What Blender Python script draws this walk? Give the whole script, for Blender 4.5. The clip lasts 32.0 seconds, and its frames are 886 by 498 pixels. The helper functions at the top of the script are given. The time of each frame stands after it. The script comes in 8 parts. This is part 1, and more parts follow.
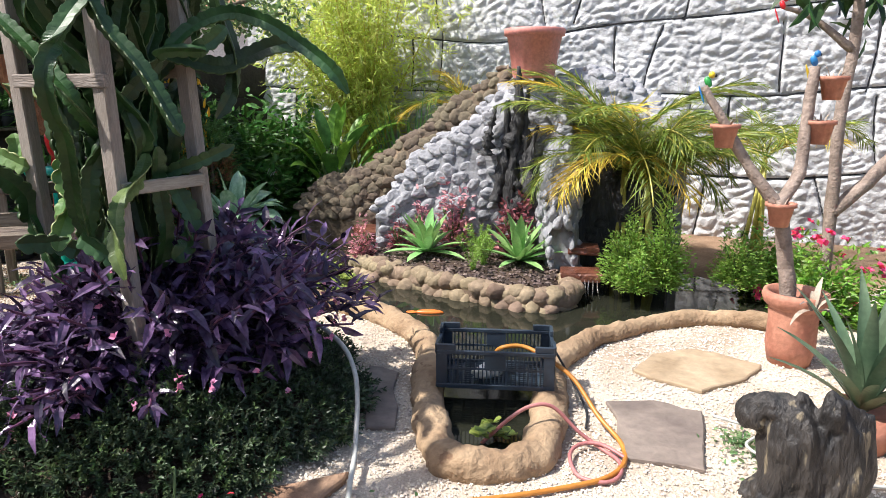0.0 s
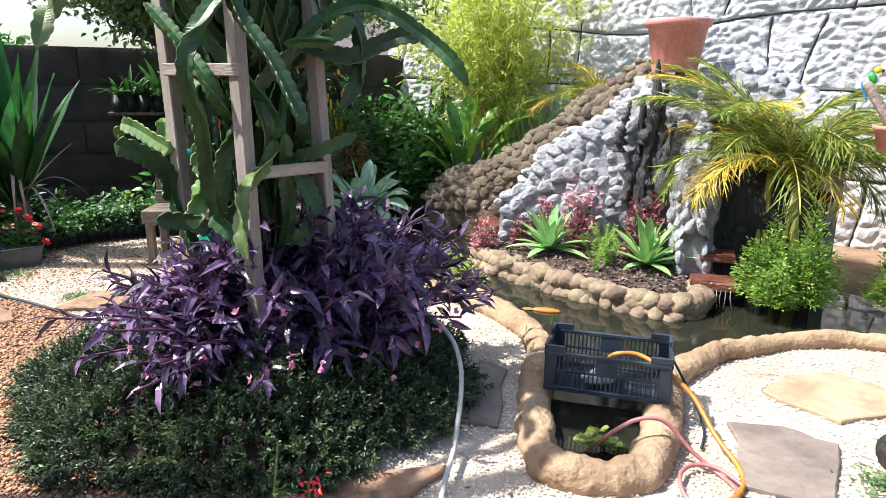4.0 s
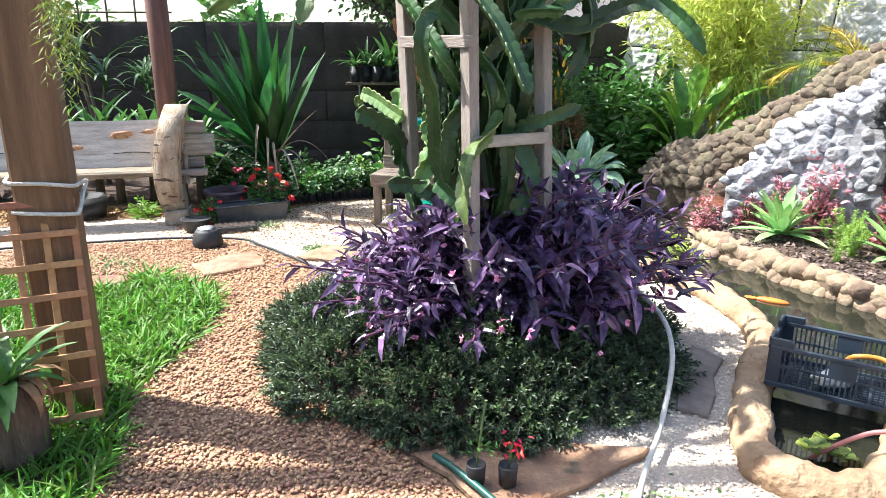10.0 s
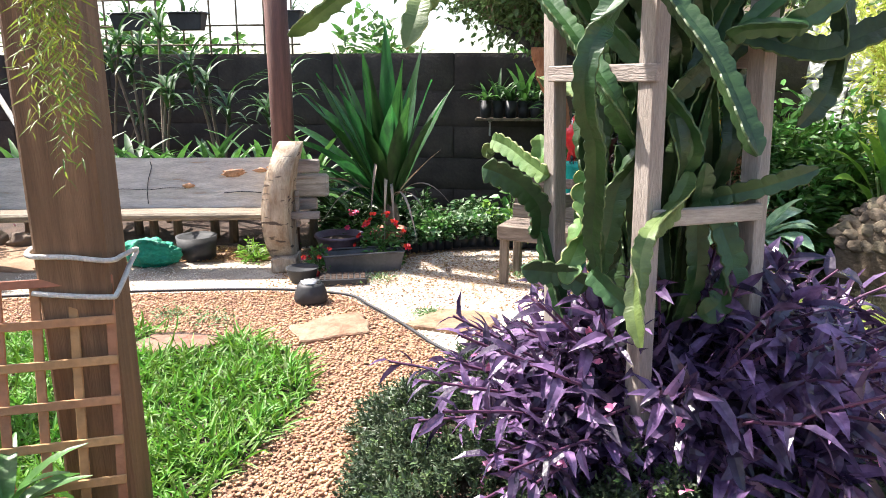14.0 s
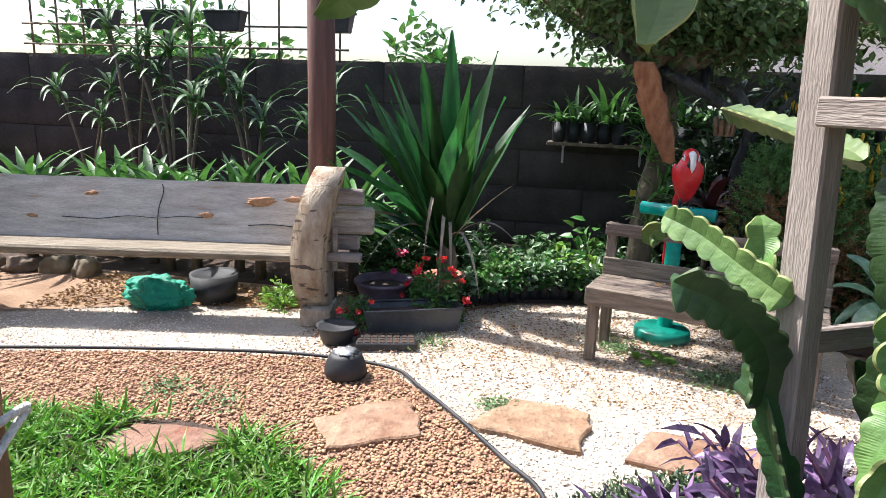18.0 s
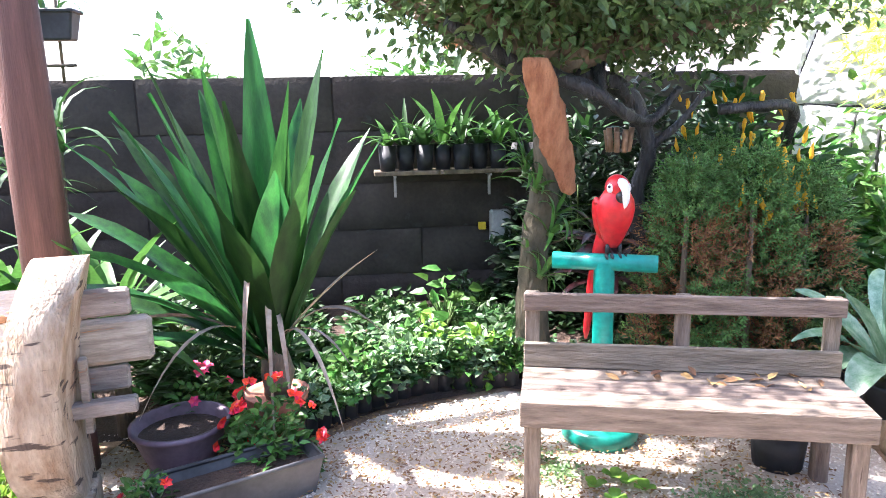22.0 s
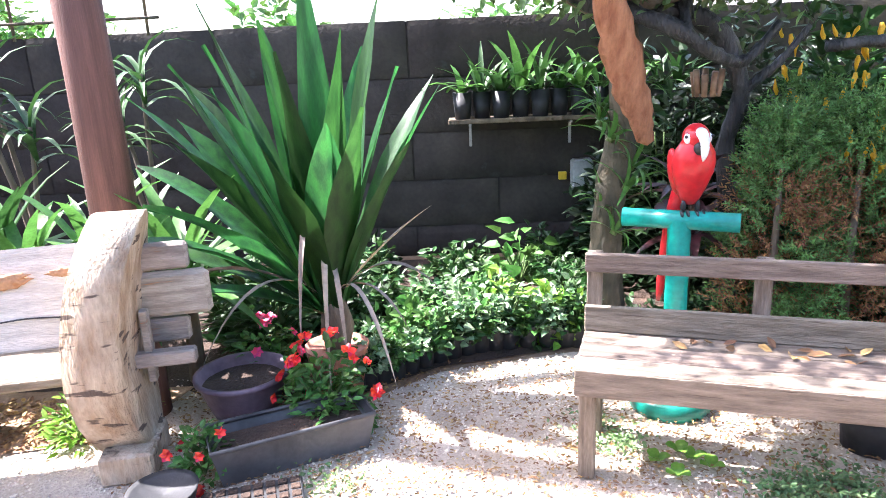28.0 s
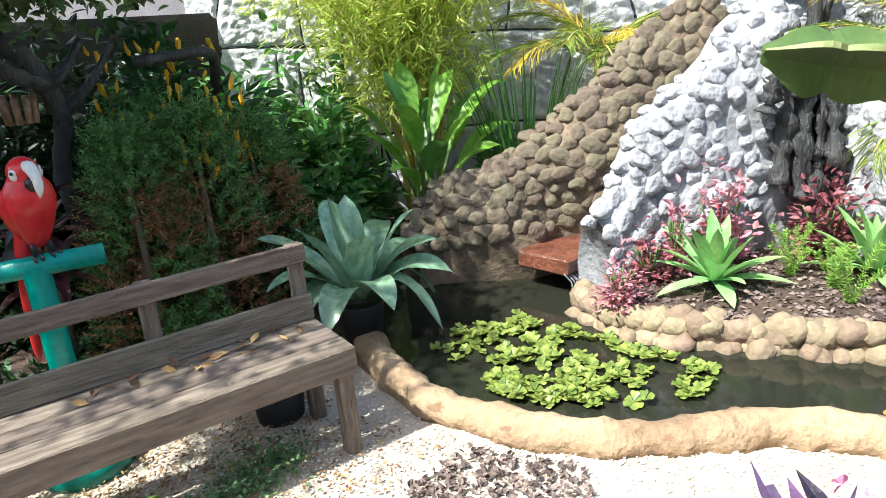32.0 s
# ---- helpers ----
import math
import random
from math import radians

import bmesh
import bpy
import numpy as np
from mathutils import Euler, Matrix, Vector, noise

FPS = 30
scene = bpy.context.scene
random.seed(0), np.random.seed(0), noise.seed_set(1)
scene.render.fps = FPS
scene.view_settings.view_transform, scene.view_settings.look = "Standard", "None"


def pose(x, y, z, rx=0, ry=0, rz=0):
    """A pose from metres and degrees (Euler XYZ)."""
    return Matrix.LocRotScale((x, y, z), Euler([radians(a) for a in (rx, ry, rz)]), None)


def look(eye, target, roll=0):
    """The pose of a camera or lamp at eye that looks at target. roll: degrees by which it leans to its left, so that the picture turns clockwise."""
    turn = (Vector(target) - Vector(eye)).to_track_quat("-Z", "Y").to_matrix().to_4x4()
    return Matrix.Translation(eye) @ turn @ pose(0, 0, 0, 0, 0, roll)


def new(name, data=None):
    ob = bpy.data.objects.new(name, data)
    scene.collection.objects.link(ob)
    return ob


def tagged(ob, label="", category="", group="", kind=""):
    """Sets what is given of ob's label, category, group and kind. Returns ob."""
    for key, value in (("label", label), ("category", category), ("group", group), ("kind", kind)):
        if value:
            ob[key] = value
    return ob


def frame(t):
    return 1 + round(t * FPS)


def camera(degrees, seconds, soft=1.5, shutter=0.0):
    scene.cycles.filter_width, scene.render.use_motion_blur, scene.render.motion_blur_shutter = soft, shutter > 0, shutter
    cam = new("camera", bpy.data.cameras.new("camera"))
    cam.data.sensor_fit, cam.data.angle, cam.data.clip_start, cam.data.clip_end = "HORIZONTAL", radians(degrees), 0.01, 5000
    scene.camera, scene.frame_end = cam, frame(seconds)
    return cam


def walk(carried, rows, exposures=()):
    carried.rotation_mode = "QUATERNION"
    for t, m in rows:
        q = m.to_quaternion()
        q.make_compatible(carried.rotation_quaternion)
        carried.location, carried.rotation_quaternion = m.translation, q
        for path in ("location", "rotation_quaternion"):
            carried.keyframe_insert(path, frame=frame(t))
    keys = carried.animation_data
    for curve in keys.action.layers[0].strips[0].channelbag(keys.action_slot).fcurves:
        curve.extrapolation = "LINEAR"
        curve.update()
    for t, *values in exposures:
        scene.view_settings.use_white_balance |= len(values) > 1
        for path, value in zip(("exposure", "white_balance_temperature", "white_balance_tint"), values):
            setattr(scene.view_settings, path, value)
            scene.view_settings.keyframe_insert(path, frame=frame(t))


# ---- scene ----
cam = camera(66.1, 32.0, 0.9, 0.0)
PATH = [
    (0, (1.533, -1.43, 1.478), (2.527, 0.245, 1.024), 0.1),
    (0.5, (1.619, -1.401, 1.476), (2.508, 0.328, 1.008), -1.2),
    (1, (1.623, -1.402, 1.475), (2.383, 0.39, 1.017), -2.1),
    (1.5, (1.628, -1.395, 1.482), (2.312, 0.421, 0.999), -1.1),
    (2, (1.614, -1.416, 1.471), (2.262, 0.406, 0.963), -1.4),
    (2.5, (1.602, -1.42, 1.462), (2.213, 0.4, 0.905), 1.0),
    (3, (1.619, -1.411, 1.457), (2.223, 0.406, 0.878), 1.1),
    (3.5, (1.624, -1.414, 1.469), (2.272, 0.407, 0.954), 1.0),
    (5.5, (1.626, -1.426, 1.482), (2.223, 0.429, 1.029), 0.1),
    (6, (1.632, -1.426, 1.482), (2.198, 0.437, 1.024), -0.1),
    (6.5, (1.642, -1.4, 1.465), (2.189, 0.451, 0.942), 1.8),
    (7, (1.647, -1.396, 1.472), (2.173, 0.465, 0.963), 0.8),
    (7.5, (1.645, -1.4, 1.475), (2.135, 0.468, 0.958), 0.1),
    (8, (1.623, -1.4, 1.476), (2.09, 0.478, 0.973), 0.6),
    (8.5, (1.613, -1.401, 1.48), (2.058, 0.481, 0.971), 0.5),
    (9, (1.603, -1.407, 1.478), (2.016, 0.485, 0.977), 0.4),
    (9.5, (1.591, -1.418, 1.483), (1.756, 0.508, 0.97), 0.1),
    (10, (1.587, -1.432, 1.48), (1.641, 0.486, 0.917), 0.1),
    (10.5, (1.586, -1.387, 1.473), (1.6, 0.519, 0.865), -0.6),
    (11, (1.58, -1.374, 1.473), (1.509, 0.539, 0.895), -0.0),
    (11.5, (1.536, -1.358, 1.47), (1.271, 0.554, 0.946), 0.7),
    (12, (1.47, -1.252, 1.468), (1.327, 0.689, 1.009), 3.5),
    (12.5, (1.523, -1.125, 1.49), (1.251, 0.813, 1.078), 1.9),
    (13, (1.564, -0.976, 1.473), (1.043, 0.888, 0.968), 2.8),
    (13.5, (1.51, -0.791, 1.472), (1.269, 1.139, 1.005), 2.5),
    (14, (1.509, -0.568, 1.487), (1.202, 1.35, 1.008), 0.1),
    (14.5, (1.514, -0.436, 1.502), (0.936, 1.414, 1.011), 1.5),
    (16.5, (1.279, 0.073, 1.508), (0.744, 1.931, 0.997), 3.8),
    (17, (1.179, 0.183, 1.514), (0.759, 2.086, 1.062), 3.2),
    (17.5, (1.123, 0.282, 1.522), (0.849, 2.209, 1.062), 0.8),
    (18, (1.132, 0.475, 1.521), (0.712, 2.377, 1.071), 2.0),
    (18.5, (1.065, 0.6, 1.499), (0.602, 2.483, 1.013), 1.7),
    (19, (0.936, 0.742, 1.513), (0.727, 2.654, 0.965), -0.5),
    (19.5, (0.873, 0.919, 1.508), (0.586, 2.835, 1.01), -0.6),
    (20, (0.87, 1.16, 1.454), (0.58, 3.047, 0.857), 2.8),
    (20.5, (0.721, 1.448, 1.413), (0.564, 3.324, 0.739), -1.0),
    (21, (0.653, 1.703, 1.45), (0.601, 3.568, 0.729), -2.7),
    (21.5, (0.617, 1.873, 1.502), (0.479, 3.821, 1.071), -1.9),
    (22, (0.591, 2.021, 1.521), (0.804, 3.97, 1.125), -1.2),
    (22.5, (0.689, 2.087, 1.522), (0.928, 4.036, 1.143), -0.3),
    (23, (0.776, 2.139, 1.539), (1.316, 4.035, 1.201), -1.9),
    (23.5, (0.763, 2.153, 1.553), (1.365, 4.037, 1.256), -1.3),
    (24, (0.768, 2.124, 1.552), (1.232, 4.039, 1.209), -2.5),
    (24.5, (0.753, 2.094, 1.562), (1.126, 4.023, 1.19), -1.7),
    (26.5, (0.781, 2.167, 1.544), (1.492, 3.969, 1.048), -1.3),
    (27, (0.76, 2.165, 1.552), (1.227, 4.047, 1.06), -1.5),
    (27.5, (0.721, 2.148, 1.529), (0.729, 4.073, 0.988), -1.8),
    (28, (0.776, 2.154, 1.531), (0.694, 4.077, 0.988), -2.6),
    (28.5, (0.813, 2.164, 1.528), (1.208, 4.036, 0.945), -2.1),
    (29, (0.819, 2.247, 1.555), (1.769, 3.888, 0.919), -2.1),
    (29.5, (0.843, 2.258, 1.537), (2.088, 3.68, 0.884), -2.6),
    (30, (0.833, 2.261, 1.549), (2.163, 3.596, 0.88), -1.6),
    (30.5, (0.813, 2.253, 1.549), (2.147, 3.607, 0.925), -1.2),
    (31, (0.817, 2.23, 1.524), (2.076, 3.659, 0.912), -2.3),
    (31.5, (0.841, 2.249, 1.538), (2.187, 3.593, 0.918), -2.5),
    (32, (0.857, 2.248, 1.541), (2.278, 3.511, 0.92), -5.1),
]
walk(cam, [(t, look(eye, target, roll)) for t, eye, target, roll in PATH], [(0, 0.64, 6400, 10.0), (1, 0.74, 6360, 9.7), (2, 0.88, 6330, 9.4), (3, 0.96, 6300, 9.0), (6, 1.12, 6230, 8.5), (8, 1.24, 6120, 7.6), (10, 1.58, 6267, 7.7), (13, 1.66, 6600, 12.5), (17, 1.15, 6350, 12.0), (19, 1.14, 6150, 10.2), (20.5, 1.16, 6060, 9.8), (21, 0.92, 6040, 10.5), (21.5, 1.9, 6220, 14.9), (22, 2.63, 6170, 19.5), (24.5, 2.58, 6140, 29.0), (26.5, 2.54, 6140, 28.5), (28, 2.7, 6130, 19.0), (28.5, 2.5, 6170, 15.0), (29, 2.26, 6140, 11.5), (30, 1.44, 6120, 3.0), (31, 1.3, 6140, 3.0), (32, 1.26, 6180, 2.5)])

# ---------- world, sun and exposure ----------
world = bpy.data.worlds.new("sky")
scene.world = world
world.use_nodes = True
wn = world.node_tree.nodes
sky = wn.new("ShaderNodeTexSky")
sky.sky_type, sky.sun_disc = "NISHITA", False
SUN = Vector((-0.98, 0.3, 1.5)).normalized()
sky.sun_elevation = math.asin(SUN.z)
sky.sun_rotation = math.atan2(SUN.x, SUN.y)
sky.air_density, sky.dust_density = 1.0, 2.5
wn["Background"].inputs["Strength"].default_value = 0.135
world.node_tree.links.new(sky.outputs[0], wn["Background"].inputs["Color"])
sun_data = bpy.data.lights.new("sun", "SUN")
sun_data.energy, sun_data.angle, sun_data.color = 5.0, radians(1.0), (1.0, 0.955, 0.895)
sun = new("sun", sun_data)
sun.matrix_world = look(SUN * 20, (0, 0, 0))


# ---------- materials ----------
def mat(name, c1, c2, scale=8.0, rough=0.75, bump=0.25, detail=60.0, stretch=(1, 1, 1), vary=0.0, island=0.0, metal=0.0,
        through_light=0.0, stain=None, spec=0.5, cracks=None):
    """A two-scale procedural surface: colours c1 to c2 by broad noise, fine grain over it, relief from both."""
    m = bpy.data.materials.new(name)
    m.use_nodes = True
    n, l = m.node_tree.nodes, m.node_tree.links
    b = n["Principled BSDF"]
    co = n.new("ShaderNodeTexCoord")
    mp = n.new("ShaderNodeMapping")
    mp.inputs["Scale"].default_value = stretch
    l.new(co.outputs["Object"], mp.inputs["Vector"])
    broad, fine = n.new("ShaderNodeTexNoise"), n.new("ShaderNodeTexNoise")
    broad.inputs["Scale"].default_value, fine.inputs["Scale"].default_value = scale, detail
    broad.inputs["Detail"].default_value, fine.inputs["Detail"].default_value = 6, 4
    for t in (broad, fine):
        l.new(mp.outputs[0], t.inputs["Vector"])
    ramp = n.new("ShaderNodeValToRGB")
    ramp.color_ramp.elements[0].position, ramp.color_ramp.elements[1].position = 0.34, 0.68
    ramp.color_ramp.elements[0].color, ramp.color_ramp.elements[1].color = (*c1, 1), (*c2, 1)
    if stain:
        e = ramp.color_ramp.elements.new(0.25)
        e.color = (*stain, 1)
    l.new(broad.outputs["Fac"], ramp.inputs["Fac"])
    hsv = n.new("ShaderNodeHueSaturation")
    colour = ramp.outputs["Color"]
    if cracks:  # narrow dark marks: (stretch, scale, share, colour)
        cm, ct, cr_, cx = n.new("ShaderNodeMapping"), n.new("ShaderNodeTexNoise"), n.new("ShaderNodeValToRGB"), n.new("ShaderNodeMixRGB")
        cm.inputs["Scale"].default_value, cm.inputs["Rotation"].default_value = cracks[0], (0.25, 0.1, 0.2)
        ct.inputs["Scale"].default_value, ct.inputs["Detail"].default_value = cracks[1], 5
        cr_.color_ramp.elements[0].position, cr_.color_ramp.elements[1].position = cracks[2], cracks[2] + 0.05
        cx.inputs[2].default_value = (*cracks[3], 1)
        l.new(co.outputs["Object"], cm.inputs["Vector"])
        l.new(cm.outputs[0], ct.inputs["Vector"])
        l.new(ct.outputs["Fac"], cr_.inputs["Fac"])
        l.new(cr_.outputs["Color"], cx.inputs[0])
        l.new(colour, cx.inputs[1])
        colour = cx.outputs[0]
    l.new(colour, hsv.inputs["Color"])
    add = n.new("ShaderNodeMath")
    add.operation = "MULTIPLY_ADD"
    l.new(fine.outputs["Fac"], add.inputs[0])
    add.inputs[1].default_value, add.inputs[2].default_value = 0.7, 0.65
    value = add.outputs[0]
    if vary or island:
        src = n.new("ShaderNodeObjectInfo").outputs["Random"] if vary else n.new("ShaderNodeNewGeometry").outputs["Random Per Island"]
        k = n.new("ShaderNodeMath")
        k.operation = "MULTIPLY_ADD"
        l.new(src, k.inputs[0])
        k.inputs[1].default_value, k.inputs[2].default_value = 2 * (vary or island), 1 - (vary or island)
        mul = n.new("ShaderNodeMath")
        mul.operation = "MULTIPLY"
        l.new(value, mul.inputs[0])
        l.new(k.outputs[0], mul.inputs[1])
        value = mul.outputs[0]
        hue = n.new("ShaderNodeMath")
        hue.operation = "MULTIPLY_ADD"
        l.new(src, hue.inputs[0])
        hue.inputs[1].default_value, hue.inputs[2].default_value = 0.04, 0.48
        l.new(hue.outputs[0], hsv.inputs["Hue"])
    l.new(value, hsv.inputs["Value"])
    l.new(hsv.outputs[0], b.inputs["Base Color"])
    b.inputs["Roughness"].default_value, b.inputs["Metallic"].default_value = rough, metal
    b.inputs["Specular IOR Level"].default_value = spec
    if bump:
        bp = n.new("ShaderNodeBump")
        bp.inputs["Strength"].default_value, bp.inputs["Distance"].default_value = bump, 0.02
        mix = n.new("ShaderNodeMath")
        mix.operation = "ADD"
        l.new(broad.outputs["Fac"], mix.inputs[0])
        l.new(fine.outputs["Fac"], mix.inputs[1])
        l.new(mix.outputs[0], bp.inputs["Height"])
        l.new(bp.outputs[0], b.inputs["Normal"])
    if through_light:
        tr = n.new("ShaderNodeBsdfTranslucent")
        l.new(hsv.outputs[0], tr.inputs["Color"])
        sh = n.new("ShaderNodeMixShader")
        sh.inputs[0].default_value = through_light
        l.new(b.outputs[0], sh.inputs[1])
        l.new(tr.outputs[0], sh.inputs[2])
        l.new(sh.outputs[0], n["Material Output"].inputs["Surface"])
    return m


def leafy(name, c1, c2, rough=0.45, light=0.3, vary=0.35, **k):
    return mat(name, c1, c2, scale=14, rough=rough, bump=0.1, detail=70, island=vary, through_light=light, **k)


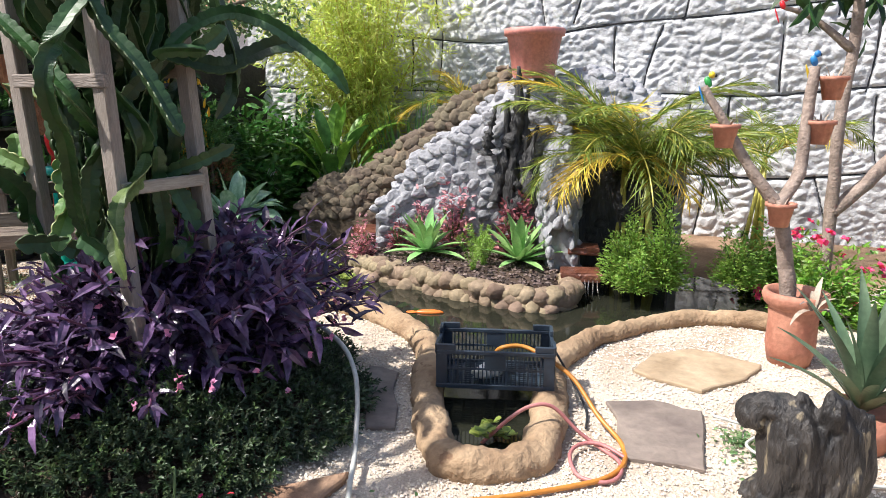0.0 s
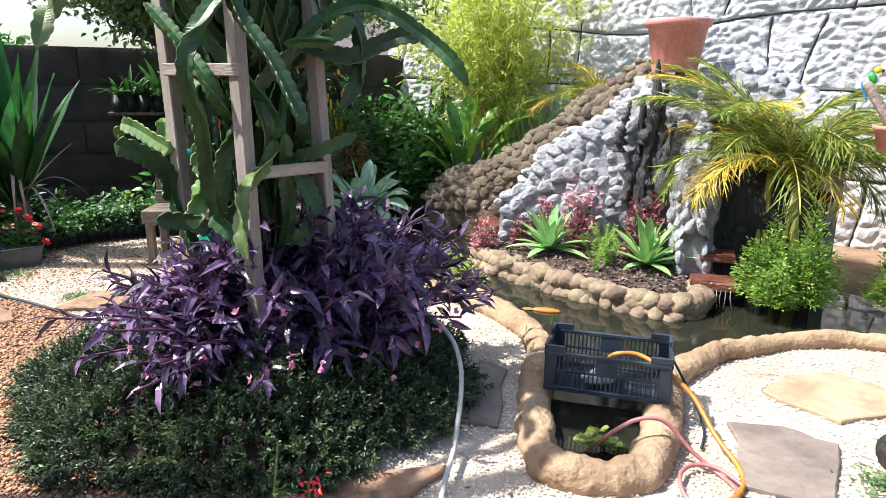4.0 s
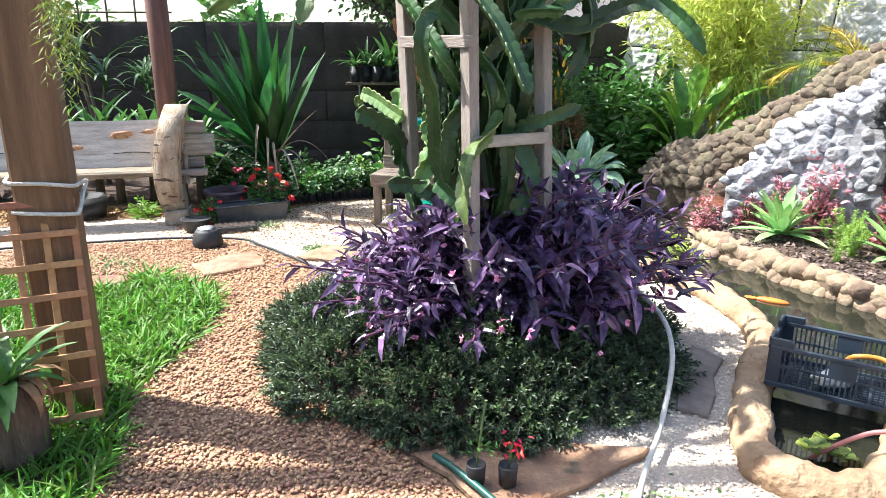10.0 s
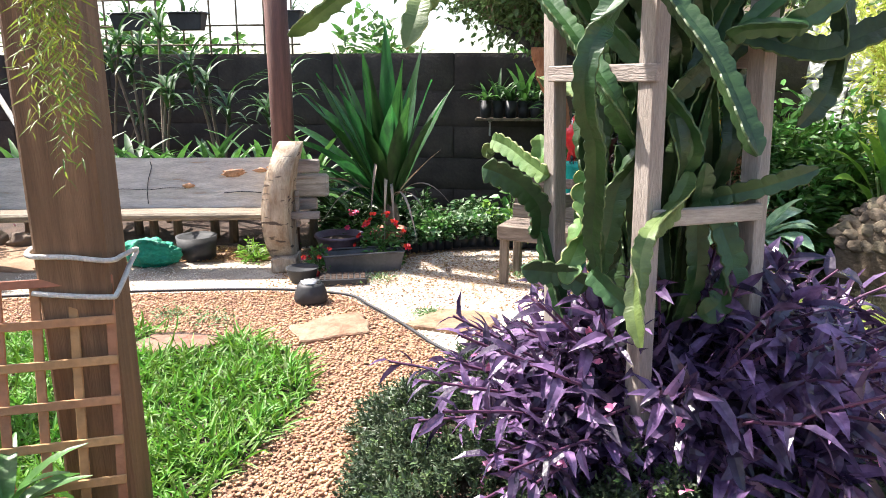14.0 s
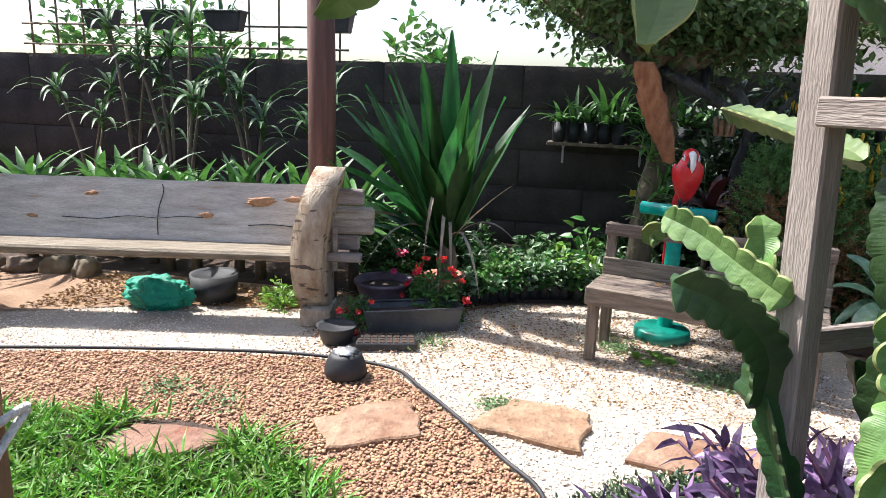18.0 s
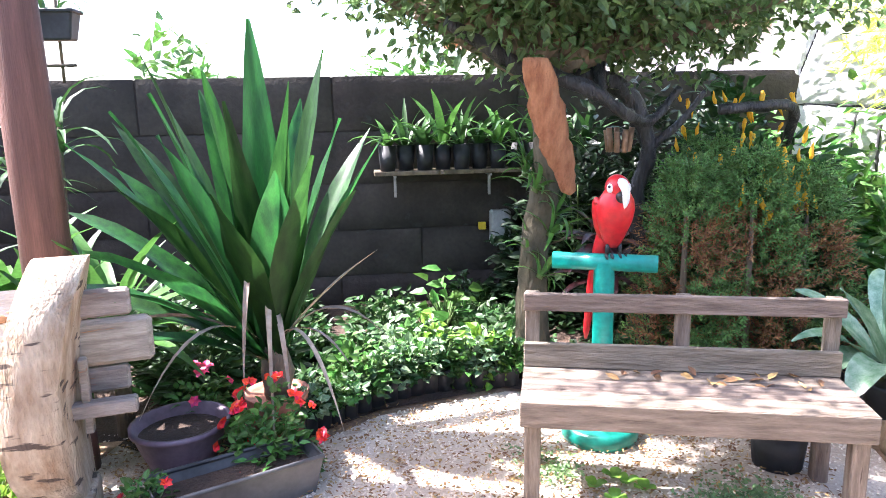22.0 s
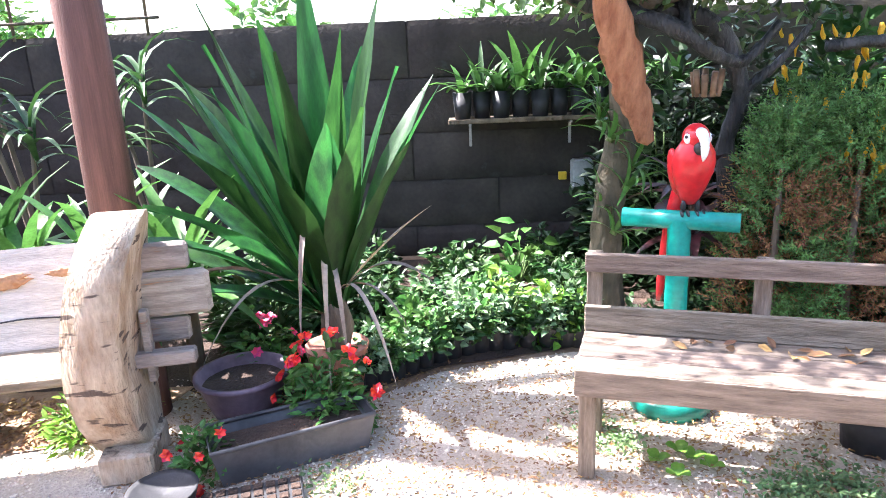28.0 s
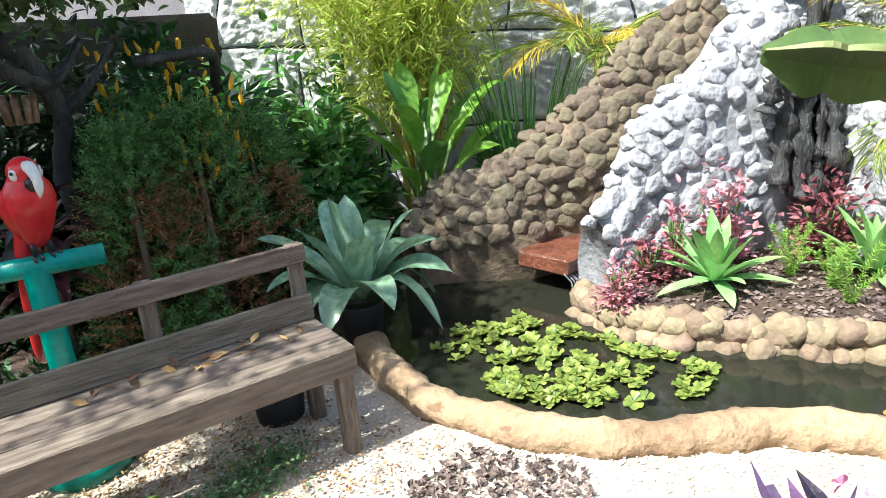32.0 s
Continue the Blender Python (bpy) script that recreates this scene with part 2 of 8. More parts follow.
M = {
    "gravel_bed": mat("pale_gravel_bed", (0.42, 0.335, 0.255), (0.62, 0.535, 0.44), 2.2, 0.95, 0.8, 90, stain=(0.34, 0.23, 0.14)),
    "gravel": mat("white_gravel_stone", (0.55, 0.46, 0.37), (0.8, 0.73, 0.635), 1.7, 0.9, 0.1, 200, island=0.2),
    "pebble": mat("brown_pebble", (0.32, 0.175, 0.1), (0.5, 0.305, 0.185), 20, 0.75, 0.1, 200, island=0.25),
    "pebble_bed": mat("pebble_bed", (0.2, 0.115, 0.068), (0.32, 0.195, 0.12), 4, 0.95, 0.6, 80),
    # real soil; also colours the cores that darken the hedge and purple plant
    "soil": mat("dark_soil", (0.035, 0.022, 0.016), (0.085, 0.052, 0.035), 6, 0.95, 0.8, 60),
    "dirt": mat("dry_dirt", (0.2, 0.12, 0.07), (0.33, 0.22, 0.14), 3, 0.95, 0.6, 50),
    "grass": leafy("lawn_grass", (0.07, 0.185, 0.016), (0.17, 0.355, 0.042), 0.5, 0.35, 0.4),
    "hedge": leafy("small_hedge_leaf", (0.033, 0.056, 0.027), (0.086, 0.12, 0.06), 0.42, 0.2, 0.5),
    "purple": leafy("purple_leaf", (0.04, 0.023, 0.06), (0.175, 0.108, 0.215), 0.25, 0.18, 0.75),
    "hedge_young": leafy("young_hedge_leaf", (0.06, 0.11, 0.034), (0.14, 0.2, 0.075), 0.42, 0.25, 0.4),
    "purple_stem": mat("purple_stem", (0.08, 0.03, 0.07), (0.14, 0.05, 0.1), 10, 0.5, 0.1),
    "pink": leafy("pink_petal", (0.75, 0.25, 0.45), (0.85, 0.4, 0.6), 0.5, 0.3, 0.2),
    "red": leafy("red_petal", (0.6, 0.015, 0.035), (0.78, 0.04, 0.08), 0.5, 0.25, 0.2),
    "magenta": leafy("magenta_petal", (0.7, 0.04, 0.16), (0.85, 0.09, 0.26), 0.5, 0.25, 0.2),
    "yellow": leafy("yellow_flower", (0.8, 0.42, 0.02), (0.9, 0.55, 0.04), 0.5, 0.3, 0.2),
    "cactus_rim": mat("dark_stem_margin", (0.05, 0.09, 0.03), (0.11, 0.17, 0.06), 20, 0.5, 0.1, 80, through_light=0.25),
    "cactus_edge": mat("pale_stem_margin", (0.2, 0.26, 0.08), (0.42, 0.46, 0.2), 20, 0.5, 0.1, 80, through_light=0.3),
    "cactus": mat("dragon_fruit_stem", (0.016, 0.045, 0.014), (0.044, 0.1, 0.028), 7, 0.42, 0.15, 60, vary=0.3, through_light=0.12),
    # paler copy of the stem colour
    "cactus_dry": mat("pale_dragon_fruit_stem", (0.06, 0.135, 0.03), (0.17, 0.26, 0.075), 7, 0.5, 0.15, 60, vary=0.2, through_light=0.15),
    "dark_leaf": leafy("dark_green_leaf", (0.02, 0.06, 0.015), (0.05, 0.12, 0.03), 0.5, 0.22, 0.4),
    "tree_leaf": leafy("citrus_tree_leaf", (0.085, 0.145, 0.055), (0.18, 0.27, 0.105), 0.38, 0.5, 0.4),
    # green leaf with the deep shade behind the perch put into its colour
    "shade_leaf": leafy("shade_darkened_leaf", (0.01, 0.026, 0.01), (0.028, 0.058, 0.022), 0.4, 0.15, 0.4),
    "darkred_leaf": leafy("dark_red_strap_leaf", (0.03, 0.012, 0.014), (0.09, 0.025, 0.03), 0.35, 0.15, 0.4),
    "pale_leaf": leafy("pale_grey_green_leaf", (0.14, 0.24, 0.12), (0.28, 0.4, 0.22), 0.45, 0.25, 0.35),
    "mid_leaf": leafy("mid_green_leaf", (0.05, 0.13, 0.025), (0.1, 0.24, 0.05), 0.42, 0.3, 0.35),
    "bright_leaf": leafy("bright_green_leaf", (0.12, 0.26, 0.03), (0.24, 0.42, 0.06), 0.42, 0.35, 0.3),
    "fern_leaf": leafy("feathery_bright_leaf", (0.18, 0.32, 0.05), (0.34, 0.5, 0.1), 0.5, 0.4, 0.3),
    "bamboo": leafy("golden_bamboo_leaf", (0.48, 0.56, 0.12), (0.74, 0.78, 0.22), 0.5, 0.6, 0.25),
    "palm": leafy("areca_palm_leaflet", (0.075, 0.14, 0.02), (0.3, 0.34, 0.05), 0.45, 0.35, 0.3),
    "palm_gold": leafy("golden_palm_leaflet", (0.5, 0.36, 0.04), (0.7, 0.52, 0.08), 0.45, 0.35, 0.25),
    "agave": mat("pale_agave_leaf", (0.18, 0.38, 0.11), (0.34, 0.54, 0.2), 6, 0.5, 0.08, 60, vary=0.2, through_light=0.25),
    "brom": mat("grey_green_bromeliad_leaf", (0.14, 0.27, 0.16), (0.32, 0.46, 0.32), 5, 0.19, 0.05, 40, stretch=(5, 5, 1), vary=0.2, through_light=0.15),
    "yucca": mat("furcraea_leaf", (0.012, 0.055, 0.014), (0.034, 0.13, 0.026), 4, 0.42, 0.08, 40, stretch=(6, 6, 1), vary=0.4, through_light=0.5),
    "dark_agave": mat("grey_green_agave", (0.06, 0.11, 0.06), (0.16, 0.22, 0.13), 6, 0.45, 0.08, 40, vary=0.25, through_light=0.15),
    "brown_leaf": mat("withered_brown_leaf", (0.2, 0.1, 0.05), (0.38, 0.2, 0.11), 8, 0.75, 0.2, 60, vary=0.3),
    "dry_leaf": mat("dry_leaf", (0.2, 0.15, 0.115), (0.4, 0.33, 0.27), 8, 0.8, 0.2, 60, vary=0.3),
    "litter": mat("fallen_leaf", (0.2, 0.1, 0.045), (0.38, 0.235, 0.1), 12, 0.8, 0.2, 60, island=0.4),
    "weed": leafy("muted_weed_leaf", (0.1, 0.19, 0.07), (0.2, 0.3, 0.12), 0.55, 0.25, 0.35),
    "mulch": mat("brown_mulch", (0.085, 0.06, 0.052), (0.2, 0.145, 0.13), 12, 0.9, 0.2, 60, island=0.5),
    "pinkplant": leafy("rose_pink_foliage", (0.4, 0.13, 0.18), (0.62, 0.32, 0.35), 0.5, 0.3, 0.4),
    "redplant": leafy("dark_red_foliage", (0.17, 0.045, 0.06), (0.33, 0.11, 0.13), 0.5, 0.25, 0.4),
    "conifer": leafy("thuja_sprig", (0.085, 0.18, 0.045), (0.17, 0.31, 0.085), 0.6, 0.2, 0.4),
    "rust": leafy("rusty_thuja_sprig", (0.2, 0.09, 0.035), (0.33, 0.17, 0.075), 0.7, 0.15, 0.3),
    "lettuce": leafy("water_lettuce_leaf", (0.09, 0.145, 0.025), (0.3, 0.34, 0.075), 0.42, 0.3, 0.6),
    "bark": mat("tree_bark", (0.1, 0.075, 0.05), (0.22, 0.17, 0.12), 9, 0.9, 0.9, 40, stretch=(1, 1, 0.4)),
    "mossbark": mat("mossy_trunk_bark", (0.045, 0.042, 0.025), (0.14, 0.115, 0.075), 8, 0.95, 1.0, 35, stretch=(1, 1, 0.5), stain=(0.05, 0.065, 0.02)),
    "bark_red": mat("red_brown_bark", (0.24, 0.09, 0.04), (0.4, 0.18, 0.09), 10, 0.85, 0.7, 50, stretch=(2, 2, 0.5)),
    "twig": mat("pale_branch", (0.2, 0.15, 0.12), (0.36, 0.28, 0.23), 12, 0.85, 0.5, 60),
    "oldwood": mat("weathered_bench_wood", (0.13, 0.098, 0.072), (0.275, 0.22, 0.172), 5, 0.85, 0.6, 35, stretch=(1, 9, 9), vary=0.15, cracks=((1.5, 30, 30), 4, 0.66, (0.1, 0.07, 0.05))),
    "oldwood_post": mat("weathered_leg_wood", (0.13, 0.098, 0.072), (0.275, 0.22, 0.172), 5, 0.85, 0.6, 35, stretch=(9, 9, 1), vary=0.15, cracks=((30, 30, 1.5), 4, 0.66, (0.1, 0.07, 0.05))),
    "railwood": mat("grey_rail_wood", (0.25, 0.21, 0.18), (0.37, 0.32, 0.275), 4, 0.9, 0.35, 40, stretch=(0.7, 6, 6), vary=0.15),
    "boardwood": mat("pale_grey_board", (0.46, 0.42, 0.375), (0.67, 0.62, 0.56), 4, 0.85, 0.5, 30, stretch=(1, 7, 7), stain=(0.4, 0.26, 0.16), cracks=((0.7, 16, 16), 2.4, 0.68, (0.1, 0.08, 0.065))),
    "knot": mat("orange_wood_knot", (0.33, 0.17, 0.09), (0.48, 0.28, 0.16), 14, 0.8, 0.3, 60),
    "greywood": mat("grey_weathered_wood", (0.23, 0.2, 0.168), (0.43, 0.385, 0.335), 5, 0.85, 0.5, 35, stretch=(1, 8, 8), vary=0.12, stain=(0.42, 0.2, 0.09), cracks=((0.8, 20, 20), 3, 0.68, (0.12, 0.09, 0.07))),
    "slabwood": mat("sawn_log_face", (0.31, 0.215, 0.14), (0.53, 0.44, 0.335), 4, 0.85, 0.7, 22, stretch=(4, 4, 1.2), stain=(0.27, 0.14, 0.07), cracks=((2.5, 3, 11), 2.6, 0.6, (0.09, 0.065, 0.05))),
    "towerwood": mat("grey_stake_wood", (0.25, 0.21, 0.18), (0.37, 0.32, 0.275), 4, 0.9, 0.35, 40, stretch=(6, 6, 0.7), vary=0.15),
    "postwood": mat("brown_timber_post", (0.13, 0.07, 0.034), (0.23, 0.13, 0.066), 3, 0.8, 0.4, 30, stretch=(8, 8, 0.5)),
    "redpost": mat("red_brown_post", (0.1, 0.045, 0.035), (0.17, 0.08, 0.06), 3, 0.75, 0.3, 30, stretch=(8, 8, 0.5)),
    "lattice": mat("stained_lattice_wood", (0.3, 0.14, 0.06), (0.45, 0.23, 0.11), 6, 0.75, 0.3, 40, vary=0.12),
    "stump": mat("dark_driftwood", (0.008, 0.008, 0.009), (0.05, 0.043, 0.038), 6, 0.6, 0.8, 24, stretch=(2, 2, 0.5), cracks=((5, 5, 1.2), 3, 0.64, (0.2, 0.165, 0.11))),
    "brownstump": mat("brown_stump", (0.08, 0.05, 0.035), (0.19, 0.12, 0.085), 6, 0.9, 0.9, 30, stretch=(3, 3, 0.5)),
    "concrete": mat("dark_weathered_concrete", (0.025, 0.02, 0.017), (0.06, 0.048, 0.041), 2.5, 0.92, 0.4, 30, vary=0.12, stain=(0.06, 0.06, 0.06), cracks=((1, 1, 1), 9, 0.68, (0.04, 0.038, 0.036))),
    "stonewall": mat("grey_sculpted_wall", (0.43, 0.43, 0.44), (0.64, 0.635, 0.635), 2.2, 0.9, 0.9, 22, stain=(0.3, 0.3, 0.31)),
    "joint": mat("dark_wall_groove", (0.03, 0.03, 0.032), (0.06, 0.06, 0.065), 5, 0.95, 0.2),
    "rock": mat("grey_painted_rock", (0.22, 0.22, 0.235), (0.44, 0.44, 0.46), 6, 0.88, 0.9, 30, vary=0.12, stain=(0.16, 0.16, 0.17)),
    "mortar": mat("grey_rock_mortar", (0.18, 0.18, 0.19), (0.36, 0.36, 0.375), 4, 0.9, 0.7, 24, stain=(0.1, 0.1, 0.105)),
    "rockdark": mat("near_black_rough", (0.012, 0.012, 0.013), (0.06, 0.058, 0.058), 5, 0.6, 0.9, 25, stretch=(3, 3, 0.6)),
    "rustcement": mat("rust_brown_cement", (0.1, 0.074, 0.048), (0.2, 0.145, 0.095), 5, 0.9, 0.7, 30, stain=(0.08, 0.052, 0.034)),
    "brownrock": mat("brown_cement_rock", (0.1, 0.077, 0.051), (0.21, 0.166, 0.116), 5, 0.9, 0.6, 30, vary=0.12),
    "ochre": mat("ochre_cement_rim", (0.24, 0.155, 0.09), (0.42, 0.3, 0.185), 4, 0.92, 0.9, 30, stain=(0.2, 0.13, 0.08), cracks=((1, 1, 2), 9, 0.64, (0.2, 0.12, 0.07))),
    "ochrestone": mat("ochre_cobble", (0.17, 0.122, 0.078), (0.3, 0.225, 0.15), 6, 0.85, 0.5, 35, vary=0.18, stain=(0.16, 0.11, 0.08)),
    "slate": mat("rust_slate_slab", (0.2, 0.105, 0.062), (0.31, 0.2, 0.13), 5, 0.85, 0.9, 20, vary=0.18, stain=(0.27, 0.1, 0.045), cracks=((1, 1, 1), 6, 0.66, (0.1, 0.085, 0.055))),
    "greyslate": mat("grey_brown_slate_slab", (0.14, 0.105, 0.095), (0.24, 0.185, 0.16), 4, 0.8, 0.4, 22, vary=0.1),
    "sandslab": mat("sandstone_slab", (0.29, 0.21, 0.13), (0.43, 0.33, 0.22), 4, 0.85, 0.4, 22),
    "brick": mat("wet_red_brick", (0.09, 0.032, 0.02), (0.19, 0.07, 0.042), 9, 0.35, 0.6, 40),
    "terracotta": mat("terracotta_plastic", (0.56, 0.2, 0.165), (0.67, 0.285, 0.24), 4, 0.5, 0.08, 40),
    "oldpot": mat("weathered_terracotta", (0.36, 0.14, 0.09), (0.5, 0.24, 0.16), 6, 0.75, 0.25, 40),
    "blackplastic": mat("black_plastic", (0.012, 0.013, 0.015), (0.035, 0.036, 0.04), 6, 0.62, 0.1, 40),
    "bowl": mat("faded_purple_plastic", (0.1, 0.065, 0.085), (0.2, 0.14, 0.17), 6, 0.6, 0.1, 40),
    "greyplastic": mat("grey_plastic_trough", (0.05, 0.05, 0.053), (0.1, 0.1, 0.105), 6, 0.5, 0.1, 40),
    "crate": mat("blue_grey_plastic", (0.016, 0.027, 0.043), (0.034, 0.052, 0.075), 6, 0.4, 0.05, 40),
    "teal": mat("teal_gloss_paint", (0.0, 0.26, 0.2), (0.005, 0.34, 0.27), 5, 0.3, 0.03, 40),
    "tealdark": mat("dark_teal_paint", (0.0, 0.14, 0.1), (0.005, 0.2, 0.15), 5, 0.4, 0.05, 40),
    "parrotred": mat("red_gloss_paint", (0.55, 0.012, 0.02), (0.68, 0.03, 0.035), 8, 0.28, 0.04, 40),
    "white": mat("white_paint", (0.72, 0.7, 0.66), (0.82, 0.81, 0.78), 8, 0.35, 0.03, 40),
    "black": mat("black_paint", (0.01, 0.01, 0.012), (0.03, 0.03, 0.03), 8, 0.35, 0.03, 40),
    "blue": mat("blue_paint", (0.02, 0.12, 0.4), (0.05, 0.3, 0.55), 8, 0.35, 0.03, 40),
    "yellowpaint": mat("yellow_paint", (0.65, 0.45, 0.02), (0.75, 0.55, 0.05), 8, 0.4, 0.03, 40),
    "greenpaint": mat("green_paint", (0.02, 0.25, 0.05), (0.05, 0.35, 0.08), 8, 0.4, 0.03, 40),
    "hose_orange": mat("orange_hose", (0.42, 0.16, 0.025), (0.53, 0.22, 0.04), 8, 0.4, 0.03, 40),
    "hose_pink": mat("dusty_pink_hose", (0.36, 0.13, 0.125), (0.46, 0.19, 0.18), 8, 0.45, 0.03, 40),
    "hose_grey": mat("pale_grey_hose", (0.4, 0.4, 0.37), (0.52, 0.52, 0.48), 8, 0.5, 0.03, 40),
    "hose_green": mat("dark_green_hose", (0.01, 0.06, 0.05), (0.02, 0.1, 0.08), 8, 0.4, 0.03, 40),
    "rope": mat("white_rope", (0.55, 0.52, 0.46), (0.72, 0.69, 0.62), 20, 0.9, 0.6, 120),
    "netting": mat("green_netting", (0.0, 0.2, 0.12), (0.01, 0.32, 0.2), 14, 0.6, 0.6, 60),
    "fish": mat("orange_fish", (0.6, 0.13, 0.02), (0.72, 0.22, 0.04), 10, 0.35, 0.05),
    "culm_brown": mat("cut_brown_cane", (0.2, 0.11, 0.06), (0.36, 0.22, 0.13), 12, 0.6, 0.1, 50),
    "culm": mat("yellow_bamboo_culm", (0.42, 0.38, 0.07), (0.55, 0.5, 0.12), 6, 0.45, 0.05),
    "stem": mat("green_stem", (0.06, 0.11, 0.03), (0.12, 0.18, 0.05), 8, 0.6, 0.1),
    "housewhite": mat("white_render", (0.68, 0.66, 0.62), (0.78, 0.76, 0.73), 2, 0.9, 0.2, 30),
    "roof": mat("clay_tile_roof", (0.35, 0.17, 0.1), (0.48, 0.26, 0.17), 4, 0.9, 0.4, 30),
    "greypaint": mat("grey_painted_metal", (0.34, 0.35, 0.34), (0.44, 0.45, 0.44), 8, 0.5, 0.06, 40),
    "steel": mat("grey_steel", (0.3, 0.3, 0.3), (0.42, 0.42, 0.42), 8, 0.45, 0.1, 40, metal=0.7),
}
# pond water: clear dark, glossy, with faint ripples
wm = bpy.data.materials.new("pond_water")
wm.use_nodes = True
b_ = wm.node_tree.nodes["Principled BSDF"]
b_.inputs["Base Color"].default_value = (0.018, 0.019, 0.013, 1)
b_.inputs["Roughness"].default_value = 0.06
b_.inputs["IOR"].default_value = 1.33
nz = wm.node_tree.nodes.new("ShaderNodeTexNoise")
nz.inputs["Scale"].default_value, nz.inputs["Detail"].default_value = 9, 3
bp_ = wm.node_tree.nodes.new("ShaderNodeBump")
bp_.inputs["Strength"].default_value, bp_.inputs["Distance"].default_value = 0.12, 0.02
wm.node_tree.links.new(nz.outputs["Fac"], bp_.inputs["Height"])
wm.node_tree.links.new(bp_.outputs[0], b_.inputs["Normal"])
M["water"] = wm
gm = bpy.data.materials.new("falling_water")
gm.use_nodes = True
g_ = gm.node_tree.nodes["Principled BSDF"]
g_.inputs["Base Color"].default_value = (0.9, 0.92, 0.93, 1)
g_.inputs["Roughness"].default_value, g_.inputs["Transmission Weight"].default_value, g_.inputs["IOR"].default_value = 0.08, 0.9, 1.33
M["fall"] = gm


# ---------- building helpers ----------
def thing(name, loc, label, category, group="", rz=0.0, kind="", rx=0.0, ry=0.0):
    ob = new(name)
    ob.matrix_basis = pose(*loc, rx, ry, rz)
    ob.empty_display_size = 0.1
    return tagged(ob, label, category, group, kind)


def smooth(me, on=True):
    me.polygons.foreach_set("use_smooth", [on] * len(me.polygons))
    return me


def mesh_of(name, verts, faces, material=None, soft=False):
    me = bpy.data.meshes.new(name)
    me.from_pydata([tuple(map(float, v)) for v in verts], [], [tuple(map(int, fc)) for fc in faces])
    if material:
        me.materials.append(M[material])
    if soft:
        smooth(me)
    me.update()
    return me


def part(name, data, material, parent, label="", at=None):
    """Links a bmesh or a mesh as one object under a thing or part."""
    if isinstance(data, bmesh.types.BMesh):
        me = bpy.data.meshes.new(name)
        data.to_mesh(me)
        data.free()
    else:
        me = data
    if material and not me.materials:
        me.materials.append(M[material])
    ob = new(name, me)
    ob.parent = parent
    if at is not None:
        ob.matrix_basis = at
    return tagged(ob, label) if label else ob


def solo(name, data, material, label, category, group="", kind="", at=None):
    """A thing that is one mesh."""
    ob = part(name, data, material, None, at=at)
    return tagged(ob, label, category, group, kind)


def box(sx, sy, sz, at=(0, 0, 0), bevel=0.006, jag=0.0, rot=None):
    """A bevelled box whose base centre is at the given point."""
    bm = bmesh.new()
    bmesh.ops.create_cube(bm, size=1.0)
    bmesh.ops.scale(bm, vec=(sx, sy, sz), verts=bm.verts)
    if bevel:
        bmesh.ops.bevel(bm, geom=list(bm.edges), offset=min(bevel, 0.4 * min(sx, sy, sz)), segments=1, affect="EDGES")
    if jag:
        for v in bm.verts:
            v.co += Vector((random.uniform(-jag, jag), random.uniform(-jag, jag), random.uniform(-jag, jag)))
    if rot is not None:
        bmesh.ops.transform(bm, matrix=rot, verts=bm.verts)
    bmesh.ops.translate(bm, vec=Vector(at) + Vector((0, 0, sz / 2)) if rot is None else Vector(at), verts=bm.verts)
    return bm


def tube(points, radii, n=8, closed=False, cap=True, wob=0.0):
    """Verts and faces of a round bar along points; radii one number or one a point."""
    pts = [Vector(p) for p in points]
    if not hasattr(radii, "__len__"):
        radii = [radii] * len(pts)
    verts, faces, up = [], [], Vector((0.13, 0.37, 0.92)).normalized()
    for i, p in enumerate(pts):
        a = pts[(i - 1) % len(pts)] if closed or i else p
        c = pts[(i + 1) % len(pts)] if closed or i < len(pts) - 1 else p
        d = (c - a).normalized()
        s = d.cross(up)
        s = s.normalized() if s.length > 1e-4 else Vector((1, 0, 0))
        u = s.cross(d).normalized()
        for k in range(n):
            ang = 2 * math.pi * k / n
            r = radii[i] * (1 + (random.uniform(-wob, wob) if wob else 0))
            verts.append(p + s * (math.cos(ang) * r) + u * (math.sin(ang) * r))
    m = len(pts)
    for i in range(m if closed else m - 1):
        j = (i + 1) % m
        for k in range(n):
            faces.append((i * n + k, i * n + (k + 1) % n, j * n + (k + 1) % n, j * n + k))
    if cap and not closed:
        faces += [tuple(range(n))[::-1], tuple((m - 1) * n + k for k in range(n))]
    return verts, faces


def tube_mesh(name, points, radii, material, n=8, closed=False, wob=0.0):
    return mesh_of(name, *tube(points, radii, n, closed, wob=wob), material, True)


def spline(points, per=6, closed=False):
    """Catmull-Rom points through the given ones."""
    p = [Vector(q) for q in points]
    out, m = [], len(p)
    for i in range(m if closed else m - 1):
        a, b, c, d = (p[(i + k) % m] if closed else p[min(max(i + k, 0), m - 1)] for k in (-1, 0, 1, 2))
        for s in range(per):
            t = s / per
            out.append(0.5 * (2 * b + (c - a) * t + (2 * a - 5 * b + 4 * c - d) * t * t + (3 * b - a - 3 * c + d) * t ** 3))
    if not closed:
        out.append(p[-1])
    return out


def turned(profile, n=24):
    """A body of revolution about z from (radius, height) pairs; open at ends with radius > 0."""
    verts = [(r * math.cos(2 * math.pi * k / n), r * math.sin(2 * math.pi * k / n), z) for r, z in profile for k in range(n)]
    faces = [(i * n + k, i * n + (k + 1) % n, (i + 1) * n + (k + 1) % n, (i + 1) * n + k) for i in range(len(profile) - 1) for k in range(n)]
    return verts, faces


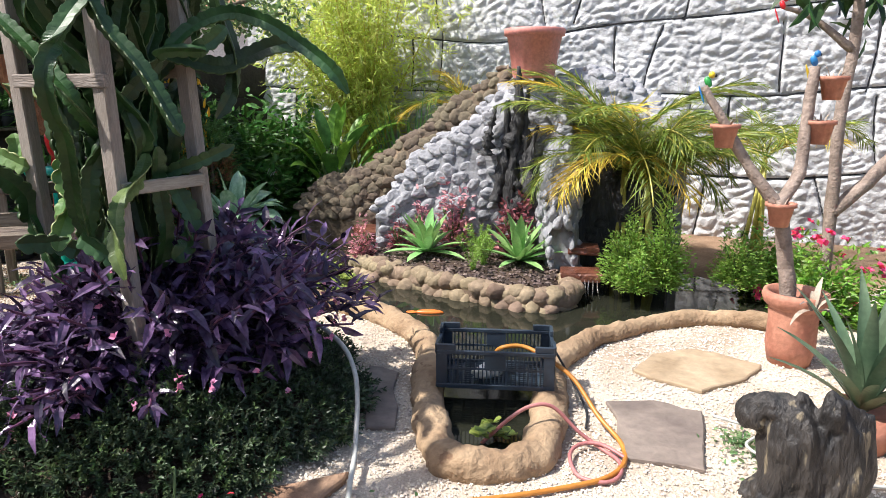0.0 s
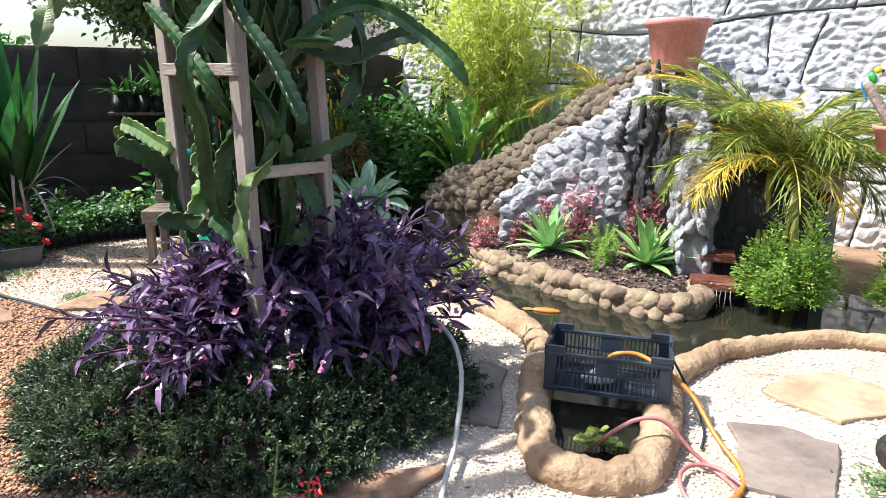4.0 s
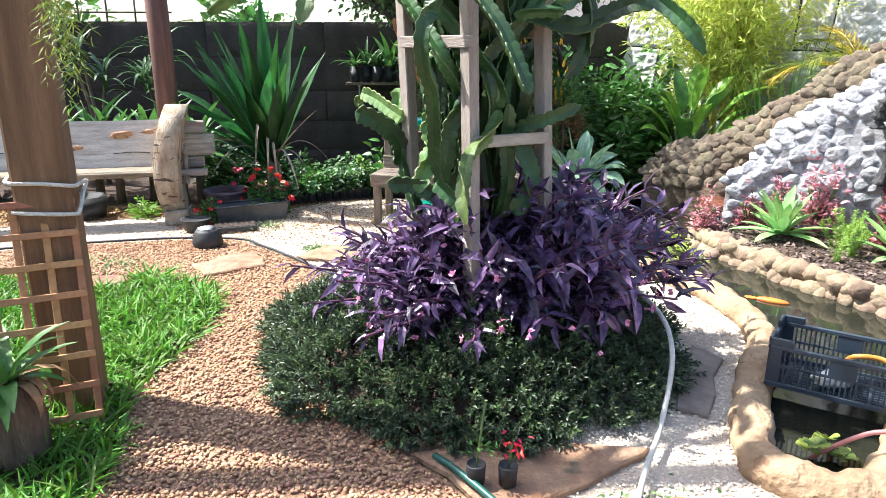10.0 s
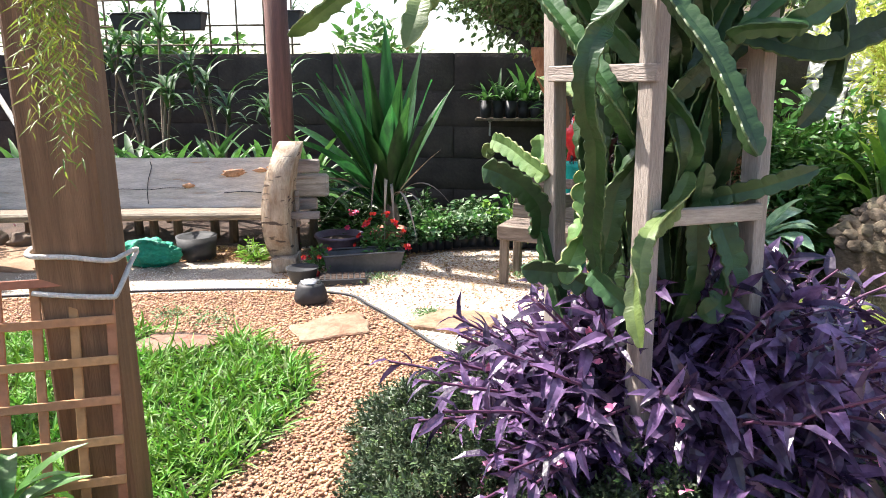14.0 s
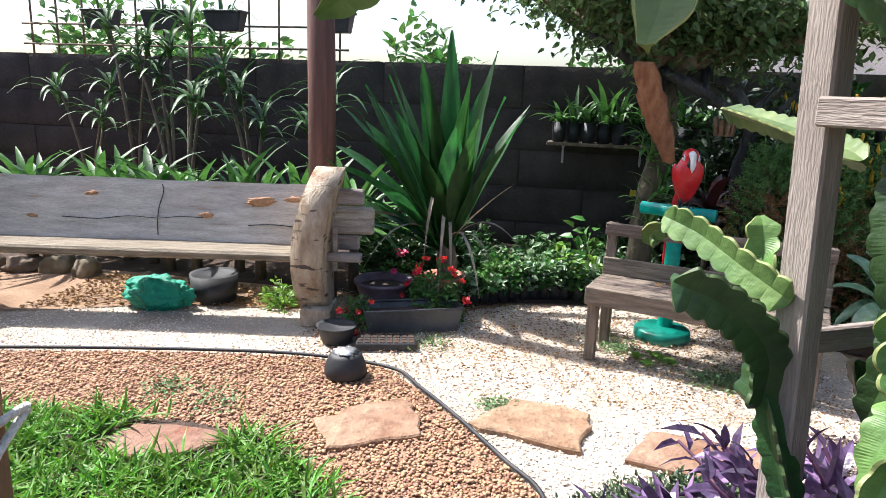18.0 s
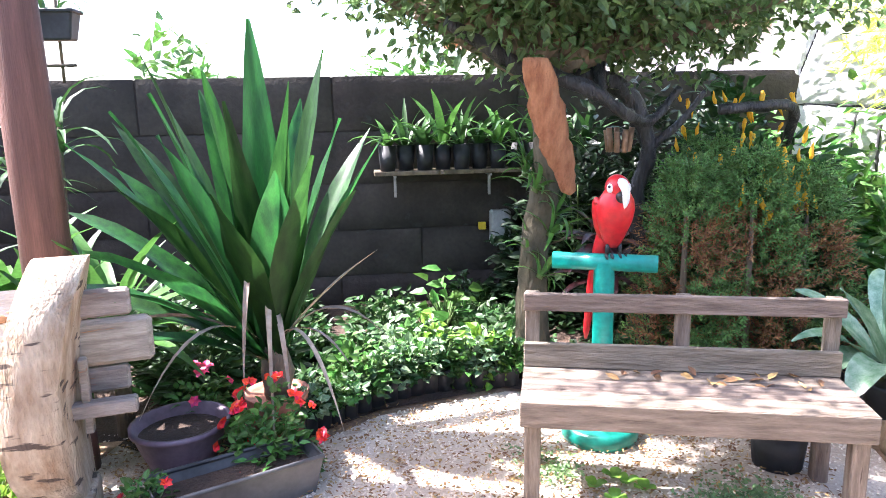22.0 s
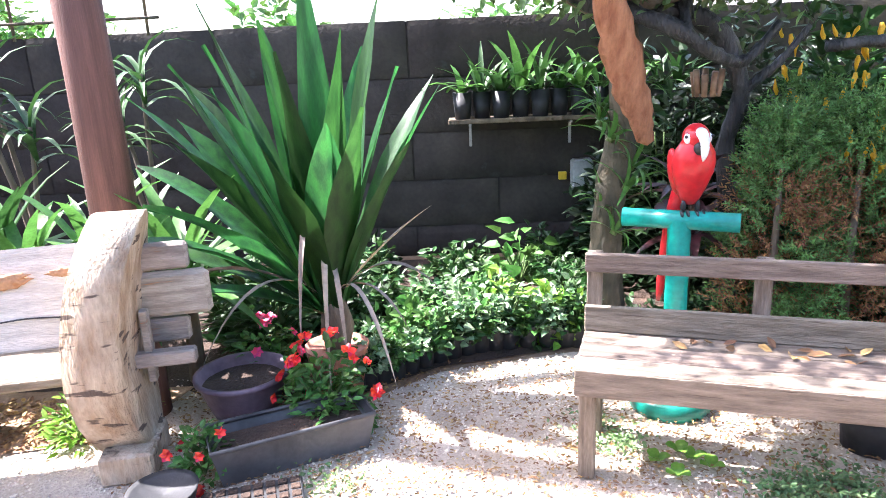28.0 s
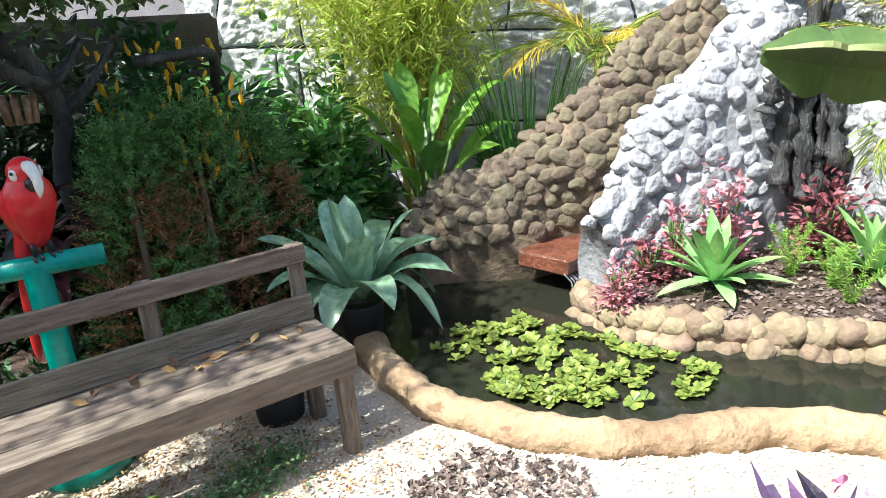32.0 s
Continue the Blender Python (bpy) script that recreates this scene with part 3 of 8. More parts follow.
def leaves(name, base, way, length, width, material, fold=0.18, droop=0.15):
    """One mesh of many small folded leaves: base points, directions, lengths, widths (arrays)."""
    base, way = np.asarray(base, float), np.asarray(way, float)
    n = len(base)
    way = way / (np.linalg.norm(way, axis=1, keepdims=True) + 1e-9)
    length, width = np.broadcast_to(length, n)[:, None], np.broadcast_to(width, n)[:, None]
    side = np.cross(way, np.random.normal(0, 0.6, (n, 3)) + (0, 0, 1))
    side /= np.linalg.norm(side, axis=1, keepdims=True) + 1e-9
    up = np.cross(side, way)
    m1, m2 = base + way * length * 0.3, base + way * length * 0.66 - up * length * droop * 0.35
    tip = base + way * length - up * length * droop
    w1, w2 = width * 0.48, width * 0.38
    v = np.stack([base, m1 - side * w1 + up * w1 * fold * 2, m1, m1 + side * w1 + up * w1 * fold * 2,
                  m2 - side * w2 + up * w2 * fold * 2, m2, m2 + side * w2 + up * w2 * fold * 2, tip], 1).reshape(-1, 3)
    o = np.arange(n)[:, None] * 8
    f = np.concatenate([o + (0, 2, 1), o + (0, 3, 2), o + (1, 2, 5), o + (1, 5, 4), o + (2, 3, 6), o + (2, 6, 5), o + (4, 5, 7), o + (5, 6, 7)])
    return fast_mesh(name, v, f, material)


def fast_mesh(name, v, f, material, soft=False):
    me = bpy.data.meshes.new(name)
    v, f = np.asarray(v, np.float32), np.asarray(f, np.int32)
    me.vertices.add(len(v))
    me.vertices.foreach_set("co", v.ravel())
    k = f.shape[1]
    me.loops.add(f.size)
    me.loops.foreach_set("vertex_index", f.ravel())
    me.polygons.add(len(f))
    me.polygons.foreach_set("loop_start", np.arange(len(f), dtype=np.int32) * k)
    me.polygons.foreach_set("use_smooth", np.full(len(f), soft))
    me.update(calc_edges=True)
    me.materials.append(M[material])
    return me


def stones_mesh(name, where, size, material, flat=0.6, kind=0):
    """One mesh of many small loose stones at the given points."""
    n = len(where)
    t = (1 + 5 ** 0.5) / 2
    if kind:
        ico = np.array([(-1, t, 0), (1, t, 0), (-1, -t, 0), (1, -t, 0), (0, -1, t), (0, 1, t), (0, -1, -t), (0, 1, -t), (t, 0, -1), (t, 0, 1), (-t, 0, -1), (-t, 0, 1)]) / 1.9
        tri = np.array([(0, 11, 5), (0, 5, 1), (0, 1, 7), (0, 7, 10), (0, 10, 11), (1, 5, 9), (5, 11, 4), (11, 10, 2), (10, 7, 6), (7, 1, 8), (3, 9, 4), (3, 4, 2), (3, 2, 6), (3, 6, 8), (3, 8, 9), (4, 9, 5), (2, 4, 11), (6, 2, 10), (8, 6, 7), (9, 8, 1)])
    else:
        ico = np.array([(1, 0, 0), (-1, 0, 0), (0, 1, 0), (0, -1, 0), (0, 0, 1), (0, 0, -1)], float)
        tri = np.array([(0, 2, 4), (2, 1, 4), (1, 3, 4), (3, 0, 4), (2, 0, 5), (1, 2, 5), (3, 1, 5), (0, 3, 5)])
    k = len(ico)
    sz = np.asarray(size)[:, None] if np.ndim(size) else np.full((n, 1), size)
    sc = sz * np.random.uniform(0.65, 1.25, (n, 3)) * (1, 1, flat)
    v = ico[None] * np.random.uniform(0.85, 1.15, (n, k, 1)) * sc[:, None]
    a = np.random.uniform(0, 6.28, n)
    tl = np.random.uniform(-0.5, 0.5, n)
    c, s, ct, st = np.cos(a), np.sin(a), np.cos(tl), np.sin(tl)
    x, y, z = v[..., 0], v[..., 1], v[..., 2]
    y, z = y * ct[:, None] - z * st[:, None], y * st[:, None] + z * ct[:, None]
    v = np.stack([x * c[:, None] - y * s[:, None], x * s[:, None] + y * c[:, None], z], -1) + np.asarray(where)[:, None]
    f = (tri[None] + (np.arange(n) * k)[:, None, None]).reshape(-1, 3)
    return fast_mesh(name, v.reshape(-1, 3), f, material, bool(kind))


def inside(poly, p):
    """Which of the points p (n, 2) lie inside the polygon."""
    poly, p = np.asarray([q[:2] for q in poly], float), np.asarray(p, float)
    r = np.zeros(len(p), bool)
    for (x0, y0), (x1, y1) in zip(poly, np.roll(poly, -1, 0)):
        if y0 != y1:
            r ^= ((y0 > p[:, 1]) != (y1 > p[:, 1])) & (p[:, 0] < (x1 - x0) * (p[:, 1] - y0) / (y1 - y0) + x0)
    return r


def fill(poly, count):
    """Random points inside a polygon."""
    a = np.asarray([q[:2] for q in poly], float)
    p = np.random.uniform(a.min(0), a.max(0), (count * 4, 2))
    return p[inside(a, p)][:count]


def sheet(name, poly, z, material, thick=0.0, rough_edge=0.0):
    """A flat region; with a thickness, a slab with slightly uneven top."""
    bm = bmesh.new()
    vs = [bm.verts.new((x, y, z)) for x, y in [q[:2] for q in poly]]
    fc = bm.faces.new(vs)
    if fc.normal.z < 0:
        fc.normal_flip()
    bm.normal_update()
    if fc.normal.z < 0:
        bmesh.ops.reverse_faces(bm, faces=[fc])
    if thick:
        ex = bmesh.ops.extrude_face_region(bm, geom=[fc])
        top = [v for v in ex["geom"] if isinstance(v, bmesh.types.BMVert)]
        bmesh.ops.translate(bm, vec=(0, 0, thick), verts=top)
        bmesh.ops.recalc_face_normals(bm, faces=bm.faces)
        bmesh.ops.bevel(bm, geom=[e for e in bm.edges if all(v in top for v in e.verts)], offset=thick * 0.3, segments=1, affect="EDGES")
    return bm


def blade(length, width, curl=0.5, rise=1.0, segs=6, fold=0.15, shape=None, thick=0.0):
    """A long arching leaf from the origin, growing along +x and bending down; rise: start angle in radians above level."""
    verts, faces = [], []
    x = z = 0.0
    ang = rise
    shape = shape or (lambda t: math.sin(math.pi * (0.12 + 0.88 * t) ** 0.8) ** 0.8)
    for i in range(segs + 1):
        t = i / segs
        w = max(0.004, width * shape(t)) / 2
        nx, nz = -math.sin(ang), math.cos(ang)
        verts += [(x + nx * w * 2 * fold, -w, z + nz * w * 2 * fold), (x, 0, z), (x + nx * w * 2 * fold, w, z + nz * w * 2 * fold)]
        x += math.cos(ang) * length / segs
        z += math.sin(ang) * length / segs
        ang -= curl / segs
    for i in range(segs):
        a = i * 3
        faces += [(a, a + 1, a + 4, a + 3), (a + 1, a + 2, a + 5, a + 4)]
    return verts, faces


def strap(base, tip, width, lift=0.1, shape=None, fold=0.12, segs=8, roll=0.0):
    """A long leaf from base to tip, bowed up by lift, with a fold along its middle."""
    a, c = Vector(base), Vector(tip)
    m = (a + c) / 2 + Vector((0, 0, lift))
    shape = shape or (lambda t: (0.7 + 0.35 * t) * (1 - t ** 5) + 0.02)
    flat = Vector((c.x - a.x, c.y - a.y, 0))
    flat = flat.normalized() if flat.length > 0.01 else Vector((0, -1, 0))
    verts, faces = [], []
    for i in range(segs + 1):
        t = i / segs
        q = a * (1 - t) ** 2 + m * 2 * t * (1 - t) + c * t * t
        d = ((m - a) * (1 - t) + (c - m) * t).normalized()
        side = (Matrix.Rotation(roll * (0.4 + 0.6 * t), 3, d) @ Vector((-flat.y, flat.x, 0))).normalized()
        up = d.cross(side)
        up = -up if up.z < 0 else up
        w = max(0.003, width * shape(t)) / 2
        wave = 0.04 * width * math.sin(t * 11 + c.x * 9)
        verts += [q - side * w + up * (2 * w * fold + wave), q - side * w * 0.5 + up * w * fold * 0.9, q, q + side * w * 0.5 + up * w * fold * 0.9, q + side * w + up * (2 * w * fold - wave)]
    for i in range(segs):
        for k in range(4):
            faces.append((i * 5 + k, i * 5 + k + 1, i * 5 + k + 6, i * 5 + k + 5))
    return verts, faces


def rosette(parent, material, count, length, width, rises, curl, name="leaf", z0=0.0, fold=0.15, variants=4, spread=0.02, shape=None, segs=6, size_jitter=0.2):
    """Big leaves round a centre, each its own object on a few shared meshes."""
    kinds = []
    for k in range(variants):
        r = rises[0] + (rises[1] - rises[0]) * k / max(1, variants - 1)
        kinds.append((mesh_of(name, *blade(length * random.uniform(0.9, 1.1), width, curl * random.uniform(0.7, 1.3), r, segs, fold, shape), material, True)))
    for i in range(count):
        k = int(i / count * variants)
        a = i * 137.5 + random.uniform(-18, 18)
        s = 1 + random.uniform(-size_jitter, size_jitter)
        ob = part(name, kinds[k], material, parent)
        ob.matrix_basis = pose(math.cos(radians(a)) * spread, math.sin(radians(a)) * spread, z0, 0, 0, a) @ Matrix.Diagonal((s, s, s, 1))


def lump(size, seed, sub=2, rough=0.25, freq=1.6):
    """A rounded uneven stone."""
    bm = bmesh.new()
    bmesh.ops.create_icosphere(bm, subdivisions=sub, radius=1.0)
    off = Vector((seed * 3.1, seed * 1.7, seed * 0.9))
    for v in bm.verts:
        v.co *= 1 + rough * noise.noise(v.co * freq + off) + 0.35 * rough * noise.noise(v.co * freq * 3.1 + off)
        v.co = Vector((v.co.x * size[0], v.co.y * size[1], v.co.z * size[2]))
    for fc in bm.faces:
        fc.smooth = True
    return bm


def unit(n):
    v = np.random.normal(0, 1, (n, 3))
    return v / np.linalg.norm(v, axis=1, keepdims=True)


def sprigs(root, tip, per, leaf, wide, material, name="foliage", start=0.35, open_=0.9, droop=0.2, fold=0.2):
    """Leaves set in turn along many short shoots from root to tip."""
    root, tip = np.asarray(root, float), np.asarray(tip, float)
    n = len(root)
    t = start + (1 - start) * np.tile((np.arange(per) + 0.7) / per, n)
    r, q = np.repeat(root, per, 0), np.repeat(tip, per, 0)
    d = q - r
    ln = np.linalg.norm(d, axis=1, keepdims=True) + 1e-9
    d = d / ln
    a = np.cross(d, np.array([0.2, 0.3, 0.93]))
    a /= np.linalg.norm(a, axis=1, keepdims=True) + 1e-9
    b2 = np.cross(d, a)
    ph = (np.tile(np.arange(per) * 2.4, n) + np.repeat(np.random.uniform(0, 6.28, n), per))[:, None]
    out = a * np.cos(ph) + b2 * np.sin(ph)
    k = (open_ * (1.3 - 0.55 * t))[:, None]
    way = d + out * k + np.random.normal(0, 0.12, (n * per, 3))
    base = r + d * ln * t[:, None] + np.random.normal(0, 0.002, (n * per, 3))
    size = np.random.uniform(0.75, 1.2, n * per) * (1.15 - 0.45 * np.abs(t - 0.6))
    return leaves(name, base, way, leaf * size, wide * size, material, fold, droop)


def shrub(name, loc, radius, height, count, leaf, wide, material, label, category="shrub", group="", up=0.3, shell=0.55, stem="stem", flowers=None):
    """A leafy plant: stems and a crown of many small leaves filling an uneven dome."""
    t = thing(name, loc, label, category, group)
    d = unit(count)
    d[:, 2] = np.abs(d[:, 2])
    r = np.random.uniform(shell, 1.0, count) * (0.8 + 0.3 * np.sin(d[:, 0] * 5 + loc[0] * 3) * np.cos(d[:, 1] * 4 + loc[1]))
    p = d * r[:, None] * (radius, radius, height)
    w = d * (1, 1, 0.3) + unit(count) * (0.8, 0.8, 0.4) + (0, 0, up * 0.45)
    part("foliage", leaves("foliage", p, w, np.random.uniform(0.7, 1.3, count) * leaf, np.random.uniform(0.7, 1.2, count) * wide, material), material, t)
    v, f = [], []
    for k in range(9):
        a = k * 0.7 + random.random()
        tv, tf = tube(spline([(0, 0, 0), (math.cos(a) * radius * 0.25, math.sin(a) * radius * 0.25, height * 0.3), (math.cos(a) * radius * 0.5, math.sin(a) * radius * 0.5, height * 0.52)], 3), 0.005, 5)
        f += [tuple(i + len(v) for i in q) for q in tf]
        v += tv
    tagged(part("stem", mesh_of("stem", v, f, stem, True), stem, t), kind="stuff")
    if flowers:
        fm, cnt, fs = flowers
        d = unit(cnt)
        d[:, 2] = np.abs(d[:, 2])
        pa = np.arange(6) * 1.047
        bloom = leaves("blossom", np.zeros((6, 3)), np.stack([np.cos(pa), np.sin(pa), 0.25 + 0.3 * (np.arange(6) % 2)], 1), fs, fs * 0.95, fm, 0.1, 0.25)
        for q in d:
            s_ = random.uniform(0.8, 1.25)
            way = Vector((q[0] + random.gauss(0, 0.3), q[1] - 0.3 + random.gauss(0, 0.3), q[2] + 0.4))
            part("blossom", bloom, fm, t, at=Matrix.Translation(Vector((q[0] * radius, q[1] * radius, q[2] * height)) * 1.04) @ way.to_track_quat("Z", "Y").to_matrix().to_4x4() @ Matrix.Diagonal((s_, s_, s_, 1)))
    return t

# ---------- the large structure ----------
# pond rim: one closed line round the water, from the bench round the tongue to the falls
RIM = [(3.08, 4.85), (2.86, 4.5), (2.70, 4.1), (2.70, 3.75), (2.79, 3.4), (2.99, 3.08), (3.178, 2.877), (3.338, 2.575), (3.403, 2.133), (3.3, 1.7),
       (3.08, 1.314), (2.917, 1.008), (2.822, 0.732), (2.922, 0.556), (3.128, 0.539), (3.342, 0.699), (3.554, 0.957), (3.747, 1.185), (3.98, 1.316), (4.273, 1.417),
       (4.703, 1.442), (5.116, 1.359), (5.353, 1.156), (5.484, 0.882)]
WATER = RIM[:] + [(6.2, 1.0), (6.0, 2.6), (5.2, 3.2), (4.6, 4.6), (4.2, 5.4), (3.5, 5.4)]
ground = solo("ground", sheet("ground", [(-150, -150), (150, -150), (150, 150), (-150, 150)], -0.012, "dirt"), "dirt", "dry brown earth of the garden", "ground", kind="structure")
WHITE = [(-4.5, 3.2), (-3.1, 3.1), (-2.25, 3.43), (-1.25, 3.72), (-0.45, 3.9), (0.1, 3.87), (0.33, 3.67), (0.6, 3.38), (0.85, 3.08), (1.03, 2.86), (1.05, 2.4),
         (2.0, 1.6), (1.9, 0.75), (1.8, 0.3), (2.0, -1.0), (2.6, -3.0), (7.5, -3.0), (7.5, 1.3), (5.6, 0.9), (5.37, 1.15), (5.1, 1.33), (4.7, 1.42), (4.27, 1.4), (3.98, 1.3), (3.75, 1.17), (3.55, 0.94), (3.34, 0.68), (3.12, 0.52), (2.92, 0.54),
         (2.81, 0.73), (2.9, 1.0), (3.07, 1.31), (3.3, 1.7), (3.4, 2.2), (3.2, 2.8), (2.75, 3.3), (2.6, 4.0), (2.8, 4.6), (2.7, 5.2), (1.3, 5.5), (0.6, 5.3), (0.0, 4.8), (-0.7, 5.3), (-4.5, 4.6)]
tagged(part("white_gravel", sheet("white_gravel", WHITE, -0.004, "gravel_bed"), "gravel_bed", None), "pale crushed gravel yard between the beds", "gravel", kind="structure")
BROWN = [(-4.5, 3.2), (-3.1, 3.1), (-2.25, 3.43), (-1.25, 3.72), (-0.45, 3.9), (0.1, 3.87), (0.33, 3.67), (0.6, 3.38), (0.85, 3.08), (1.03, 2.86), (1.1, 2.3),
         (1.2, 1.5), (1.5, 0.85), (1.77, 0.5), (1.95, 0.2), (1.95, -3.0), (-0.5, -3.0), (0.4, 0.5), (0.3, 1.4), (0.38, 2.0), (0.38, 2.3), (0.32, 2.5), (0.13, 2.72), (-0.18, 2.95), (-0.58, 3.0), (-0.95, 2.95), (-1.25, 2.88), (-2.0, 2.65), (-4.5, 2.3)]
tagged(part("pebble_path", sheet("pebble_path", BROWN, 0.0, "pebble_bed"), "pebble_bed", None), "curved path of reddish brown pebbles", "path", kind="structure")
LAWN = [(-4.5, 2.35), (-2.0, 2.7), (-1.25, 2.92), (-0.95, 2.99), (-0.58, 3.03), (-0.17, 2.98), (0.15, 2.74), (0.33, 2.5), (0.4, 2.3), (0.38, 1.95), (0.3, 1.5), (0.3, 1.2), (0.42, 0.95), (0.45, 0.5), (0.1, -0.3), (-0.5, -2.5), (-4.5, -2.5)]
tagged(part("lawn_soil", sheet("lawn_soil", LAWN, 0.005, "soil"), "soil", None), "dark soil under the lawn", "lawn", kind="structure")
tagged(part("bed_soil", sheet("bed_soil", [(-4.5, 5.0), (-0.7, 5.2), (-0.15, 4.85), (0.25, 5.1), (0.6, 5.36), (1.3, 5.55), (2.2, 5.1), (2.75, 5.0), (3.1, 4.9), (3.6, 5.5), (5.6, 5.6), (4.8, 7.3), (-4.5, 7.3)], -0.001, "soil"), "soil", None), "dark planting bed along the wall", "flower bed", kind="structure")

tagged(part("bare_earth", sheet("bare_earth", [(-4.5, 3.9), (-2.6, 4.05), (-1.75, 4.5), (-0.75, 4.72), (-0.62, 5.2), (-4.5, 5.1)], 0.003, "dirt"), "dirt", None), "bare reddish earth under the log bench", "ground", kind="structure")

# back wall of dark concrete panels
wall = thing("wall_back", (0, 7.4, 0), "dark weathered concrete panel wall behind the beds", "wall", kind="structure")
part("core", box(13.0, 0.1, 1.895, (-2.0, 0.1, -0.1), 0.0), "concrete", wall)
pm = {}
for row, (z0, z1) in enumerate([(0.0, 0.23), (0.24, 0.6), (0.61, 0.97), (0.98, 1.38), (1.39, 1.8)]):
    xs = np.arange(-8.4 + (0.72 if row % 2 else 0.06), 5.0, 1.45)
    for x0 in xs:
        key = row
        if key not in pm:
            bm = bmesh.new()
            bmesh.ops.create_grid(bm, x_segments=14, y_segments=5, size=0.5)
            for v in bm.verts:
                e = max(abs(v.co.x), abs(v.co.y)) > 0.499
                h = -0.02 if e else 0.012 * noise.noise(Vector((v.co.x * 5 + row * 7, v.co.y * 3, row))) + 0.004
                v.co = Vector(((v.co.x + 0.5) * 1.435, -h, z0 + (v.co.y + 0.5) * (z1 - z0)))
            for fc in bm.faces:
                fc.smooth = True
            bmesh.ops.recalc_face_normals(bm, faces=bm.faces)
            me = bpy.data.meshes.new("panel")
            bm.to_mesh(me)
            bm.free()
            me.materials.append(M["concrete"])
            pm[key] = me
        part("panel", pm[key], "concrete", wall, at=pose(x0, 0.02, 0))

# sculpted grey wall at the right: a relief of flat boulders between grooves
A_, B_ = Vector((4.0, 7.6)), Vector((9.4, 0.85))
run = (B_ - A_).length
nu, nv, HT = 520, 210, 3.3
rng = np.random.default_rng(5)
cells = np.stack([rng.uniform(0, run, 2600), rng.uniform(0, HT, 2600)], 1)
U, V = np.meshgrid(np.linspace(0, run, nu), np.linspace(0, HT, nv))
pts = np.stack([U.ravel(), V.ravel()], 1)
wx = pts[:, 0] + 0.05 * np.sin(pts[:, 1] * 9 + 2 * np.sin(pts[:, 0] * 3))
wy = pts[:, 1] + 0.04 * np.sin(pts[:, 0] * 7 + np.sin(pts[:, 1] * 5))
d1 = np.full(len(pts), 9.0)
d2 = d1.copy()
tilt_ = np.zeros(len(pts))
for c in cells:
    ca, sa = math.cos(c[0] * 37 % 1.2 - 0.6), math.sin(c[0] * 37 % 1.2 - 0.6)
    dx, dy = wx - c[0], wy - c[1]
    dd = np.hypot((dx * ca + dy * sa) * 0.75, (dy * ca - dx * sa) * 1.2)
    closer = dd < d1
    d2 = np.where(closer, d1, np.minimum(d2, dd))
    tilt_ = np.where(closer, dy * 0.35, tilt_)
    d1 = np.where(closer, dd, d1)
relief = 0.03 * np.clip((d2 - d1) / 0.08, 0, 1) ** 0.7 + tilt_ * 0.12 + 0.006 * np.sin(wx * 31 + 3 * np.sin(wy * 17)) * np.sin(wy * 27 + 2 * np.sin(wx * 13)) + 0.03 * np.sin(wx * 2.3) * np.sin(wy * 3.1 + 1)
grooves = np.zeros(len(pts))
for zc, amp, ph in ((0.72, 0.07, 0.3), (1.5, 0.04, 1.1), (2.2, 0.13, 2.0), (2.85, 0.06, 0.5)):
    line = zc + amp * np.sin(pts[:, 0] * 0.9 + ph) + 0.03 * np.sin(pts[:, 0] * 2.7 + ph)
    grooves = np.maximum(grooves, np.exp(-((pts[:, 1] - line) / 0.014) ** 2))
for k in range(11):
    for row, (lo, hi) in enumerate(((0, 0.72), (0.72, 1.5), (1.5, 2.2), (2.2, 3.3))):
        uc = 0.3 + k * 0.82 + 0.3 * math.sin(k * 2.3 + row * 1.7)
        line = uc + 0.2 * (pts[:, 1] - lo) * math.sin(k * 2.1 + row) + 0.05 * np.sin(pts[:, 1] * 3 + k)
        grooves = np.maximum(grooves, np.exp(-((pts[:, 0] - line) / 0.013) ** 2) * ((pts[:, 1] > lo) & (pts[:, 1] < hi)))
relief = (relief * (1 - grooves) - 0.03 * grooves) * np.clip(pts[:, 0] / 0.4, 0.1, 1)
t_ = (B_ - A_).normalized()
nrm = Vector((t_.y, -t_.x))
nrm = nrm if nrm.dot(Vector((-0.8, -0.6))) > 0 else -nrm
v = np.stack([A_.x + t_.x * U.ravel() + nrm.x * relief, A_.y + t_.y * U.ravel() + nrm.y * relief, V.ravel() - 0.05], 1)
idx = np.arange(nu * nv).reshape(nv, nu)
quads = np.stack([idx[:-1, :-1], idx[1:, :-1], idx[1:, 1:], idx[:-1, 1:]], -1).reshape(-1, 4)
me = fast_mesh("wall_sculpted", v, quads, "stonewall", True)
sw_ = part("wall_sculpted", me, None, None)
tagged(sw_, "grey cement wall sculpted as boulders with dark grooves", "wall", kind="structure")


def groove(us, zs):
    q = [Vector((A_.x + t_.x * u - nrm.x * 0.02, A_.y + t_.y * u - nrm.y * 0.02, z - 0.05)) for u, z in zip(us, zs)]
    part("groove", tube_mesh("groove", q, [0.012 * random.uniform(0.6, 1.3) for _ in q], "joint", 6), "joint", sw_, "dark groove between the sculpted boulders")


for zc, amp, ph in ((0.72, 0.07, 0.3), (1.5, 0.04, 1.1), (2.2, 0.13, 2.0), (2.85, 0.06, 0.5)):
    us = np.linspace(0.1, run - 0.1, 120)
    groove(us, zc + amp * np.sin(us * 0.9 + ph) + 0.03 * np.sin(us * 2.7 + ph))
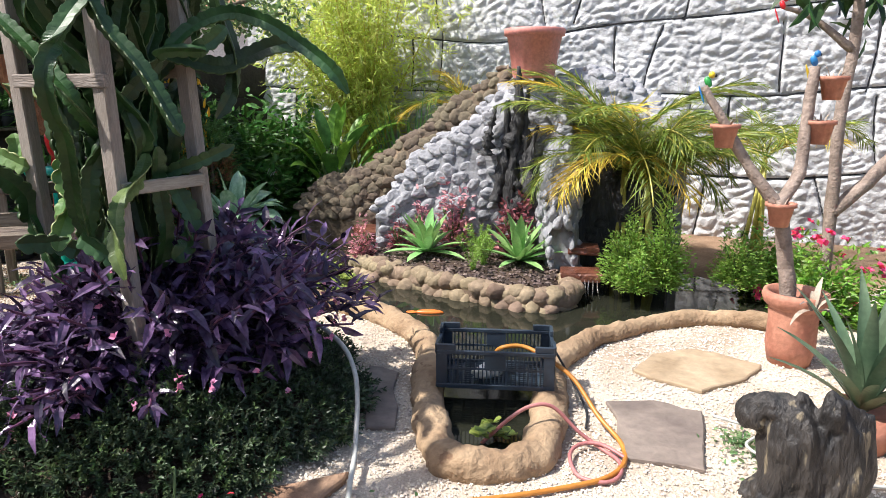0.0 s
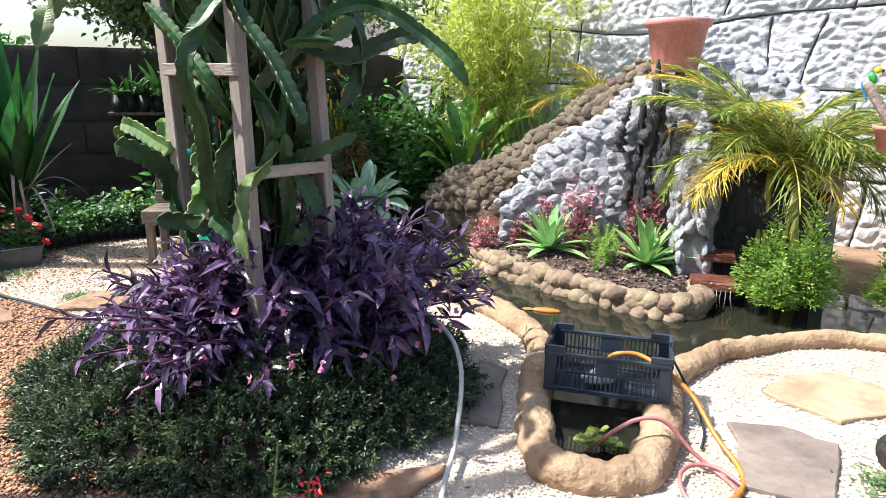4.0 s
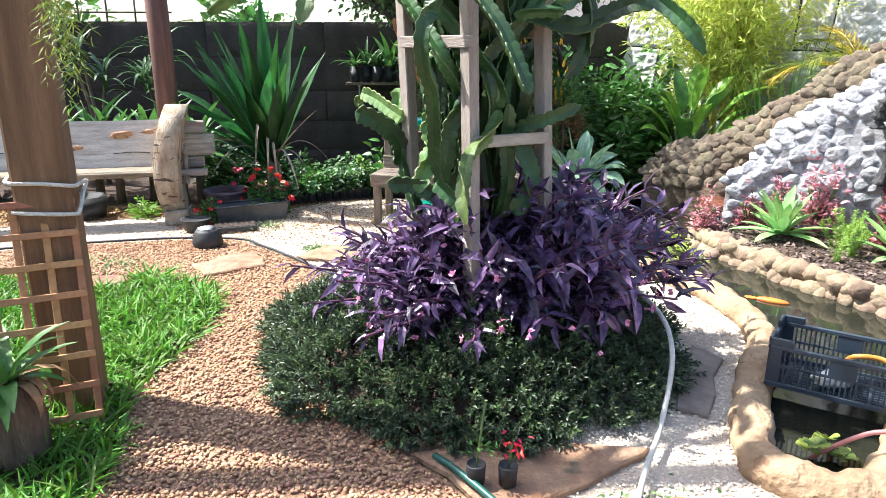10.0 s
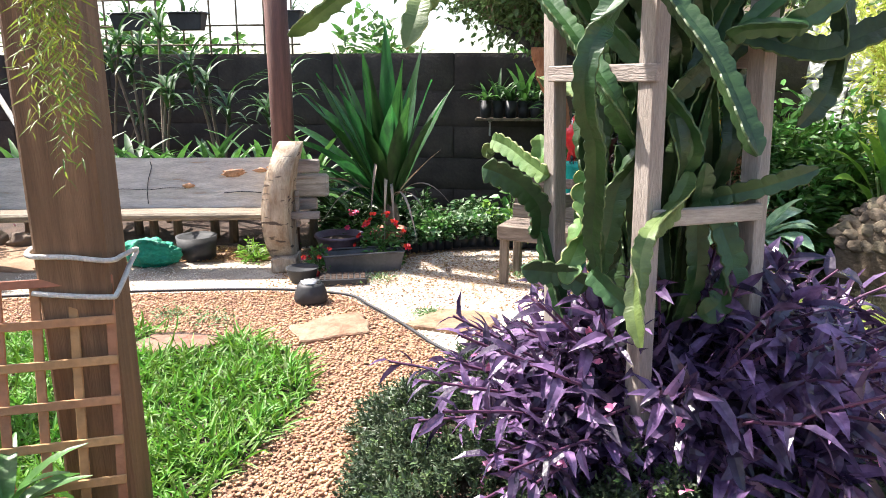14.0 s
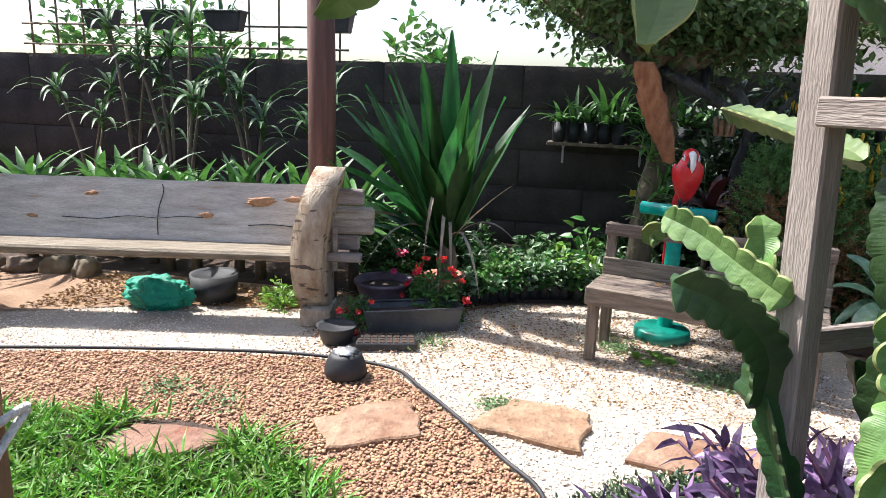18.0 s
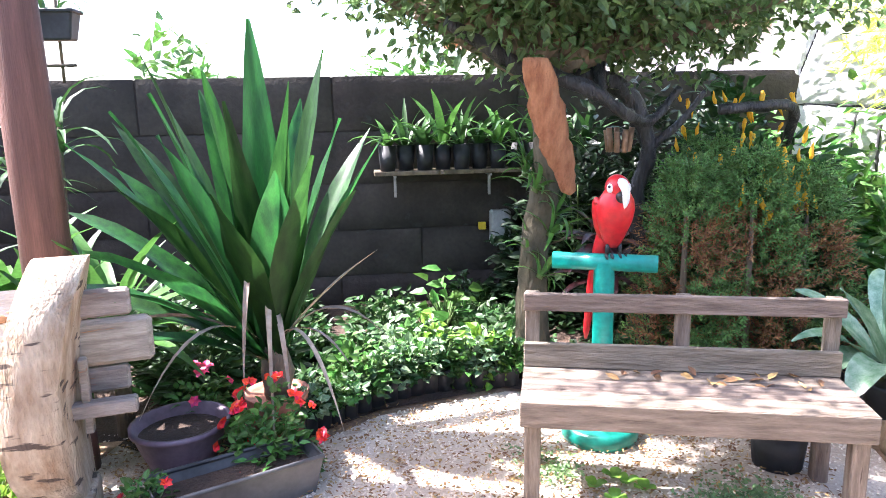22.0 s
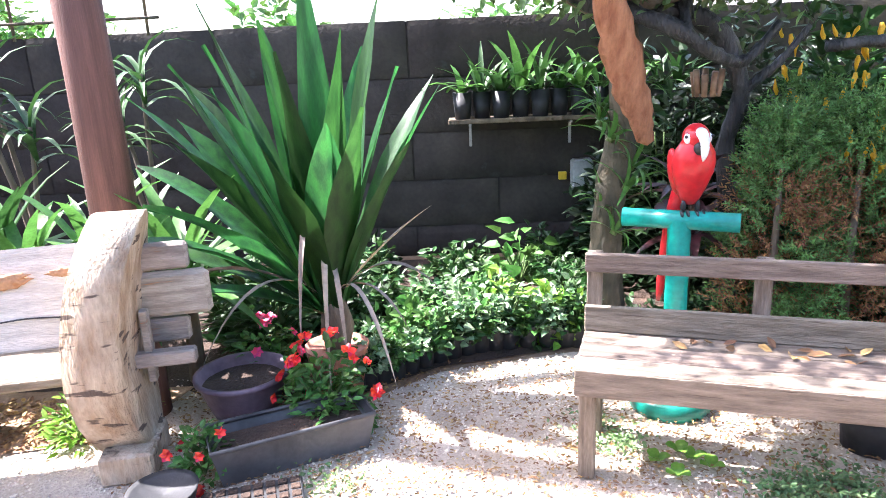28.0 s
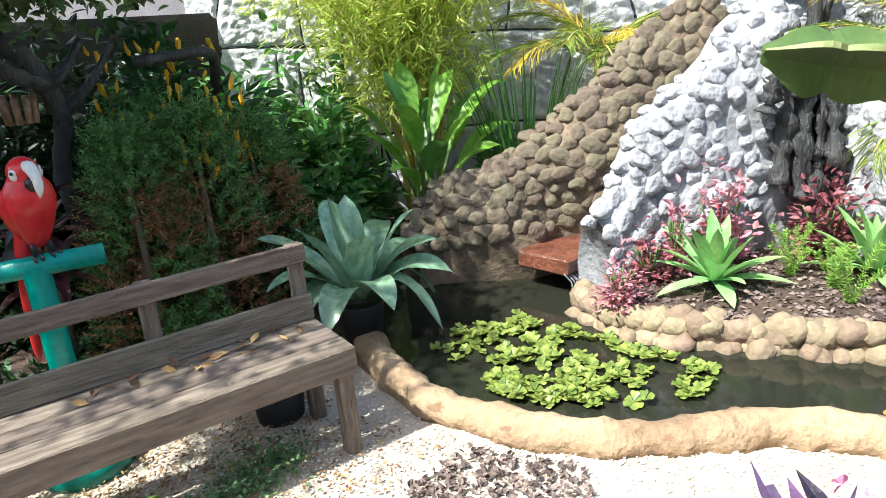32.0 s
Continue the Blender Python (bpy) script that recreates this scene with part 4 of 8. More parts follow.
for k in range(11):
    for row, (lo, hi) in enumerate(((0, 0.72), (0.72, 1.5), (1.5, 2.2), (2.2, 3.3))):
        zs = np.linspace(lo + 0.02, hi - 0.02, 16)
        us = 0.3 + k * 0.82 + 0.3 * math.sin(k * 2.3 + row * 1.7) + 0.2 * (zs - lo) * math.sin(k * 2.1 + row) + 0.05 * np.sin(zs * 3 + k)
        if us.min() > 0.05 and us.max() < run - 0.05:
            groove(us, zs)
back = Vector((-nrm.x, -nrm.y))
foot = [A_ + back * 0.1, B_ + back * 0.1, B_ + back * 0.24, A_ + back * 0.24]
tagged(part("wall_sculpted_body", mesh_of("wall_sculpted_body", [(q.x, q.y, z) for z in (-0.05, 3.26) for q in foot], [(0, 3, 2, 1), (4, 5, 6, 7), (0, 1, 5, 4), (1, 2, 6, 5), (2, 3, 7, 6), (3, 0, 4, 7)], "stonewall"), "stonewall", None), "solid body of the sculpted grey wall", "wall", kind="structure")

# pond water and its cement rim
tagged(part("pond_water", sheet("pond_water", WATER, 0.0, "water"), "water", None), "dark green pond water with a still surface", "water", kind="structure")
tagged(part("pond_bed", sheet("pond_bed", WATER, -0.008, "soil"), "soil", None), "dark bottom of the pond", "water", kind="structure")
rim_pts = spline([(x, y, 0.03) for x, y in RIM], 16)
rv, rf, nn = [], [], 18
for i, p in enumerate(rim_pts):
    a, c = rim_pts[max(i - 1, 0)], rim_pts[min(i + 1, len(rim_pts) - 1)]
    d = (c - a).normalized()
    s = Vector((d.y, -d.x, 0))
    for k in range(nn):
        an = 2 * math.pi * k / nn
        thin = 0.08 - 0.018 * min(1.0, max(0.0, (p.x - 3.6) / 0.6))
        q = p + s * math.cos(an) * thin + Vector((0, 0, math.sin(an) * thin * 0.92))
        bumpy = 1 + 0.26 * noise.noise(q * 4) + 0.2 * noise.noise(q * 11) + 0.15 * noise.noise(q * 27)
        rv.append(p + (q - p) * bumpy + Vector((0, 0, 0.02 * noise.noise(p * 2.3))))
for i in range(len(rim_pts) - 1):
    for k in range(nn):
        rf.append((i * nn + k, i * nn + (k + 1) % nn, (i + 1) * nn + (k + 1) % nn, (i + 1) * nn + k))
rf += [tuple(range(nn))[::-1], tuple((len(rim_pts) - 1) * nn + k for k in range(nn))]
solo("pond_rim", mesh_of("pond_rim", rv, rf, "ochre", True), "ochre", "rounded ochre cement rim round the fish pond", "pond edge", kind="structure")

# added roof, never in view: shades the left, gives the post a beam
roof_ = thing("unseen_roof", (-4.6, -0.2, 2.9), "plain unseen boarded roof added over the left side", "roof", kind="structure")
part("deck", box(4.2, 5.4, 0.08, (0, 0, 0.1), 0.01), "postwood", roof_)
part("beam", box(8.0, 0.12, 0.16, (1.9, 1.47, -0.04), 0.01), "postwood", roof_)
# unseen plain walls, added to close the other sides for bounced light
for nm, sx, sy, x, y in (("wall_left", 0.15, 12.0, -7.2, 1.5), ("wall_front", 17.0, 0.15, 1.2, -4.6), ("wall_right", 0.15, 5.6, 9.6, -1.85)):
    solo(nm, box(sx, sy, 1.9, (x, y, -0.1), 0.01), "concrete", "plain unseen concrete wall added to close the garden", "wall", kind="structure")
# beyond the wall: far trees and a pale house
for k, (x, y, r, h) in enumerate([(-9, 17, 3.0, 3.6), (-3.5, 19, 3.2, 3.4), (2.5, 21, 3.4, 3.3), (7.5, 18, 3.0, 3.8), (-14, 20, 4, 4.5), (12, 15, 3, 4)]):
    shrub("far_tree", (x, y, 0), r, h, 2600, 0.34, 0.2, "mid_leaf", "leafy tree beyond the garden wall", "tree", "trees beyond the wall", shell=0.5, stem="bark")
house = thing("neighbour_house", (5.2, 15.5, 0), "white rendered house with a clay tile roof beyond the wall", "house")
part("wall", box(5.0, 4.0, 2.9, bevel=0.02), "housewhite", house)
bm = bmesh.new()
vs = [bm.verts.new(q) for q in ((-2.8, -2.3, 2.9), (2.8, -2.3, 2.9), (2.8, 2.3, 2.9), (-2.8, 2.3, 2.9), (-2.8, 0, 3.9), (2.8, 0, 3.9))]
for q in ((0, 1, 5, 4), (2, 3, 4, 5), (0, 4, 3), (1, 2, 5), (3, 2, 1, 0)):
    bm.faces.new([vs[i] for i in q])
part("roof", bm, "roof", house)

# ---------- the parrot bench ----------
bench = thing("garden_bench", (1.124, 4.36, 0), "weathered wooden garden bench with fallen leaves on the seat", "bench", rz=-15.3)
BL, BD = 1.25, 0.4
for k, (x, y) in enumerate([(0.045, 0.05), (BL - 0.045, 0.05), (0.045, BD - 0.03), (BL - 0.045, BD - 0.03)]):
    part("leg", box(0.06, 0.06, 0.41, (x, y, 0), 0.006), "oldwood_post", bench)
part("front_apron", box(BL, 0.026, 0.1, (BL / 2, 0.013, 0.345), 0.005), "oldwood", bench)
part("side_apron", box(0.026, BD - 0.03, 0.09, (0.014, BD / 2 + 0.012, 0.345), 0.004), "oldwood", bench)
part("side_apron", box(0.026, BD - 0.03, 0.09, (BL - 0.014, BD / 2 + 0.012, 0.345), 0.004), "oldwood", bench)
for k in range(3):
    part("seat_board", box(BL, 0.117, 0.026, (BL / 2, 0.058 + k * 0.1275, 0.446 - 0.02), 0.006), "oldwood", bench)
for x in (0.035, BL / 2 + 0.02, BL - 0.035):
    part("back_post", box(0.06, 0.03, 0.36, (x, BD - 0.005, 0.415), 0.004), "oldwood_post", bench)
part("back_board", box(BL, 0.024, 0.105, (BL / 2, BD - 0.034, 0.454), 0.004), "oldwood", bench)
part("top_rail", box(BL, 0.028, 0.075, (BL / 2, BD - 0.036, 0.7), 0.004), "oldwood", bench)
n_ = 26
lp = np.stack([np.where(np.arange(n_) % 4 > 0, np.random.uniform(0.72, 1.18, n_), np.random.uniform(0.3, 0.7, n_)), np.random.uniform(0.22, 0.34, n_), np.full(n_, 0.456)], 1)
lw = unit(n_) * (1, 1, 0.15)
ob = solo("fallen_leaves", leaves("fallen_leaves", lp, lw, np.random.uniform(0.04, 0.075, n_), np.random.uniform(0.018, 0.032, n_), "litter", 0.3, -0.2), "litter", "dry fallen leaves lying on the bench seat", "leaves", kind="stuff")
ob.matrix_basis = bench.matrix_basis.copy()

# ---------- teal perch and the parrot figure ----------
stand = thing("parrot_stand", (1.655, 4.965, 0), "glossy teal T-shaped perch stand on a round base", "stand", rz=-23.5)
part("base", mesh_of("base", *turned([(0.0, 0.0), (0.175, 0.0), (0.18, 0.02), (0.176, 0.06), (0.16, 0.072), (0.0, 0.073)], 36), "tealdark", True), "tealdark", stand, at=pose(0.0, -0.05, 0))
part("pole", mesh_of("pole", *turned([(0.048, 0.06), (0.048, 0.83)], 20), "teal", True), "teal", stand)
part("perch", mesh_of("perch", *tube([(-0.235, 0, 0.83), (0.235, 0, 0.83)], 0.04, 20), "teal", True), "teal", stand)
pb = bmesh.new()


def ball(bm, at, r, squash=(1, 1, 1), turn=None, mi=0, seg=16):
    g = bmesh.ops.create_uvsphere(bm, u_segments=seg, v_segments=seg * 2 // 3, radius=1.0)["verts"]
    mt = Matrix.Translation(at) @ (turn or Matrix.Identity(4)) @ Matrix.Diagonal((r * squash[0], r * squash[1], r * squash[2], 1))
    bmesh.ops.transform(bm, matrix=mt, verts=g)
    for fc in {fc for v in g for fc in v.link_faces}:
        fc.material_index, fc.smooth = mi, True


def skin(bm, data, mi, move=None):
    """Adds a tube or a turned shape to a figure."""
    vs = [bm.verts.new((move @ Vector(q)) if move else q) for q in data[0]]
    for q in data[1]:
        fc = bm.faces.new([vs[i] for i in q])
        fc.material_index, fc.smooth = mi, True


lean_ = Matrix.Translation((0, 0.02, 0)) @ Matrix.Rotation(radians(8), 4, "X") @ Matrix.Diagonal((1, 0.82, 1, 1))
skin(pb, turned([(0.0, 0.025), (0.03, 0.03), (0.048, 0.065), (0.068, 0.115), (0.084, 0.165), (0.089, 0.21), (0.081, 0.25), (0.063, 0.28), (0.052, 0.3), (0.0, 0.305)], 22), 0, lean_)
ball(pb, (0, -0.02, 0.305), 0.058, (0.92, 1.06, 0.98))
for sx in (-1, 1):
    ball(pb, (sx * 0.06, 0.03, 0.16), 0.1, (0.27, 0.46, 1.05), Matrix.Rotation(radians(13 * sx), 4, "Y") @ Matrix.Rotation(radians(10), 4, "X"))
    ball(pb, (sx * 0.04, -0.04, 0.303), 0.022, (0.72, 0.95, 1.05), mi=1)
    ball(pb, (sx * 0.053, -0.056, 0.312), 0.0065, mi=2, seg=8)
    for fx in (-0.013, 0.013):
        ball(pb, (sx * 0.032 + fx, -0.03, -0.006), 0.02, (0.32, 1.0, 0.6), Matrix.Rotation(radians(25), 4, "X"), 2, 8)
    ball(pb, (sx * 0.03, -0.002, 0.02), 0.02, (0.6, 0.6, 1.4), mi=2, seg=8)
skin(pb, tube(spline([(0, -0.045, 0.328), (0, -0.085, 0.322), (0, -0.112, 0.288), (0, -0.112, 0.245), (0, -0.1, 0.218)], 4), [0.016, 0.02, 0.022, 0.022, 0.022, 0.021, 0.02, 0.019, 0.018, 0.017, 0.016, 0.015, 0.013, 0.01, 0.007, 0.004, 0.002], 12), 1)
ball(pb, (0, -0.07, 0.266), 0.03, (0.9, 0.8, 1.0), mi=2)
skin(pb, tube(spline([(0, 0.05, 0.14), (-0.03, 0.085, 0.0), (-0.05, 0.12, -0.2), (-0.06, 0.155, -0.45)], 4), [0.04, 0.04, 0.038, 0.036, 0.034, 0.032, 0.03, 0.028, 0.026, 0.023, 0.02, 0.016, 0.008], 10), 0)
pm_ = bpy.data.meshes.new("parrot_statue")
pb.to_mesh(pm_)
pb.free()
for k in ("parrotred", "white", "black"):
    pm_.materials.append(M[k])
solo("parrot_statue", pm_, None, "glossy red parrot figure with a white beak on the teal perch", "statue", at=pose(1.69, 4.95, 0.872, 0, 0, 4))

# ---------- log bench ----------
lb = thing("log_bench", (-0.56, 4.36, 0), "rustic bench of grey planks between two sawn log slices", "bench", rz=12.7)


def log_slice(at, h=1.02, depth=0.5, thick=0.19):
    bm = bmesh.new()
    ring = []
    for k in range(36):
        a = 2 * math.pi * k / 36
        y, z = math.sin(a) * depth / 2, math.cos(a) * h / 2 + h / 2
        if z < 0.22:
            y *= 0.55 + 0.45 * z / 0.22
        r = 1 + 0.035 * noise.noise(Vector((math.cos(a) * 2, math.sin(a) * 2, at[0])))
        ring.append((y * r, z * r))
    bow = lambda z: 0.07 * (z / h) - 0.085 * math.sin(math.pi * min(1.0, max(0.0, z / h)))
    va = [bm.verts.new((-thick / 2 + bow(z), y, max(0, z))) for y, z in ring]
    vb = [bm.verts.new((thick / 2 + bow(z), y, max(0, z))) for y, z in ring]
    bm.faces.new(va)
    bm.faces.new(vb[::-1])
    for k in range(36):
        fc = bm.faces.new((va[k], vb[k], vb[(k + 1) % 36], va[(k + 1) % 36]))
        fc.smooth = True
    bmesh.ops.recalc_face_normals(bm, faces=bm.faces)
    bmesh.ops.translate(bm, vec=at, verts=bm.verts)
    return bm


part("log_slice", log_slice((0, 0.25, 0)), "slabwood", lb, "pale sawn log slice with cracked bark edge")
part("log_slice", log_slice((-2.62, 0.25, 0), 0.98, 0.5), "slabwood", lb)
part("foot", box(0.2, 0.3, 0.12, (0.0, 0.18, 0), 0.01), "slabwood", lb)
part("seat_plank", box(2.56, 0.34, 0.055, (-1.3, 0.2, 0.43), 0.015, 0.004), "oldwood", lb)
bm = bmesh.new()
bmesh.ops.create_grid(bm, x_segments=40, y_segments=4, size=0.5)
for v_ in bm.verts:
    x, zz = v_.co.x * 2.6, v_.co.y
    v_.co = Vector((x - 1.3, 0.02 * noise.noise(Vector((x * 2, zz, 3))) + 0.1 * zz, 0.68 + zz * (0.4 + 0.04 * noise.noise(Vector((x * 1.7, 0, zz * 2))))))
g = bmesh.ops.solidify(bm, geom=list(bm.faces), thickness=0.045)
bmesh.ops.translate(bm, vec=(0, 0.36, 0), verts=bm.verts)
def face_y(x, z):
    return min(v_.co.y for v_ in bm.verts if abs(v_.co.x - x) < 0.08 and abs(v_.co.z - z) < 0.1)


splits = [[(x, face_y(x, z) - 0.001, z) for x, z in line_] for line_ in (
    [(-1.75, 0.62), (-1.5, 0.615), (-1.3, 0.64), (-1.1, 0.63), (-0.95, 0.645), (-0.8, 0.64)], [(-1.1, 0.52), (-1.11, 0.6), (-1.105, 0.7), (-1.08, 0.8), (-1.085, 0.85)], [(-0.5, 0.6), (-0.35, 0.61), (-0.2, 0.6)])]
knots = [(x, face_y(x, z) + 0.004, z, r) for x, z, r in ((-0.42, 0.76, 0.085), (-0.78, 0.66, 0.045), (-1.55, 0.78, 0.04), (-0.12, 0.8, 0.035), (-1.95, 0.62, 0.035), (-0.2, 0.78, 0.05))]
part("backboard", bm, "boardwood", lb, "grey live-edge back plank with orange knots")
for x, y, z, r in knots:
    part("knot", lump((r, 0.006, r * 0.36), int(r * 900), 3, 0.6, 2.5), "knot", lb, "orange-brown knot", at=pose(x, y, z, 0, random.uniform(-15, 15), 0))
for q in splits:
    part("split", tube_mesh("split", spline(q, 4), 0.0035, "joint", 5), "joint", lb, "dark split in the back plank")
part("board_end", box(0.22, 0.05, 0.11, (0.17, 0.34, 0.76), 0.012), "greywood", lb)
part("board_end", box(0.3, 0.05, 0.19, (0.2, 0.33, 0.565), 0.02), "greywood", lb)
part("board_end", box(0.2, 0.05, 0.1, (0.15, 0.34, 0.455), 0.012), "greywood", lb)
part("bracket", box(0.24, 0.06, 0.06, (0.16, 0.22, 0.4), 0.008), "greywood", lb)
part("bracket", box(0.03, 0.05, 0.3, (0.1, 0.24, 0.33), 0.005), "greywood", lb)

# ---------- posts, lattice and planter ----------
post = thing("timber_post", (0.1, 1.25, 0), "thick square brown timber post with rope tied round it", "post", rz=18.7)
part("shaft", box(0.2, 0.2, 3.0, (0, 0, 0), 0.01), "postwood", post)
rp = [(-0.112, 0.05, 1.01), (-0.11, -0.11, 1.0), (0.0, -0.112, 0.99), (0.108, -0.11, 0.975), (0.116, 0.0, 0.963), (0.128, 0.112, 0.955), (0.122, 0.05, 0.925), (0.118, -0.1, 0.872), (0.1, -0.117, 0.866), (0.0, -0.113, 0.872), (-0.11, -0.11, 0.885)]
part("rope", tube_mesh("rope", spline(rp, 5), 0.008, "rope", 7), "rope", post, "white rope tied round the post")
red = thing("dark_post", (-0.74, 4.95, 0), "dark red-brown round post behind the log bench", "post")
part("shaft", mesh_of("shaft", *tube([(0, 0, 0), (-0.01, 0.02, 1.5), (-0.03, 0.03, 3.2)], [0.1, 0.095, 0.09], 16), "redpost", True), "redpost", red)
lat = thing("wooden_lattice", (0.04, 0.92, 0), "stained wooden lattice panel leaning on the post", "trellis", rz=24.0, rx=-12.5)
slat_v, slat_h = box(0.026, 0.012, 0.93, (0, 0, 0), 0.002), box(0.63, 0.012, 0.026, (0, 0, 0), 0.002)
vme, hme = bpy.data.meshes.new("upright_slat"), bpy.data.meshes.new("cross_slat")
slat_v.to_mesh(vme), slat_h.to_mesh(hme)
for k in range(7):
    part("upright_slat", vme, "lattice", lat, at=pose(-0.33 + k * 0.1, 0, 0.005))
for k in range(8):
    part("cross_slat", hme, "lattice", lat, at=pose(-0.03, -0.013, 0.07 + k * 0.121))
pl = thing("log_planter", (0.075, 0.83, 0), "bromeliad with drooping brown leaves in a hollow log", "planter")
part("log", mesh_of("log", *tube([(0, 0, 0), (0.01, 0, 0.08), (0.015, 0, 0.16), (0.01, 0.005, 0.24), (0, 0.01, 0.31)], [0.115, 0.105, 0.1, 0.095, 0.085], 18, wob=0.1), "brownstump", True), "brownstump", pl)
rosette(pl, "mid_leaf", 20, 0.25, 0.052, (1.2, 0.1), 1.0, z0=0.32)
rosette(pl, "brown_leaf", 9, 0.26, 0.045, (0.6, 0.2), 3.0, "dry_leaf", z0=0.32)

# ---------- dragon fruit on a stake tower ----------
tower = thing("stake_tower", (1.8, 1.62, 0), "tall grey stake tower carrying dragon fruit", "trellis")
for (x0, y0), (x1, y1) in (((1.535, 1.8), (1.498, 1.8)), ((1.79, 1.42), (1.766, 1.42)), ((2.135, 1.6), (2.088, 1.6)), ((1.87, 2.02), (1.85, 2.02))):
    d = Vector((x1 - x0, y1 - y0, 1.0))
    b0 = Vector((x0, y0, 0.75)) - d * 0.75
    m_ = Matrix.Translation(b0 - Vector((1.8, 1.62, 0))) @ d.to_track_quat("Z", "Y").to_matrix().to_4x4() @ pose(0, 0, 0, 0, 0, 34)
    part("stake", box(0.068, 0.05, 2.7, (0, 0, 0), 0.005), "towerwood", tower, at=m_)


def rail(a, b, w=0.05, t=0.02):
    a, b = Vector(a), Vector(b)
    d = b - a
    m_ = Matrix.Translation((a + b) / 2 - Vector((1.8, 1.62, 0))) @ d.to_track_quat("X", "Z").to_matrix().to_4x4()
    part("rail", box(d.length, t, w, (0, 0, -w / 2), 0.004), "railwood", tower, at=m_)


rail((1.49, 1.76, 1.51), (1.78, 1.37, 1.51)), rail((1.79, 1.385, 1.11), (2.13, 1.56, 1.11)), rail((1.5, 1.8, 1.08), (1.87, 2.03, 1.08)), rail((1.74, 1.4, 1.95), (2.07, 1.6, 1.95))
rail((2.1, 1.6, 1.55), (1.86, 2.04, 1.55))


def cactus_stem(points, width, material="cactus", wave=0.042, edge="cactus_edge"):
    """A three-winged stem along a curve, its wings thin and scalloped."""
    pts = spline(points, 26 if len(points) < 6 else 12)
    width *= 0.7
    verts, faces, s = [], [], 0.0
    twist = random.uniform(0, 2)
    for i, p in enumerate(pts):
        a, c = pts[max(i - 1, 0)], pts[min(i + 1, len(pts) - 1)]
        d = (c - a).normalized()
        if i:
            s += (p - pts[i - 1]).length
        u = d.cross(Vector((0.3, 0.5, 0.81))).normalized()
        w = d.cross(u)
        end = min(1.0, 0.25 + (len(pts) - 1 - i) * 0.09) * min(1.0, 0.4 + i * 0.1)
        ph = (s / wave) % 1.0
        sc = width * end * (0.8 + 0.26 * math.sin(math.pi * min(1.0, ph * 1.1) * 0.9) ** 0.8)
        for k in range(3):
            an = k * 2 * math.pi / 3 + s * 0.5 + twist
            for off, r in ((-0.95, width * 0.3 * end), (-0.075, sc * 0.98), (0.075, sc)):
                verts.append(p + (u * math.cos(an + off) + w * math.sin(an + off)) * r)
    n6 = 9
    for i in range(len(pts) - 1):
        for k in range(n6):
            faces.append((i * n6 + k, i * n6 + (k + 1) % n6, (i + 1) * n6 + (k + 1) % n6, (i + 1) * n6 + k))
    faces += [tuple(range(n6))[::-1], tuple((len(pts) - 1) * n6 + k for k in range(n6))]
    me = mesh_of("stem", verts, faces, material)
    me.materials.append(M[edge])
    for i in range(len(pts) - 1):
        for k in (1, 4, 7):
            me.polygons[i * n6 + k].material_index = 1
    return me


df = thing("dragon_fruit_plant", (1.8, 1.65, 0.0), "dragon fruit cactus with long scalloped stems on the stakes", "cactus")
O = Vector((1.8, 1.65, 0))
